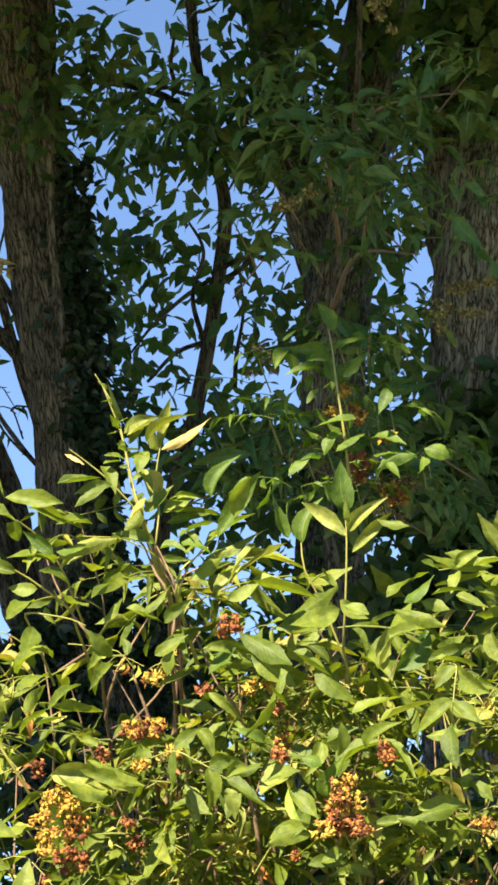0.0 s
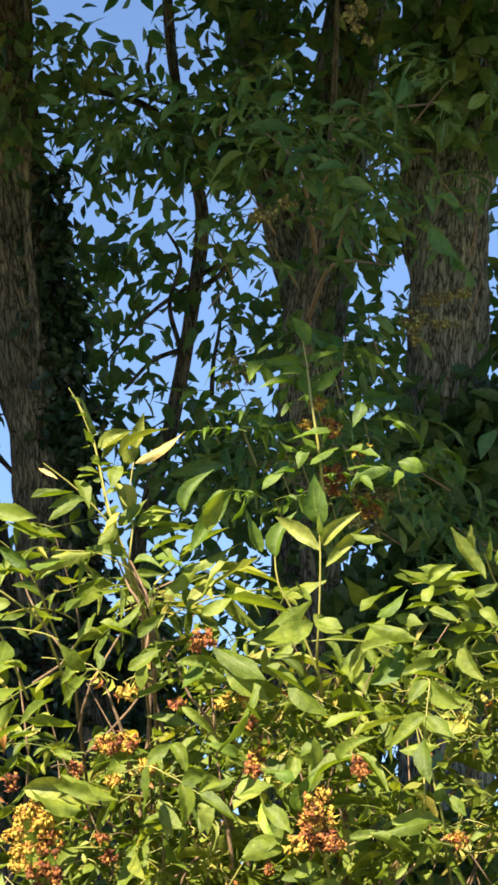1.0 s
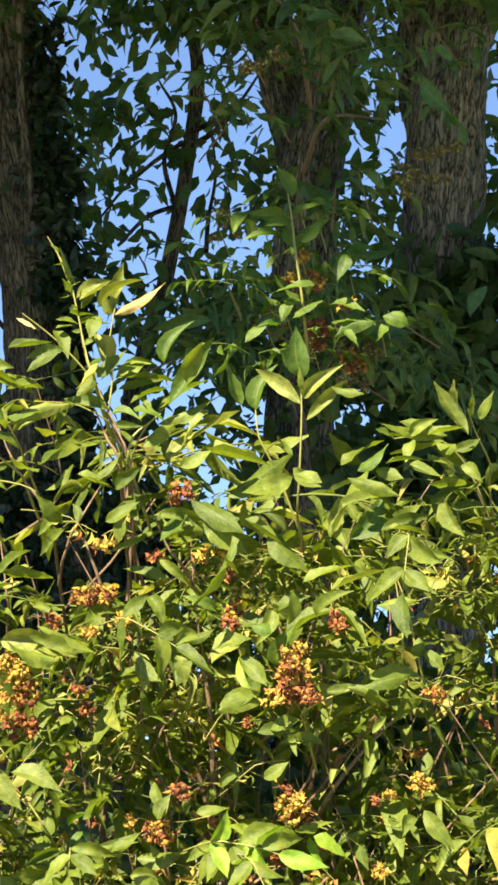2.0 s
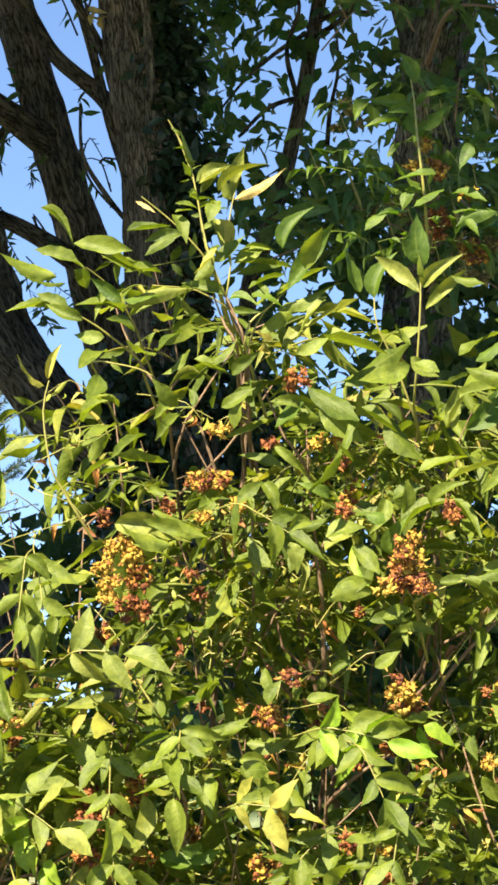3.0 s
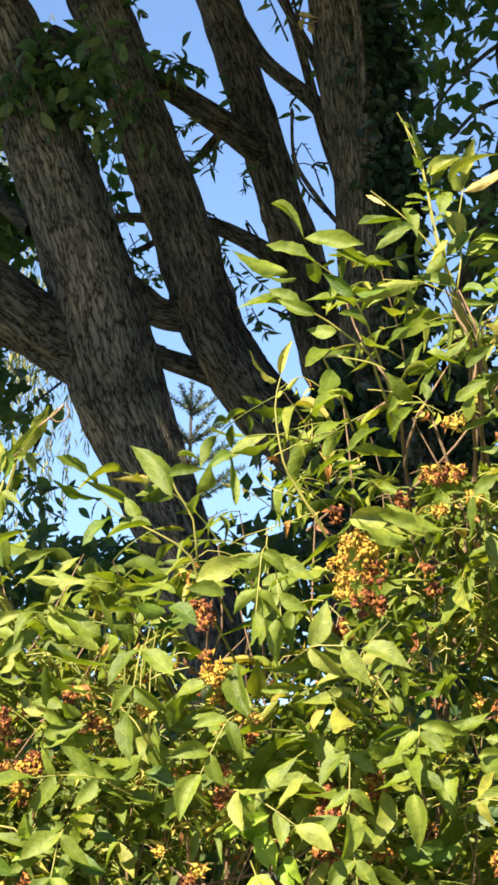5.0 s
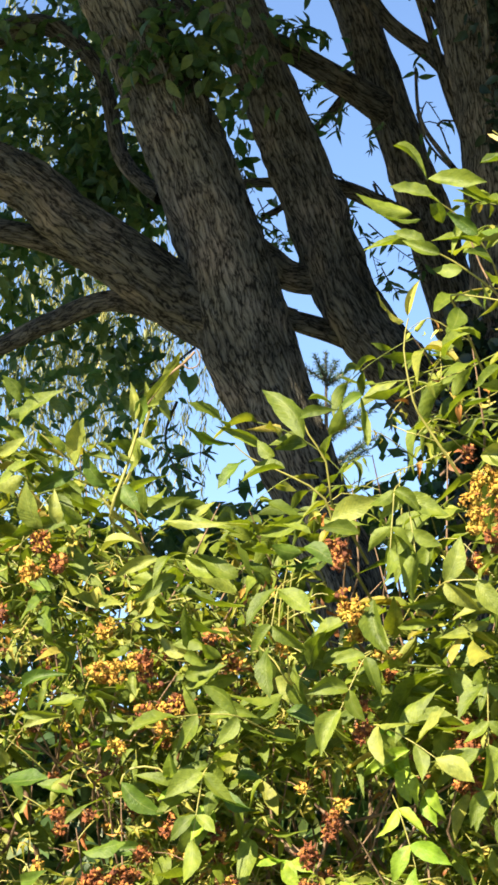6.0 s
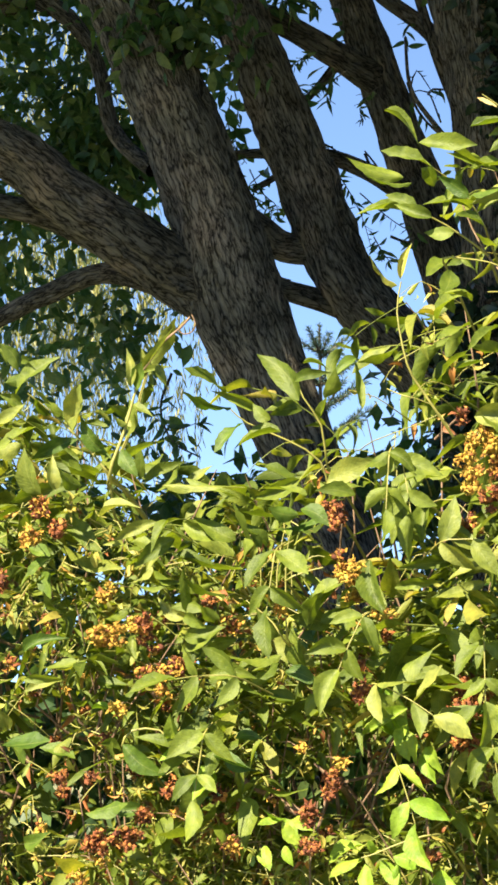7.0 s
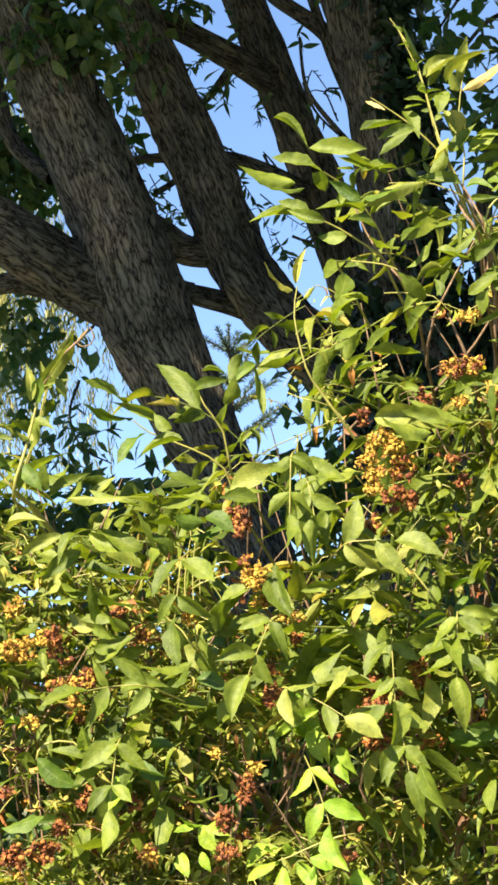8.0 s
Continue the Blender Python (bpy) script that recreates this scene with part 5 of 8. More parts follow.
leaf((-0.148, 4.694, 1.358), (-0.131, 4.647, 1.307), 0.042, "bright")
leaf((-0.030, 4.795, 1.450), (-0.142, 4.729, 1.407), 0.030, "plain")
leaf((-0.674, 4.836, 1.386), (-0.684, 4.827, 1.420), 0.034, "plain")
leaf((-0.597, 4.684, 1.358), (-0.642, 4.673, 1.375), 0.029, "plain")
leaf((-0.610, 4.683, 1.351), (-0.674, 4.637, 1.336), 0.033, "plain")
leaf((-0.607, 4.837, 1.357), (-0.558, 4.775, 1.411), 0.041, "plain")
leaf((-0.550, 4.699, 1.396), (-0.513, 4.639, 1.420), 0.033, "plain")
leaf((-0.586, 4.712, 1.333), (-0.611, 4.688, 1.257), 0.042, "bright")
leaf((-0.765, 4.808, 1.367), (-0.688, 4.811, 1.318), 0.046, "plain")
leaf((-0.759, 4.661, 1.341), (-0.775, 4.605, 1.379), 0.042, "plain")
leaf((-0.551, 4.707, 1.346), (-0.489, 4.689, 1.333), 0.058, "deep")
leaf((-0.434, 4.773, 1.220), (-0.406, 4.729, 1.165), 0.036, "bright")
leaf((-0.423, 4.642, 1.228), (-0.467, 4.625, 1.235), 0.020, "bright")
leaf((-0.415, 4.740, 1.224), (-0.376, 4.711, 1.210), 0.023, "bright")
leaf((-0.275, 4.688, 1.172), (-0.344, 4.652, 1.145), 0.036, "bright")
leaf((-0.253, 4.860, 1.162), (-0.273, 4.838, 1.112), 0.037, "bright")
leaf((-0.587, 4.765, 1.502), (-0.526, 4.766, 1.477), 0.041, "plain")
leaf((-0.543, 4.703, 1.513), (-0.449, 4.660, 1.488), 0.029, "plain")
leaf((-0.311, 4.666, 1.462), (-0.345, 4.605, 1.512), 0.027, "pale")
leaf((-0.877, 4.849, 1.909), (-1.021, 4.851, 1.882), 0.030, "plain")
leaf((-0.986, 4.856, 2.000), (-1.054, 4.837, 1.976), 0.046, "pale")
leaf((-0.948, 4.818, 2.031), (-1.027, 4.767, 1.993), 0.030, "plain")
leaf((-0.794, 4.708, 1.833), (-0.740, 4.664, 1.875), 0.040, "pale")
leaf((-1.020, 4.790, 1.866), (-0.985, 4.736, 1.884), 0.030, "pale")
leaf((-0.885, 4.701, 1.755), (-0.944, 4.651, 1.730), 0.033, "deep")
leaf((-0.951, 4.861, 1.728), (-0.907, 4.817, 1.667), 0.051, "deep")
leaf((-0.990, 4.763, 1.678), (-1.032, 4.764, 1.690), 0.041, "pale")
leaf((-0.629, 4.754, 1.628), (-0.683, 4.735, 1.662), 0.045, "pale")
leaf((-0.647, 4.805, 1.560), (-0.549, 4.761, 1.616), 0.036, "plain")
leaf((-0.724, 4.770, 1.561), (-0.752, 4.766, 1.538), 0.045, "pale")
leaf((-1.007, 4.789, 1.403), (-1.022, 4.748, 1.449), 0.045, "pale")
leaf((-0.625, 4.681, 1.626), (-0.556, 4.620, 1.602), 0.033, "plain")
leaf((-0.691, 4.791, 1.768), (-0.749, 4.791, 1.792), 0.045, "plain")
leaf((-0.664, 4.854, 1.759), (-0.558, 4.853, 1.734), 0.046, "plain")
leaf((-0.544, 4.716, 1.671), (-0.628, 4.669, 1.682), 0.029, "plain")
leaf((-0.970, 4.777, 1.783), (-0.905, 4.743, 1.745), 0.034, "deep")
leaf((-0.890, 4.789, 1.505), (-0.967, 4.762, 1.492), 0.027, "pale")
leaf((-0.847, 4.712, 1.544), (-0.910, 4.708, 1.522), 0.034, "plain")
leaf((-0.945, 4.656, 1.562), (-0.879, 4.609, 1.594), 0.029, "deep")
leaf((-0.824, 4.814, 1.504), (-0.760, 4.780, 1.498), 0.030, "plain")
leaf((-0.532, 4.810, 1.582), (-0.611, 4.791, 1.560), 0.032, "plain")
leaf((-0.476, 4.701, 1.502), (-0.428, 4.680, 1.524), 0.038, "plain")
leaf((-0.876, 4.841, 1.343), (-0.948, 4.847, 1.378), 0.046, "deep")
leaf((-0.965, 4.756, 1.335), (-1.010, 4.746, 1.381), 0.050, "deep")
leaf((-0.837, 4.817, 1.435), (-0.793, 4.799, 1.453), 0.027, "plain")
leaf((-0.717, 4.717, 1.246), (-0.782, 4.694, 1.259), 0.056, "deep")
leaf((-0.967, 4.765, 1.177), (-0.911, 4.713, 1.203), 0.045, "deep")
leaf((-0.537, 4.721, 1.223), (-0.452, 4.663, 1.227), 0.029, "plain")
leaf((-0.111, 4.666, 2.416), (-0.177, 4.654, 2.455), 0.029, "plain")
leaf((-0.067, 4.663, 2.384), (-0.128, 4.664, 2.390), 0.033, "plain")
leaf((-0.057, 4.819, 2.505), (-0.101, 4.771, 2.471), 0.025, "plain")
leaf((-0.673, 4.683, 2.138), (-0.652, 4.677, 2.093), 0.024, "pale")
leaf((-0.714, 4.736, 2.064), (-0.674, 4.686, 2.104), 0.020, "plain")
leaf((-0.748, 4.828, 2.040), (-0.775, 4.778, 2.059), 0.027, "plain")
leaf((-0.732, 4.776, 2.023), (-0.757, 4.774, 2.058), 0.025, "pale")
leaf((-0.701, 4.732, 2.124), (-0.723, 4.726, 2.145), 0.018, "pale")
leaf((-0.698, 4.761, 2.137), (-0.680, 4.726, 2.086), 0.016, "pale")
leaf((-0.711, 4.686, 2.036), (-0.682, 4.676, 2.057), 0.018, "plain")
leaf((-1.027, 4.820, 2.200), (-1.004, 4.827, 2.164), 0.030, "plain")
leaf((-1.015, 4.825, 2.128), (-0.955, 4.763, 2.155), 0.032, "plain")
leaf((-0.986, 4.858, 2.072), (-1.030, 4.838, 2.106), 0.035, "plain")
leaf((-1.021, 4.767, 2.039), (-0.961, 4.730, 2.069), 0.029, "pale")
leaf((-0.912, 4.786, 2.051), (-0.929, 4.718, 2.102), 0.025, "plain")
leaf((-0.632, 4.798, 1.906), (-0.578, 4.784, 1.939), 0.023, "pale")
leaf((-0.697, 4.838, 1.893), (-0.634, 4.809, 1.930), 0.023, "plain")
leaf((0.906, 4.778, 2.504), (0.863, 4.730, 2.552), 0.027, "pale")
leaf((0.900, 4.641, 2.469), (0.899, 4.589, 2.518), 0.022, "plain")
leaf((0.944, 4.792, 2.489), (0.964, 4.763, 2.544), 0.027, "plain")
leaf((0.759, 4.760, 2.441), (0.726, 4.734, 2.464), 0.025, "plain")
leaf((0.781, 4.684, 2.435), (0.823, 4.652, 2.461), 0.027, "plain")
leaf((0.810, 4.649, 2.431), (0.877, 4.618, 2.450), 0.026, "plain")
leaf((0.811, 4.789, 2.446), (0.776, 4.763, 2.403), 0.030, "plain")
leaf((0.849, 4.770, 2.437), (0.883, 4.703, 2.394), 0.029, "plain")
leaf((0.898, 4.845, 2.431), (0.956, 4.844, 2.461), 0.030, "plain")
leaf((0.911, 4.822, 2.398), (0.938, 4.782, 2.368), 0.030, "plain")
leaf((0.774, 4.652, 2.372), (0.839, 4.633, 2.349), 0.033, "plain")
leaf((0.711, 4.694, 2.366), (0.764, 4.697, 2.342), 0.033, "plain")
leaf((0.910, 4.764, 2.348), (0.827, 4.700, 2.319), 0.038, "plain")

leaf((-0.215, 4.660, 1.851), (-0.215, 4.625, 1.910), 0.036, "plain")
leaf((-0.187, 4.660, 1.849), (-0.122, 4.620, 1.922), 0.050, "plain")
leaf((-0.184, 4.660, 1.843), (-0.194, 4.618, 1.777), 0.043, "plain")
leaf((-0.128, 4.660, 1.845), (-0.144, 4.612, 1.763), 0.031, "plain")
leaf((-0.272, 4.620, 1.152), (-0.336, 4.580, 1.145), 0.048, "bright")
leaf((-0.268, 4.620, 1.141), (-0.258, 4.573, 1.097), 0.038, "bright")
leaf((-0.237, 4.620, 1.149), (-0.211, 4.609, 1.090), 0.047, "bright")
leaf((-0.213, 4.620, 1.156), (-0.162, 4.591, 1.127), 0.036, "bright")
leaf((-0.257, 4.620, 1.161), (-0.242, 4.572, 1.190), 0.027, "bright")
leaf((-0.280, 4.620, 1.164), (-0.294, 4.584, 1.187), 0.025, "bright")
leaf((-0.140, 4.620, 1.110), (-0.106, 4.574, 1.112), 0.036, "bright")
leaf((-0.205, 4.620, 1.141), (-0.189, 4.605, 1.094), 0.034, "bright")
leaf((-0.430, 4.640, 1.226), (-0.470, 4.611, 1.234), 0.022, "bright")
leaf((-0.430, 4.640, 1.223), (-0.394, 4.620, 1.177), 0.038, "bright")
leaf((-0.414, 4.640, 1.226), (-0.368, 4.608, 1.224), 0.022, "bright")
leaf((-0.466, 4.640, 1.176), (-0.459, 4.607, 1.135), 0.036, "bright")
leaf((-0.426, 4.640, 1.176), (-0.411, 4.629, 1.137), 0.029, "bright")
leaf((-0.745, 4.646, 1.377), (-0.660, 4.625, 1.323), 0.045, "deep")
leaf((-0.761, 4.730, 1.359), (-0.795, 4.689, 1.380), 0.043, "plain")
leaf((-0.652, 4.639, 1.385), (-0.644, 4.597, 1.429), 0.031, "bright")
leaf((-0.639, 4.637, 1.373), (-0.578, 4.602, 1.373), 0.027, "plain")
leaf((-0.609, 4.635, 1.358), (-0.672, 4.625, 1.349), 0.031, "bright")
leaf((-0.590, 4.725, 1.357), (-0.540, 4.706, 1.415), 0.043, "plain")
leaf((-0.562, 4.646, 1.354), (-0.487, 4.597, 1.337), 0.056, "deep")
leaf((-0.577, 4.725, 1.327), (-0.613, 4.703, 1.264), 0.045, "bright")
leaf((-0.962, 4.735, 1.507), (-0.884, 4.704, 1.503), 0.022, "plain")
leaf((-0.728, 4.701, 1.589), (-0.723, 4.683, 1.542), 0.036, "pale")
leaf((-0.820, 4.733, 1.446), (-0.772, 4.695, 1.456), 0.022, "bright")
leaf((-0.631, 4.736, 1.585), (-0.551, 4.690, 1.608), 0.040, "plain")
leaf((-0.572, 4.656, 1.507), (-0.490, 4.631, 1.511), 0.045, "plain")
leaf((-0.990, 4.640, 1.377), (-0.885, 4.624, 1.368), 0.056, "deep")
leaf((-0.819, 4.628, 1.244), (-0.726, 4.606, 1.244), 0.040, "deep")
leaf((-0.182, 4.692, 1.438), (-0.286, 4.682, 1.408), 0.029, "bright")
leaf((-0.187, 4.701, 1.422), (-0.252, 4.678, 1.475), 0.058, "plain")
leaf((-0.182, 4.657, 1.407), (-0.208, 4.614, 1.377), 0.029, "bright")
leaf((-0.175, 4.678, 1.391), (-0.179, 4.655, 1.332), 0.034, "bright")
leaf((-0.148, 4.678, 1.363), (-0.128, 4.640, 1.313), 0.036, "bright")
leaf((-0.374, 4.627, 1.603), (-0.333, 4.578, 1.684), 0.040, "plain")
leaf((-0.287, 4.623, 1.590), (-0.215, 4.583, 1.564), 0.056, "plain")
leaf((-0.122, 4.721, 1.653), (-0.029, 4.711, 1.683), 0.031, "pale")
leaf((-0.017, 4.715, 1.707), (-0.103, 4.690, 1.751), 0.038, "pale")
leaf((-0.070, 4.689, 1.484), (-0.216, 4.679, 1.494), 0.038, "plain")
leaf((-0.125, 4.626, 1.415), (-0.031, 4.608, 1.452), 0.034, "plain")
leaf((-0.141, 4.735, 1.884), (-0.194, 4.717, 1.864), 0.045, "plain")
leaf((-0.430, 4.711, 1.586), (-0.473, 4.664, 1.618), 0.040, "plain")
leaf((-0.384, 4.733, 1.521), (-0.429, 4.709, 1.586), 0.049, "plain")
leaf((-0.320, 4.663, 1.623), (-0.279, 4.632, 1.590), 0.040, "plain")
leaf((-0.188, 4.713, 1.557), (-0.069, 4.699, 1.531), 0.029, "plain")
leaf((-0.115, 4.710, 1.588), (-0.068, 4.668, 1.555), 0.040, "bright")
leaf((-0.448, 4.723, 1.506), (-0.498, 4.712, 1.498), 0.045, "plain")
leaf((-0.409, 4.733, 1.457), (-0.464, 4.720, 1.490), 0.031, "plain")
leaf((-0.292, 4.661, 1.456), (-0.344, 4.626, 1.488), 0.040, "plain")
leaf((-0.237, 4.730, 1.567), (-0.201, 4.707, 1.518), 0.025, "plain")
leaf((-0.461, 4.731, 1.765), (-0.489, 4.699, 1.829), 0.045, "plain")
leaf((-0.389, 4.657, 1.824), (-0.451, 4.635, 1.840), 0.038, "deep")
leaf((-0.370, 4.641, 1.862), (-0.449, 4.628, 1.903), 0.038, "plain")
leaf((-0.274, 4.638, 1.860), (-0.343, 4.600, 1.875), 0.034, "plain")
leaf((-0.287, 4.740, 1.901), (-0.237, 4.723, 1.939), 0.049, "plain")
leaf((-0.094, 4.626, 1.790), (-0.013, 4.576, 1.747), 0.034, "pale")
leaf((-0.029, 4.684, 1.723), (-0.117, 4.658, 1.697), 0.027, "pale")
leaf((0.098, 4.648, 1.580), (0.004, 4.615, 1.512), 0.043, "plain")
leaf((0.110, 4.719, 1.563), (0.093, 4.691, 1.508), 0.040, "plain")
leaf((0.112, 4.671, 1.570), (0.166, 4.658, 1.586), 0.027, "plain")
leaf((0.110, 4.730, 1.587), (0.182, 4.719, 1.619), 0.031, "plain")
leaf((0.176, 4.679, 1.605), (0.227, 4.636, 1.640), 0.018, "plain")
leaf((0.155, 4.636, 1.515), (0.170, 4.596, 1.449), 0.038, "plain")
leaf((0.258, 4.734, 1.499), (0.209, 4.699, 1.459), 0.034, "pale")
leaf((0.226, 4.715, 1.552), (0.258, 4.700, 1.506), 0.056, "pale")
leaf((-0.071, 4.672, 1.583), (-0.159, 4.656, 1.602), 0.034, "pale")
leaf((-0.217, 4.721, 1.529), (-0.072, 4.700, 1.511), 0.029, "plain")
leaf((-0.036, 4.674, 1.500), (-0.135, 4.624, 1.463), 0.034, "plain")
leaf((-0.087, 4.722, 1.726), (-0.185, 4.673, 1.719), 0.029, "plain")
leaf((0.076, 4.674, 1.976), (-0.040, 4.645, 2.006), 0.045, "plain")
leaf((0.111, 4.708, 1.993), (0.028, 4.678, 2.034), 0.029, "plain")
leaf((0.127, 4.655, 1.671), (0.163, 4.629, 1.705), 0.045, "plain")
leaf((-0.060, 4.638, 1.567), (-0.020, 4.613, 1.588), 0.049, "plain")
leaf((-0.089, 4.739, 1.627), (-0.061, 4.690, 1.600), 0.038, "plain")
leaf((0.101, 4.695, 1.658), (0.127, 4.665, 1.698), 0.031, "deep")
leaf((-0.215, 4.661, 1.847), (-0.195, 4.647, 1.888), 0.045, "plain")
leaf((-0.020, 4.653, 1.574), (-0.059, 4.611, 1.534), 0.043, "plain")
leaf((0.185, 4.724, 1.572), (0.163, 4.700, 1.605), 0.027, "plain")
leaf((0.072, 4.714, 1.374), (0.158, 4.673, 1.358), 0.049, "deep")
leaf((0.159, 4.703, 1.377), (0.117, 4.667, 1.391), 0.038, "deep")
leaf((0.024, 4.711, 1.360), (-0.024, 4.687, 1.386), 0.029, "pale")
leaf((-0.520, 4.705, 1.779), (-0.596, 4.683, 1.834), 0.045, "plain")
leaf((-0.485, 4.678, 1.766), (-0.534, 4.637, 1.842), 0.038, "plain")
leaf((-0.469, 4.703, 1.761), (-0.483, 4.681, 1.791), 0.038, "plain")
leaf((-0.509, 4.733, 1.723), (-0.588, 4.697, 1.714), 0.034, "plain")
leaf((-0.388, 4.690, 1.898), (-0.482, 4.679, 1.867), 0.034, "plain")
leaf((-0.369, 4.686, 1.642), (-0.319, 4.666, 1.718), 0.040, "plain")
leaf((-0.319, 4.701, 1.650), (-0.242, 4.672, 1.679), 0.034, "plain")
leaf((-0.332, 4.718, 1.606), (-0.406, 4.682, 1.623), 0.049, "plain")
leaf((-0.432, 4.716, 1.547), (-0.556, 4.692, 1.532), 0.045, "plain")
leaf((-0.423, 4.697, 1.516), (-0.360, 4.658, 1.500), 0.034, "deep")
leaf((-0.337, 4.719, 1.568), (-0.274, 4.695, 1.626), 0.045, "plain")
leaf((-0.267, 4.721, 1.532), (-0.222, 4.676, 1.558), 0.056, "plain")
leaf((-0.227, 4.703, 1.464), (-0.274, 4.654, 1.458), 0.029, "plain")
leaf((-0.523, 4.735, 1.526), (-0.469, 4.704, 1.540), 0.040, "plain")
leaf((-0.578, 4.684, 1.638), (-0.640, 4.667, 1.662), 0.034, "plain")
leaf((-0.600, 4.720, 1.619), (-0.636, 4.673, 1.725), 0.034, "plain")
leaf((-0.551, 4.677, 1.620), (-0.592, 4.640, 1.650), 0.029, "plain")
leaf((-0.688, 4.706, 1.605), (-0.708, 4.667, 1.623), 0.045, "plain")
leaf((-0.248, 4.641, 1.732), (-0.220, 4.599, 1.620), 0.045, "plain")
leaf((-0.346, 4.690, 1.480), (-0.386, 4.653, 1.443), 0.029, "plain")
leaf((-0.651, 4.670, 1.819), (-0.696, 4.636, 1.785), 0.031, "plain")
leaf((-0.662, 4.713, 1.764), (-0.700, 4.677, 1.724), 0.031, "pale")
leaf((-0.313, 4.706, 1.897), (-0.261, 4.695, 1.895), 0.025, "plain")
leaf((-0.383, 4.639, 1.835), (-0.324, 4.612, 1.816), 0.040, "deep")
leaf((-0.624, 4.698, 1.455), (-0.650, 4.679, 1.430), 0.038, "plain")
leaf((-0.579, 4.702, 1.412), (-0.656, 4.667, 1.397), 0.031, "plain")
leaf((-0.561, 4.625, 1.416), (-0.506, 4.596, 1.461), 0.043, "plain")
leaf((-0.522, 4.647, 1.385), (-0.474, 4.635, 1.399), 0.052, "deep")
leaf((-0.545, 4.636, 1.373), (-0.581, 4.613, 1.318), 0.038, "plain")
leaf((-0.639, 4.642, 1.364), (-0.695, 4.624, 1.413), 0.045, "plain")
leaf((0.394, 4.624, 1.624), (0.369, 4.596, 1.543), 0.052, "plain")
leaf((0.422, 4.666, 1.619), (0.422, 4.631, 1.548), 0.049, "plain")
leaf((0.424, 4.691, 1.625), (0.358, 4.671, 1.647), 0.036, "plain")
leaf((0.440, 4.728, 1.631), (0.476, 4.718, 1.672), 0.045, "plain")
leaf((0.447, 4.669, 1.619), (0.528, 4.648, 1.641), 0.045, "plain")
leaf((0.228, 4.669, 1.559), (0.283, 4.655, 1.512), 0.049, "pale")
leaf((0.235, 4.720, 1.595), (0.323, 4.695, 1.622), 0.047, "pale")
leaf((0.160, 4.624, 1.528), (0.178, 4.590, 1.470), 0.038, "plain")
leaf((0.306, 4.631, 1.514), (0.211, 4.600, 1.473), 0.049, "plain")
leaf((0.302, 4.661, 1.501), (0.349, 4.627, 1.474), 0.043, "plain")
leaf((0.444, 4.735, 1.995), (0.476, 4.692, 1.922), 0.038, "plain")
leaf((0.227, 4.670, 1.997), (0.255, 4.628, 1.937), 0.038, "pale")
leaf((0.395, 4.697, 1.892), (0.477, 4.672, 1.908), 0.040, "plain")
leaf((0.141, 4.637, 1.675), (0.151, 4.603, 1.720), 0.034, "plain")
leaf((0.128, 4.688, 1.647), (0.073, 4.639, 1.591), 0.029, "deep")
leaf((-0.006, 4.736, 1.998), (0.085, 4.702, 1.983), 0.038, "plain")
leaf((0.039, 4.662, 1.736), (0.009, 4.616, 1.710), 0.029, "plain")
leaf((0.271, 4.620, 1.669), (0.282, 4.606, 1.717), 0.029, "plain")
leaf((0.324, 4.688, 1.707), (0.334, 4.653, 1.671), 0.029, "plain")
leaf((0.103, 4.637, 1.616), (0.187, 4.602, 1.607), 0.027, "plain")
leaf((0.401, 4.727, 1.735), (0.435, 4.702, 1.760), 0.020, "plain")
leaf((0.062, 4.672, 1.578), (0.019, 4.653, 1.583), 0.022, "pale")
leaf((0.723, 4.655, 2.242), (0.805, 4.606, 2.243), 0.029, "plain")
leaf((0.613, 4.666, 2.116), (0.709, 4.617, 2.174), 0.063, "pale")
leaf((0.539, 4.730, 2.027), (0.610, 4.696, 2.113), 0.045, "plain")
leaf((0.676, 4.651, 1.930), (0.770, 4.602, 1.933), 0.031, "plain")
leaf((0.648, 4.680, 1.929), (0.733, 4.653, 1.892), 0.027, "plain")
leaf((0.705, 4.658, 2.274), (0.673, 4.609, 2.306), 0.049, "pale")
leaf((0.617, 4.679, 2.225), (0.641, 4.658, 2.293), 0.045, "pale")
leaf((0.651, 4.677, 2.347), (0.751, 4.662, 2.297), 0.029, "plain")
leaf((0.674, 4.695, 2.363), (0.716, 4.667, 2.424), 0.040, "deep")
leaf((0.726, 4.655, 2.373), (0.791, 4.614, 2.390), 0.022, "plain")
leaf((0.822, 4.719, 2.397), (0.871, 4.709, 2.385), 0.020, "plain")
leaf((0.757, 4.684, 2.162), (0.830, 4.663, 2.115), 0.034, "pale")
leaf((0.792, 4.732, 2.187), (0.850, 4.691, 2.195), 0.027, "plain")
leaf((0.705, 4.649, 2.089), (0.784, 4.629, 2.084), 0.027, "plain")
leaf((0.426, 4.639, 2.151), (0.384, 4.589, 2.171), 0.040, "plain")
leaf((0.423, 4.655, 2.241), (0.373, 4.621, 2.068), 0.040, "plain")
leaf((0.385, 4.677, 2.080), (0.344, 4.641, 2.114), 0.049, "deep")
leaf((0.500, 4.692, 2.081), (0.470, 4.653, 2.027), 0.043, "plain")
leaf((0.349, 4.634, 2.026), (0.302, 4.594, 2.005), 0.045, "plain")
leaf((0.539, 4.656, 2.344), (0.427, 4.625, 2.301), 0.049, "plain")
leaf((0.546, 4.660, 2.351), (0.594, 4.638, 2.322), 0.034, "plain")
leaf((0.798, 4.684, 2.029), (0.773, 4.655, 1.977), 0.029, "plain")
leaf((0.794, 4.663, 2.002), (0.830, 4.624, 1.949), 0.029, "plain")
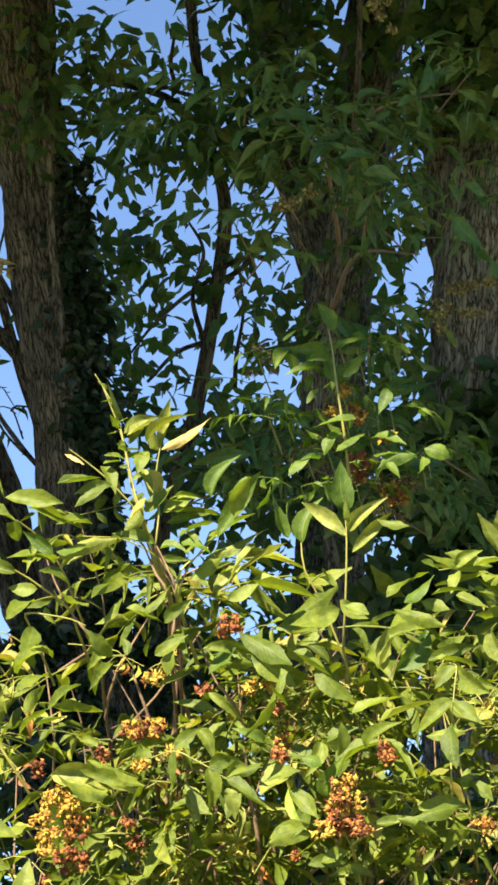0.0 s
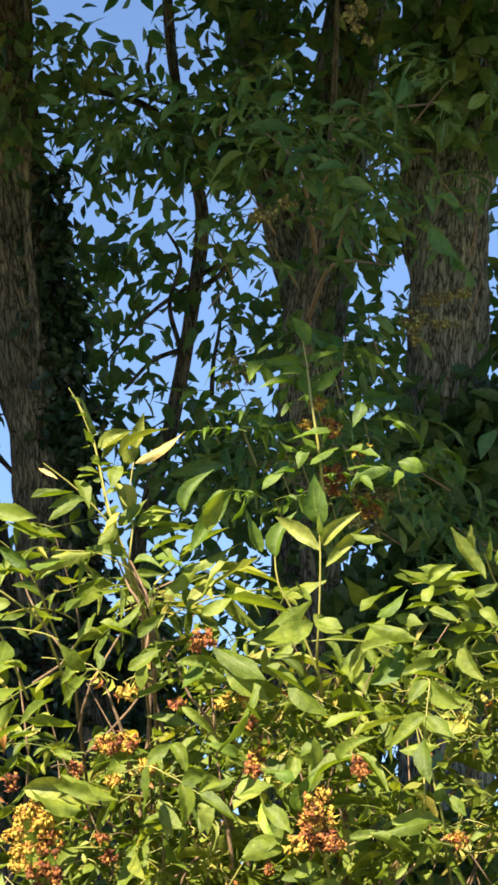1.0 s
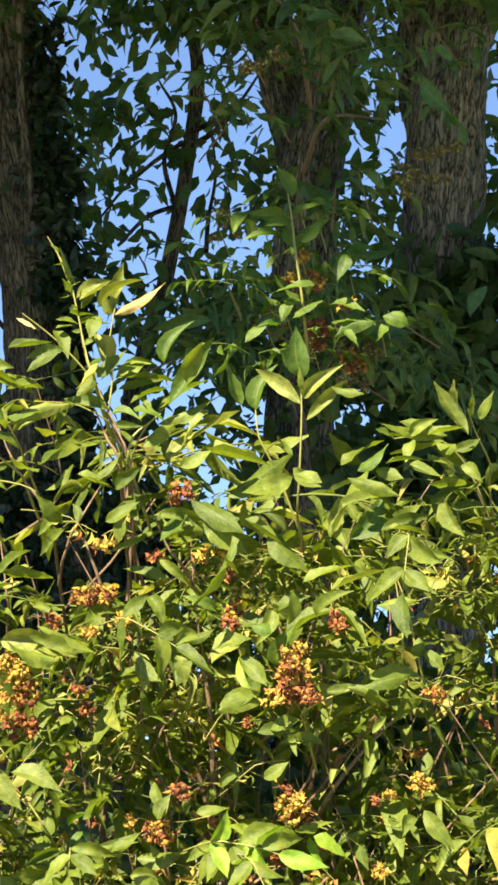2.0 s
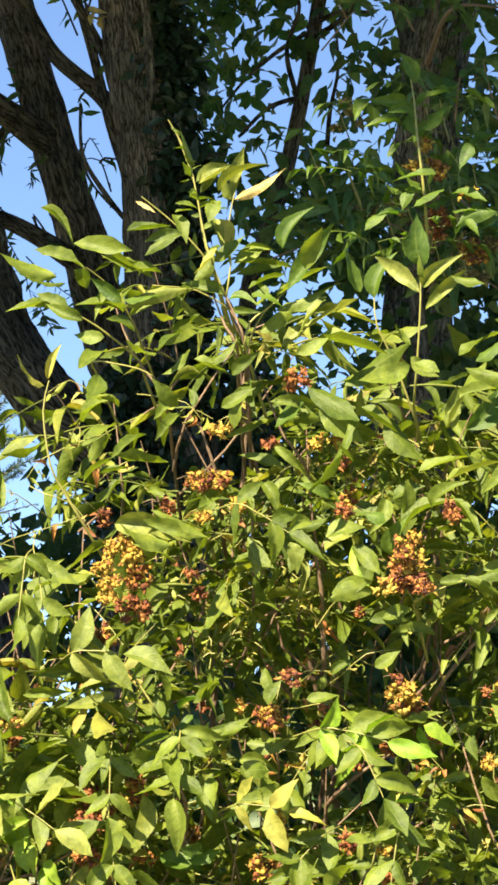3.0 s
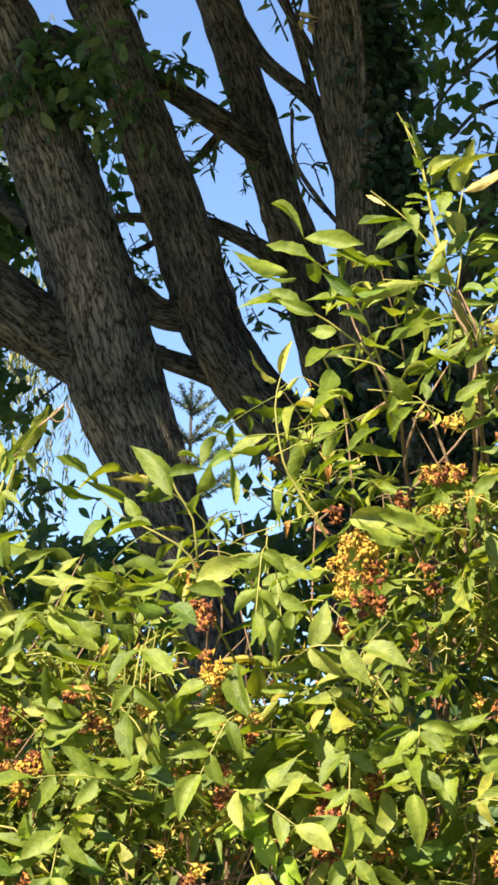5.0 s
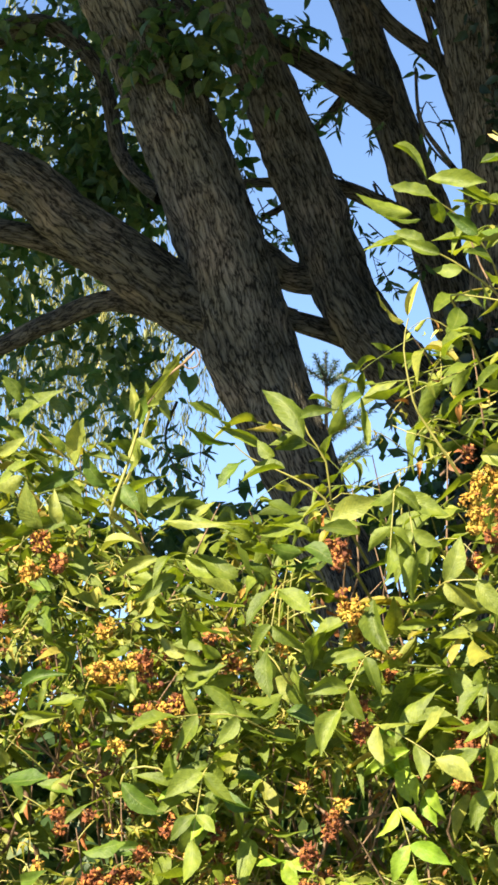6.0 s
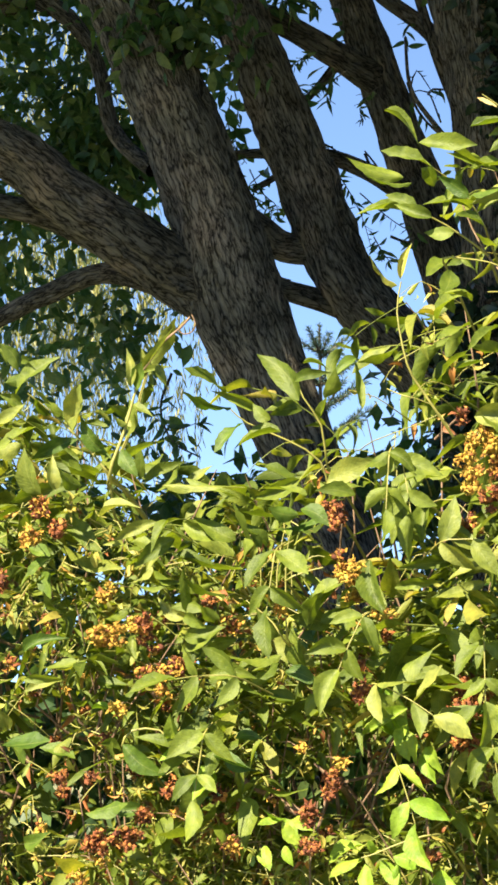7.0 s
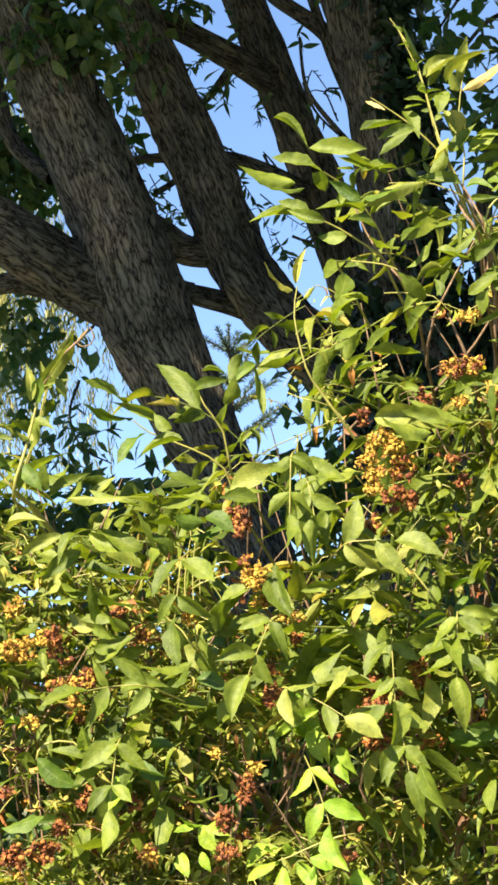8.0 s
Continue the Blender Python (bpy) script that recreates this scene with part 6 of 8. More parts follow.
leaf((-0.701, 4.680, 2.128), (-0.640, 4.646, 2.208), 0.016, "pale")
leaf((-0.727, 4.680, 2.092), (-0.733, 4.669, 2.171), 0.022, "pale")
leaf((-0.714, 4.680, 2.085), (-0.692, 4.660, 2.141), 0.038, "deep")
leaf((-0.747, 4.680, 1.966), (-0.718, 4.652, 1.911), 0.034, "deep")
leaf((-0.846, 4.680, 2.002), (-0.818, 4.633, 2.095), 0.040, "pale")
leaf((-0.784, 4.680, 1.967), (-0.816, 4.634, 2.015), 0.038, "deep")
leaf((-0.721, 4.680, 2.058), (-0.679, 4.648, 2.035), 0.022, "pale")
leaf((-0.734, 4.680, 2.015), (-0.763, 4.669, 2.033), 0.027, "pale")
leaf((-0.740, 4.680, 1.990), (-0.703, 4.639, 2.022), 0.020, "pale")
leaf((-0.867, 4.680, 2.037), (-0.890, 4.653, 2.066), 0.038, "plain")
leaf((-0.957, 4.680, 2.133), (-0.975, 4.647, 2.185), 0.034, "plain")
leaf((-0.951, 4.680, 2.151), (-0.918, 4.642, 2.151), 0.022, "plain")

leaf((0.106, 4.706, 2.711), (0.167, 4.681, 2.752), 0.031, "pale")
leaf((0.152, 4.674, 2.687), (0.202, 4.635, 2.766), 0.030, "pale")
leaf((0.154, 4.661, 2.665), (0.128, 4.631, 2.624), 0.040, "plain")
leaf((0.155, 4.750, 2.647), (0.184, 4.737, 2.576), 0.038, "yellow")
leaf((0.151, 4.715, 2.580), (0.115, 4.686, 2.510), 0.030, "yellow")
leaf((0.082, 4.664, 2.596), (0.009, 4.643, 2.581), 0.024, "plain")
leaf((0.190, 4.730, 2.578), (0.260, 4.702, 2.565), 0.036, "plain")
leaf((0.197, 4.733, 2.553), (0.309, 4.718, 2.564), 0.017, "plain")
leaf((0.294, 4.684, 2.491), (0.391, 4.671, 2.617), 0.038, "deep")
leaf((0.224, 4.711, 2.489), (0.287, 4.664, 2.469), 0.043, "deep")
leaf((0.189, 4.719, 2.455), (0.241, 4.678, 2.448), 0.018, "plain")
leaf((0.100, 4.698, 2.720), (0.087, 4.659, 2.732), 0.011, "plain")
leaf((0.094, 4.670, 2.743), (0.078, 4.649, 2.753), 0.010, "plain")
leaf((0.084, 4.727, 2.780), (0.069, 4.688, 2.789), 0.010, "plain")
leaf((0.072, 4.702, 2.804), (0.060, 4.689, 2.819), 0.009, "plain")
leaf((0.089, 4.687, 2.731), (0.106, 4.668, 2.743), 0.011, "pale")
leaf((0.113, 4.688, 2.671), (0.139, 4.646, 2.673), 0.016, "plain")
leaf((0.109, 4.680, 2.681), (0.082, 4.634, 2.680), 0.013, "plain")
leaf((0.111, 4.748, 2.666), (0.069, 4.736, 2.681), 0.018, "plain")
leaf((-0.203, 4.698, 2.646), (-0.125, 4.672, 2.603), 0.021, "plain")
leaf((-0.134, 4.662, 2.569), (-0.014, 4.639, 2.541), 0.038, "plain")
leaf((-0.168, 4.751, 2.517), (-0.285, 4.738, 2.554), 0.038, "plain")
leaf((-0.150, 4.720, 2.499), (-0.242, 4.707, 2.498), 0.017, "plain")
leaf((-0.106, 4.718, 2.489), (-0.134, 4.672, 2.533), 0.034, "plain")
leaf((-0.035, 4.680, 2.457), (-0.100, 4.671, 2.500), 0.032, "deep")
leaf((-0.030, 4.668, 2.460), (0.033, 4.637, 2.489), 0.040, "deep")
leaf((-0.029, 4.662, 2.598), (0.056, 4.650, 2.617), 0.026, "plain")
leaf((-0.000, 4.710, 2.534), (-0.065, 4.670, 2.548), 0.023, "plain")
leaf((0.043, 4.702, 2.523), (-0.031, 4.680, 2.526), 0.029, "plain")
leaf((0.168, 4.724, 2.487), (0.097, 4.712, 2.526), 0.029, "plain")
leaf((0.150, 4.718, 2.551), (0.202, 4.701, 2.610), 0.036, "plain")
leaf((0.209, 4.721, 2.587), (0.266, 4.673, 2.584), 0.016, "plain")
leaf((0.178, 4.665, 2.466), (0.224, 4.633, 2.473), 0.027, "deep")
leaf((0.217, 4.721, 2.499), (0.280, 4.707, 2.545), 0.032, "plain")
leaf((0.283, 4.687, 2.577), (0.312, 4.644, 2.655), 0.036, "deep")
leaf((0.274, 4.760, 2.464), (0.388, 4.747, 2.551), 0.034, "pale")
leaf((0.360, 4.731, 2.407), (0.498, 4.683, 2.387), 0.049, "plain")
leaf((0.337, 4.684, 2.302), (0.434, 4.649, 2.212), 0.047, "plain")
leaf((0.443, 4.664, 2.259), (0.524, 4.640, 2.214), 0.054, "plain")
leaf((0.266, 4.727, 2.273), (0.371, 4.694, 2.272), 0.025, "plain")
leaf((0.278, 4.737, 2.221), (0.341, 4.724, 2.264), 0.045, "deep")
leaf((-0.074, 4.695, 2.312), (-0.099, 4.650, 2.249), 0.045, "plain")
leaf((0.049, 4.718, 2.320), (0.113, 4.694, 2.355), 0.023, "plain")
leaf((0.089, 4.700, 2.405), (0.035, 4.658, 2.377), 0.029, "plain")
leaf((0.145, 4.717, 2.344), (0.186, 4.707, 2.409), 0.029, "plain")
leaf((0.241, 4.740, 2.416), (0.315, 4.717, 2.447), 0.034, "plain")
leaf((0.316, 4.703, 2.369), (0.378, 4.685, 2.400), 0.034, "plain")
leaf((-0.007, 4.704, 2.402), (-0.061, 4.681, 2.429), 0.034, "plain")
leaf((0.037, 4.669, 2.355), (-0.027, 4.634, 2.358), 0.029, "plain")
leaf((0.187, 4.670, 2.317), (0.227, 4.629, 2.354), 0.029, "plain")
leaf((0.083, 4.663, 2.248), (0.028, 4.621, 2.283), 0.034, "plain")
leaf((0.170, 4.741, 2.261), (0.232, 4.711, 2.302), 0.031, "plain")
leaf((-0.035, 4.731, 2.254), (-0.079, 4.711, 2.293), 0.027, "plain")

leaf((0.413, 4.674, 1.607), (0.376, 4.633, 1.539), 0.049, "plain")
leaf((0.412, 4.662, 1.599), (0.428, 4.631, 1.548), 0.045, "plain")
leaf((0.403, 4.651, 1.622), (0.326, 4.602, 1.605), 0.029, "plain")
leaf((0.433, 4.643, 1.623), (0.502, 4.627, 1.656), 0.043, "plain")
leaf((0.472, 4.641, 1.616), (0.549, 4.620, 1.634), 0.038, "plain")
leaf((0.408, 4.646, 1.371), (0.334, 4.625, 1.416), 0.054, "plain")
leaf((0.415, 4.629, 1.346), (0.274, 4.606, 1.342), 0.047, "plain")
leaf((0.378, 4.645, 1.298), (0.245, 4.612, 1.291), 0.038, "plain")
leaf((0.457, 4.636, 1.373), (0.455, 4.623, 1.456), 0.017, "pale")
leaf((0.593, 4.636, 1.389), (0.551, 4.605, 1.347), 0.054, "plain")
leaf((0.300, 4.651, 1.503), (0.216, 4.612, 1.470), 0.027, "yellow")
leaf((0.306, 4.684, 1.494), (0.354, 4.658, 1.456), 0.038, "plain")
leaf((0.228, 4.628, 1.540), (0.281, 4.589, 1.539), 0.049, "plain")
leaf((0.164, 4.680, 1.506), (0.178, 4.655, 1.444), 0.038, "plain")
leaf((0.129, 4.673, 1.366), (0.192, 4.651, 1.377), 0.045, "deep")
leaf((0.280, 4.693, 1.607), (0.237, 4.650, 1.633), 0.043, "pale")
leaf((0.526, 4.683, 1.485), (0.588, 4.635, 1.504), 0.034, "deep")
leaf((0.430, 4.639, 1.983), (0.480, 4.607, 1.918), 0.038, "plain")
leaf((0.478, 4.679, 1.900), (0.396, 4.636, 1.887), 0.043, "plain")
leaf((0.222, 4.651, 1.985), (0.258, 4.636, 1.930), 0.040, "pale")
leaf((0.309, 4.670, 1.989), (0.327, 4.656, 1.933), 0.043, "pale")
leaf((0.381, 4.676, 2.000), (0.444, 4.666, 2.041), 0.043, "plain")
leaf((0.529, 4.656, 2.050), (0.542, 4.627, 2.111), 0.047, "plain")
leaf((0.455, 4.630, 2.046), (0.493, 4.600, 2.019), 0.038, "deep")
leaf((0.159, 4.660, 1.674), (0.167, 4.635, 1.716), 0.043, "plain")
leaf((0.590, 4.692, 1.659), (0.527, 4.647, 1.641), 0.027, "plain")
leaf((0.170, 4.691, 1.584), (0.110, 4.671, 1.606), 0.038, "plain")
leaf((0.183, 4.622, 1.616), (0.228, 4.597, 1.633), 0.034, "plain")
leaf((0.122, 4.629, 1.568), (0.160, 4.591, 1.585), 0.034, "deep")
leaf((0.346, 4.641, 1.683), (0.407, 4.626, 1.696), 0.029, "plain")
leaf((0.478, 4.643, 1.749), (0.521, 4.617, 1.781), 0.034, "plain")
leaf((0.495, 4.679, 1.845), (0.555, 4.650, 1.857), 0.034, "plain")

# leaves in a sunny spot on the old willow's branch, sunlight painted as tan
leaf((-0.302, 10.200, 4.731), (-0.216, 10.170, 4.714), 0.043, "tan", clump)
leaf((-0.291, 10.200, 4.701), (-0.220, 10.170, 4.673), 0.038, "tan", clump)
leaf((-0.272, 10.200, 4.722), (-0.299, 10.170, 4.661), 0.034, "tan", clump)
leaf((-0.251, 10.200, 4.692), (-0.229, 10.170, 4.642), 0.034, "tan", clump)

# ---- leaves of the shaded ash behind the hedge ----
# tones deep and dull put this ash's shade into its leaf colour
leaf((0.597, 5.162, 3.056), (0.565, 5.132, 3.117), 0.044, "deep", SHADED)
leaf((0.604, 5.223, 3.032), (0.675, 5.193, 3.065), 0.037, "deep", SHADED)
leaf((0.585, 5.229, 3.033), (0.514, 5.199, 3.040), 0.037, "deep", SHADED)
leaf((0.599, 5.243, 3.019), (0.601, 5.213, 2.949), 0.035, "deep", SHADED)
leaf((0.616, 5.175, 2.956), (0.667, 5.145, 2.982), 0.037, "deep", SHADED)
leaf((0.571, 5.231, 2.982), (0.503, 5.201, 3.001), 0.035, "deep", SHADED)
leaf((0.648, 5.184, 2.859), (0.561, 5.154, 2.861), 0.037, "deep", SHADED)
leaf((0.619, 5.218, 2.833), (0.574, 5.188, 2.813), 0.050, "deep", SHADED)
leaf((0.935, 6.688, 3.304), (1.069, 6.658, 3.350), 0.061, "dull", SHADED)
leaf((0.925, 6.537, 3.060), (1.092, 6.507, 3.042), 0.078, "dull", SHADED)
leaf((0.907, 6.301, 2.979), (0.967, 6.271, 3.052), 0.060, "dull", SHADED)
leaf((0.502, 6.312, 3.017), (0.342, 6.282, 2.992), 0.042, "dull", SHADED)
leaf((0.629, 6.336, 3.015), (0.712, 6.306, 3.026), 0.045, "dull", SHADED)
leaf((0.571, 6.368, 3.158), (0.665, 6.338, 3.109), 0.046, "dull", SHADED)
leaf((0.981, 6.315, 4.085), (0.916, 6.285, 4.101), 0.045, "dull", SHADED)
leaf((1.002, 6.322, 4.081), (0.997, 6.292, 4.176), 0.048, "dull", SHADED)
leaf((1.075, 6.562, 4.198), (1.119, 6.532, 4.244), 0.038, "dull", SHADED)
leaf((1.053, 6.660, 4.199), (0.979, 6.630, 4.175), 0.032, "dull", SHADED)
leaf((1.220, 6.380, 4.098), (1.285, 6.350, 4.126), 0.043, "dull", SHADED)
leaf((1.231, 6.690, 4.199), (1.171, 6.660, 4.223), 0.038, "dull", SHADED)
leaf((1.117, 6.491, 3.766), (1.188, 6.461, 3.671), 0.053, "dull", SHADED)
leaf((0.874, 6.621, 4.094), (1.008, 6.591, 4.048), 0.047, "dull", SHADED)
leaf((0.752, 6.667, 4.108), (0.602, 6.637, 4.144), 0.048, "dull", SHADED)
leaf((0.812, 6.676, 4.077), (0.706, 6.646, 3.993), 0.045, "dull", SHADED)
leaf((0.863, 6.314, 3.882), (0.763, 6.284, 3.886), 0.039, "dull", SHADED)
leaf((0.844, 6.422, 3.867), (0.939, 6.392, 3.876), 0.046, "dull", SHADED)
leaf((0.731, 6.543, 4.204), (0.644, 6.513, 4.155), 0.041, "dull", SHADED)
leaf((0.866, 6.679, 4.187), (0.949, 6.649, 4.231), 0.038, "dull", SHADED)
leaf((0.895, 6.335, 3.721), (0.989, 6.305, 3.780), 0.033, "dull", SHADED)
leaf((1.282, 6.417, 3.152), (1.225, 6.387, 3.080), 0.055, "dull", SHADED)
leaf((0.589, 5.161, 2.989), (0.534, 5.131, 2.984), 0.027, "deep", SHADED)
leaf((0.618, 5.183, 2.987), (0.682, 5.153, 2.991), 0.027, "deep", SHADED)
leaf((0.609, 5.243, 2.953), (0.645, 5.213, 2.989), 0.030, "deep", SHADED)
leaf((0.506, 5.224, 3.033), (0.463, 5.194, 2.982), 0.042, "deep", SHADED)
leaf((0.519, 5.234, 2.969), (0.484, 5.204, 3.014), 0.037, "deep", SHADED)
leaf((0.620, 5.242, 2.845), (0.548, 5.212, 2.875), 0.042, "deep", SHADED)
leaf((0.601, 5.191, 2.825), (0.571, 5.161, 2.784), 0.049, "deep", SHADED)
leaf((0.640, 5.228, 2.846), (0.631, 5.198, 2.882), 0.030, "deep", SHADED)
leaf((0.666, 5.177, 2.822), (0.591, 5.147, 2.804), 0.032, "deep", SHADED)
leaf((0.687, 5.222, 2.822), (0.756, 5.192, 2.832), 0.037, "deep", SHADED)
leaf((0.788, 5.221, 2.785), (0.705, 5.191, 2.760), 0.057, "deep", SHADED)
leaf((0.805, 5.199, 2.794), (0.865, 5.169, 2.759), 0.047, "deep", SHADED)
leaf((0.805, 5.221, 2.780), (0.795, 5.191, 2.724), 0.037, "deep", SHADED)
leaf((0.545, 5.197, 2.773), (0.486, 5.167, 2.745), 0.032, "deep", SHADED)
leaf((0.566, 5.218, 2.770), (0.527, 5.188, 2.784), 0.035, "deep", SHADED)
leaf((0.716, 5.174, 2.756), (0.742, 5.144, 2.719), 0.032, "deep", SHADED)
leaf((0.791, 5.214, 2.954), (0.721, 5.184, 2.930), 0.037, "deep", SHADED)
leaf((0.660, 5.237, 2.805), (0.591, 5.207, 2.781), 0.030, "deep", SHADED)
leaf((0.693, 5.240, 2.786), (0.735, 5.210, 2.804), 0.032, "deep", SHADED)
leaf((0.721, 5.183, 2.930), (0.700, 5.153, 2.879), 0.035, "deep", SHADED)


limb("twig", [(0.647, 5.300, 2.705, 0.004), (0.626, 5.220, 2.821, 0.0032), (0.606, 5.200, 2.948, 0.0026), (0.598, 5.200, 3.028, 0.002), (0.583, 5.200, 3.115, 0.001)], GREEN_TWIG, SHADED, 0.03, 6)


def leaning_spray():
    """Layered feathered leaves of the ash bough that leans out over the hedge."""
    rng = random.Random(52)
    for p in [(0.614, 5.300, 3.132), (0.679, 5.300, 3.062), (0.552, 5.300, 3.043), (0.625, 5.300, 3.003), (0.705, 5.300, 3.010), (0.763, 5.300, 2.957), (0.453, 5.300, 3.021), (0.400, 5.300, 3.000), (0.622, 5.300, 2.847), (0.562, 5.300, 2.820), (0.688, 5.300, 2.861), (0.541, 5.300, 2.740), (0.753, 5.300, 2.788), (0.832, 5.300, 2.802), (0.465, 5.300, 2.893), (0.657, 5.300, 2.935), (0.518, 5.300, 2.941), (0.807, 5.300, 2.849), (0.713, 5.300, 2.768), (0.607, 5.300, 2.767)]:
        for side in (1, -1):
            at = Vector(p) + Vector((rng.gauss(0, 0.02), rng.uniform(-0.05, 0.25), rng.gauss(0, 0.015)))
            # half shade on this spray is put into its darker leaf green
            child("leaf", DEEP_SHADED_MESHES[rng.randrange(16)], DEEP_SHADED, SHADED, m=turn(*at, side * rng.uniform(1.1, 2.2), rng.gauss(0.1, 0.25), rng.gauss(0, 0.3), rng.uniform(0.042, 0.06)))
        limb("twig", [(*(at + Vector((0.06, 0.3, -0.02))), 0.002), (*(at + Vector((0.02, 0.1, -0.01))), 0.0016), (*at, 0.0012)], GREEN_TWIG, SHADED, 0.05, 5)


leaning_spray()


def shaded_boughs():
    rng = random.Random(33)
    got, wood = [], []
    for c, w, h, n in [((0.776, 6.800, 4.157), 0.24, 0.16, 46), ((0.979, 6.900, 4.031), 0.14, 0.14, 20), ((1.147, 6.800, 4.294), 0.2, 0.08, 12), ((0.706, 7.000, 3.930), 0.2, 0.12, 16),
                       ((0.804, 6.700, 3.400), 0.16, 0.16, 14), ((0.733, 6.700, 3.143), 0.22, 0.1, 26), ((0.999, 6.700, 3.078), 0.16, 0.1, 18), ((1.359, 7.200, 3.076), 0.12, 0.16, 16),
                       ((0.376, 7.400, 4.404), 0.24, 0.1, 16), ((1.355, 7.200, 4.140), 0.12, 0.3, 8), ((0.508, 6.800, 3.061), 0.16, 0.1, 12)]:
        for _ in range(n):
            p = Vector((c[0] + w * rng.uniform(-1, 1), c[1] + rng.uniform(-0.2, 0.3), c[2] + h * rng.uniform(-1, 1)))
            got.append((turn(*p, rng.uniform(0, 6.28), rng.gauss(0.05, 0.25), rng.gauss(0, 0.3), rng.uniform(0.065, 0.095)), rng.randrange(16)))
            if rng.random() < 0.14:
                wood.append(tube([(*(p + Vector((rng.gauss(0, 0.1), 0.15, rng.gauss(-0.08, 0.05)))), 0.003), (*(p + Vector((0, 0.06, 0.015))), 0.0024), (*p, 0.0015)], 0.1, 5))
    for m, q in got:
        child("leaf", SHADE_ASH_MESHES[q], SHADE_ASH, SHADED, m=m)
    child("twig", mesh_of("twig", *joined(wood)), TWIG, SHADED, kind="stuff")
    limb("trunk", [(1.45, 9.4, -0.1, 0.04), (1.087, 9.400, 3.264, 0.032), (1.063, 9.200, 3.923, 0.026), (1.094, 9.000, 4.457, 0.018), (1.146, 8.800, 4.981, 0.012), (1.155, 8.600, 5.614, 0.006)], BARK_DARK_SHADED, SHADED, 0.05, 12, 0.0012)
    limb("branch", [(1.066, 9.200, 3.690, 0.014), (1.065, 8.200, 3.493, 0.009), (1.010, 7.000, 3.158, 0.003)], TWIG, SHADED, 0.05, 6)
    limb("branch", [(1.074, 9.100, 4.226, 0.012), (1.030, 8.000, 4.108, 0.008), (1.079, 6.900, 3.778, 0.002)], TWIG, SHADED, 0.05, 6)
    limb("branch", [(1.144, 8.800, 4.863, 0.01), (1.164, 8.000, 4.684, 0.007), (1.271, 6.900, 4.316, 0.002)], TWIG, SHADED, 0.05, 6)
    limb("branch", [(1.094, 9.000, 4.457, 0.01), (0.914, 8.000, 4.464, 0.007), (0.620, 6.800, 4.208, 0.002)], TWIG, SHADED, 0.05, 6)


shaded_boughs()


def compound_leaf(at, angle, long, size, tone):
    """A feathered leaf: a stalk that leaves the hedge at an angle, with leaflets in pairs and one at its end."""
    rng = BLADE_RNG
    way = Vector((math.cos(math.radians(angle)), -0.25, math.sin(math.radians(angle)))).normalized()
    across = Vector((-way.z, 0, way.x)).normalized()
    base, owner = Vector(at), shrub_at(at[0])
    spine = [base + way * long * q + Vector((0, 0, -0.18 * long * q * q)) for q in (-0.5, 0, 0.33, 0.66, 1.0)]
    spine[0] += Vector((0, 0.12, -0.02))
    limb("twig", [(*p, 0.0017 - 0.0002 * i) for i, p in enumerate(spine)], GREEN_TWIG, owner, 0.03, 5)
    for p in (spine[1], spine[3]):
        for side in (-1, 1):
            d = way * rng.uniform(0.3, 0.75) + across * side + Vector((0, rng.uniform(-0.5, 0.1), -rng.uniform(0.1, 0.55)))
            q = size * rng.uniform(0.85, 1.3)
            leaf(tuple(p), tuple(p + d.normalized() * q), q * rng.uniform(0.4, 0.52), tone, owner)
    leaf(tuple(spine[4]), tuple(spine[4] + (way + Vector((0, -0.2, -0.25))).normalized() * size * 1.3), size * 0.56, tone, owner)


for at, angle, long, size, tone in [
    ((0.102, 4.580, 1.604), -95, 0.10, 0.075, "plain"),
    ((0.370, 4.580, 1.628), 0, 0.13, 0.075, "bright"),
    ((0.445, 4.560, 1.593), -60, 0.09, 0.070, "plain"),
    ((0.324, 4.580, 1.297), 20, 0.12, 0.085, "plain"),
    ((0.475, 4.600, 1.369), 80, 0.09, 0.070, "plain"),
    ((-0.238, 4.580, 1.488), -20, 0.12, 0.080, "pale"),
    ((-0.180, 4.600, 1.932), -80, 0.10, 0.075, "plain"),
    ((0.213, 4.580, 1.480), 5, 0.10, 0.070, "yellow"),
    ((-0.201, 4.580, 1.330), -70, 0.10, 0.075, "bright"),
    ((0.525, 4.580, 1.456), -100, 0.10, 0.075, "plain"),
    ((0.387, 4.600, 1.430), -140, 0.10, 0.075, "plain"),
    ((-0.572, 4.560, 1.397), -100, 0.11, 0.070, "plain"),
    ((-0.202, 4.580, 1.939), -95, 0.10, 0.070, "plain"),
    ((-0.107, 4.580, 1.760), 10, 0.10, 0.075, "pale"),
    ((-0.508, 4.580, 1.505), 170, 0.12, 0.075, "plain"),
    ((-0.028, 4.580, 1.567), -90, 0.10, 0.070, "plain"),
    ((-0.429, 4.580, 1.750), -100, 0.10, 0.075, "plain"),
    ((0.200, 4.580, 2.054), -20, 0.11, 0.075, "plain"),
    ((0.759, 4.580, 2.219), -100, 0.10, 0.070, "plain"),
    ((-0.028, 4.580, 1.441), -80, 0.11, 0.075, "plain"),
    ((-0.260, 4.580, 1.619), -120, 0.10, 0.075, "plain")]:
    compound_leaf(at, angle, long, size, tone)


# ---- seed clusters: crumpled dry lumps on short stalks ----
FLAKES = [leaflet(3, w, f, b, t, q, 0.12, False) for w, f, b, t, q in ((0.36, 0.8, 0.5, 1.5, 0.1), (0.3, -0.7, -0.4, -1.4, -0.1), (0.42, 1.2, 0.8, 0.6, 0.2), (0.25, 0.4, 1.0, 2.0, 0.0))]
SEED_RNG = random.Random(77)


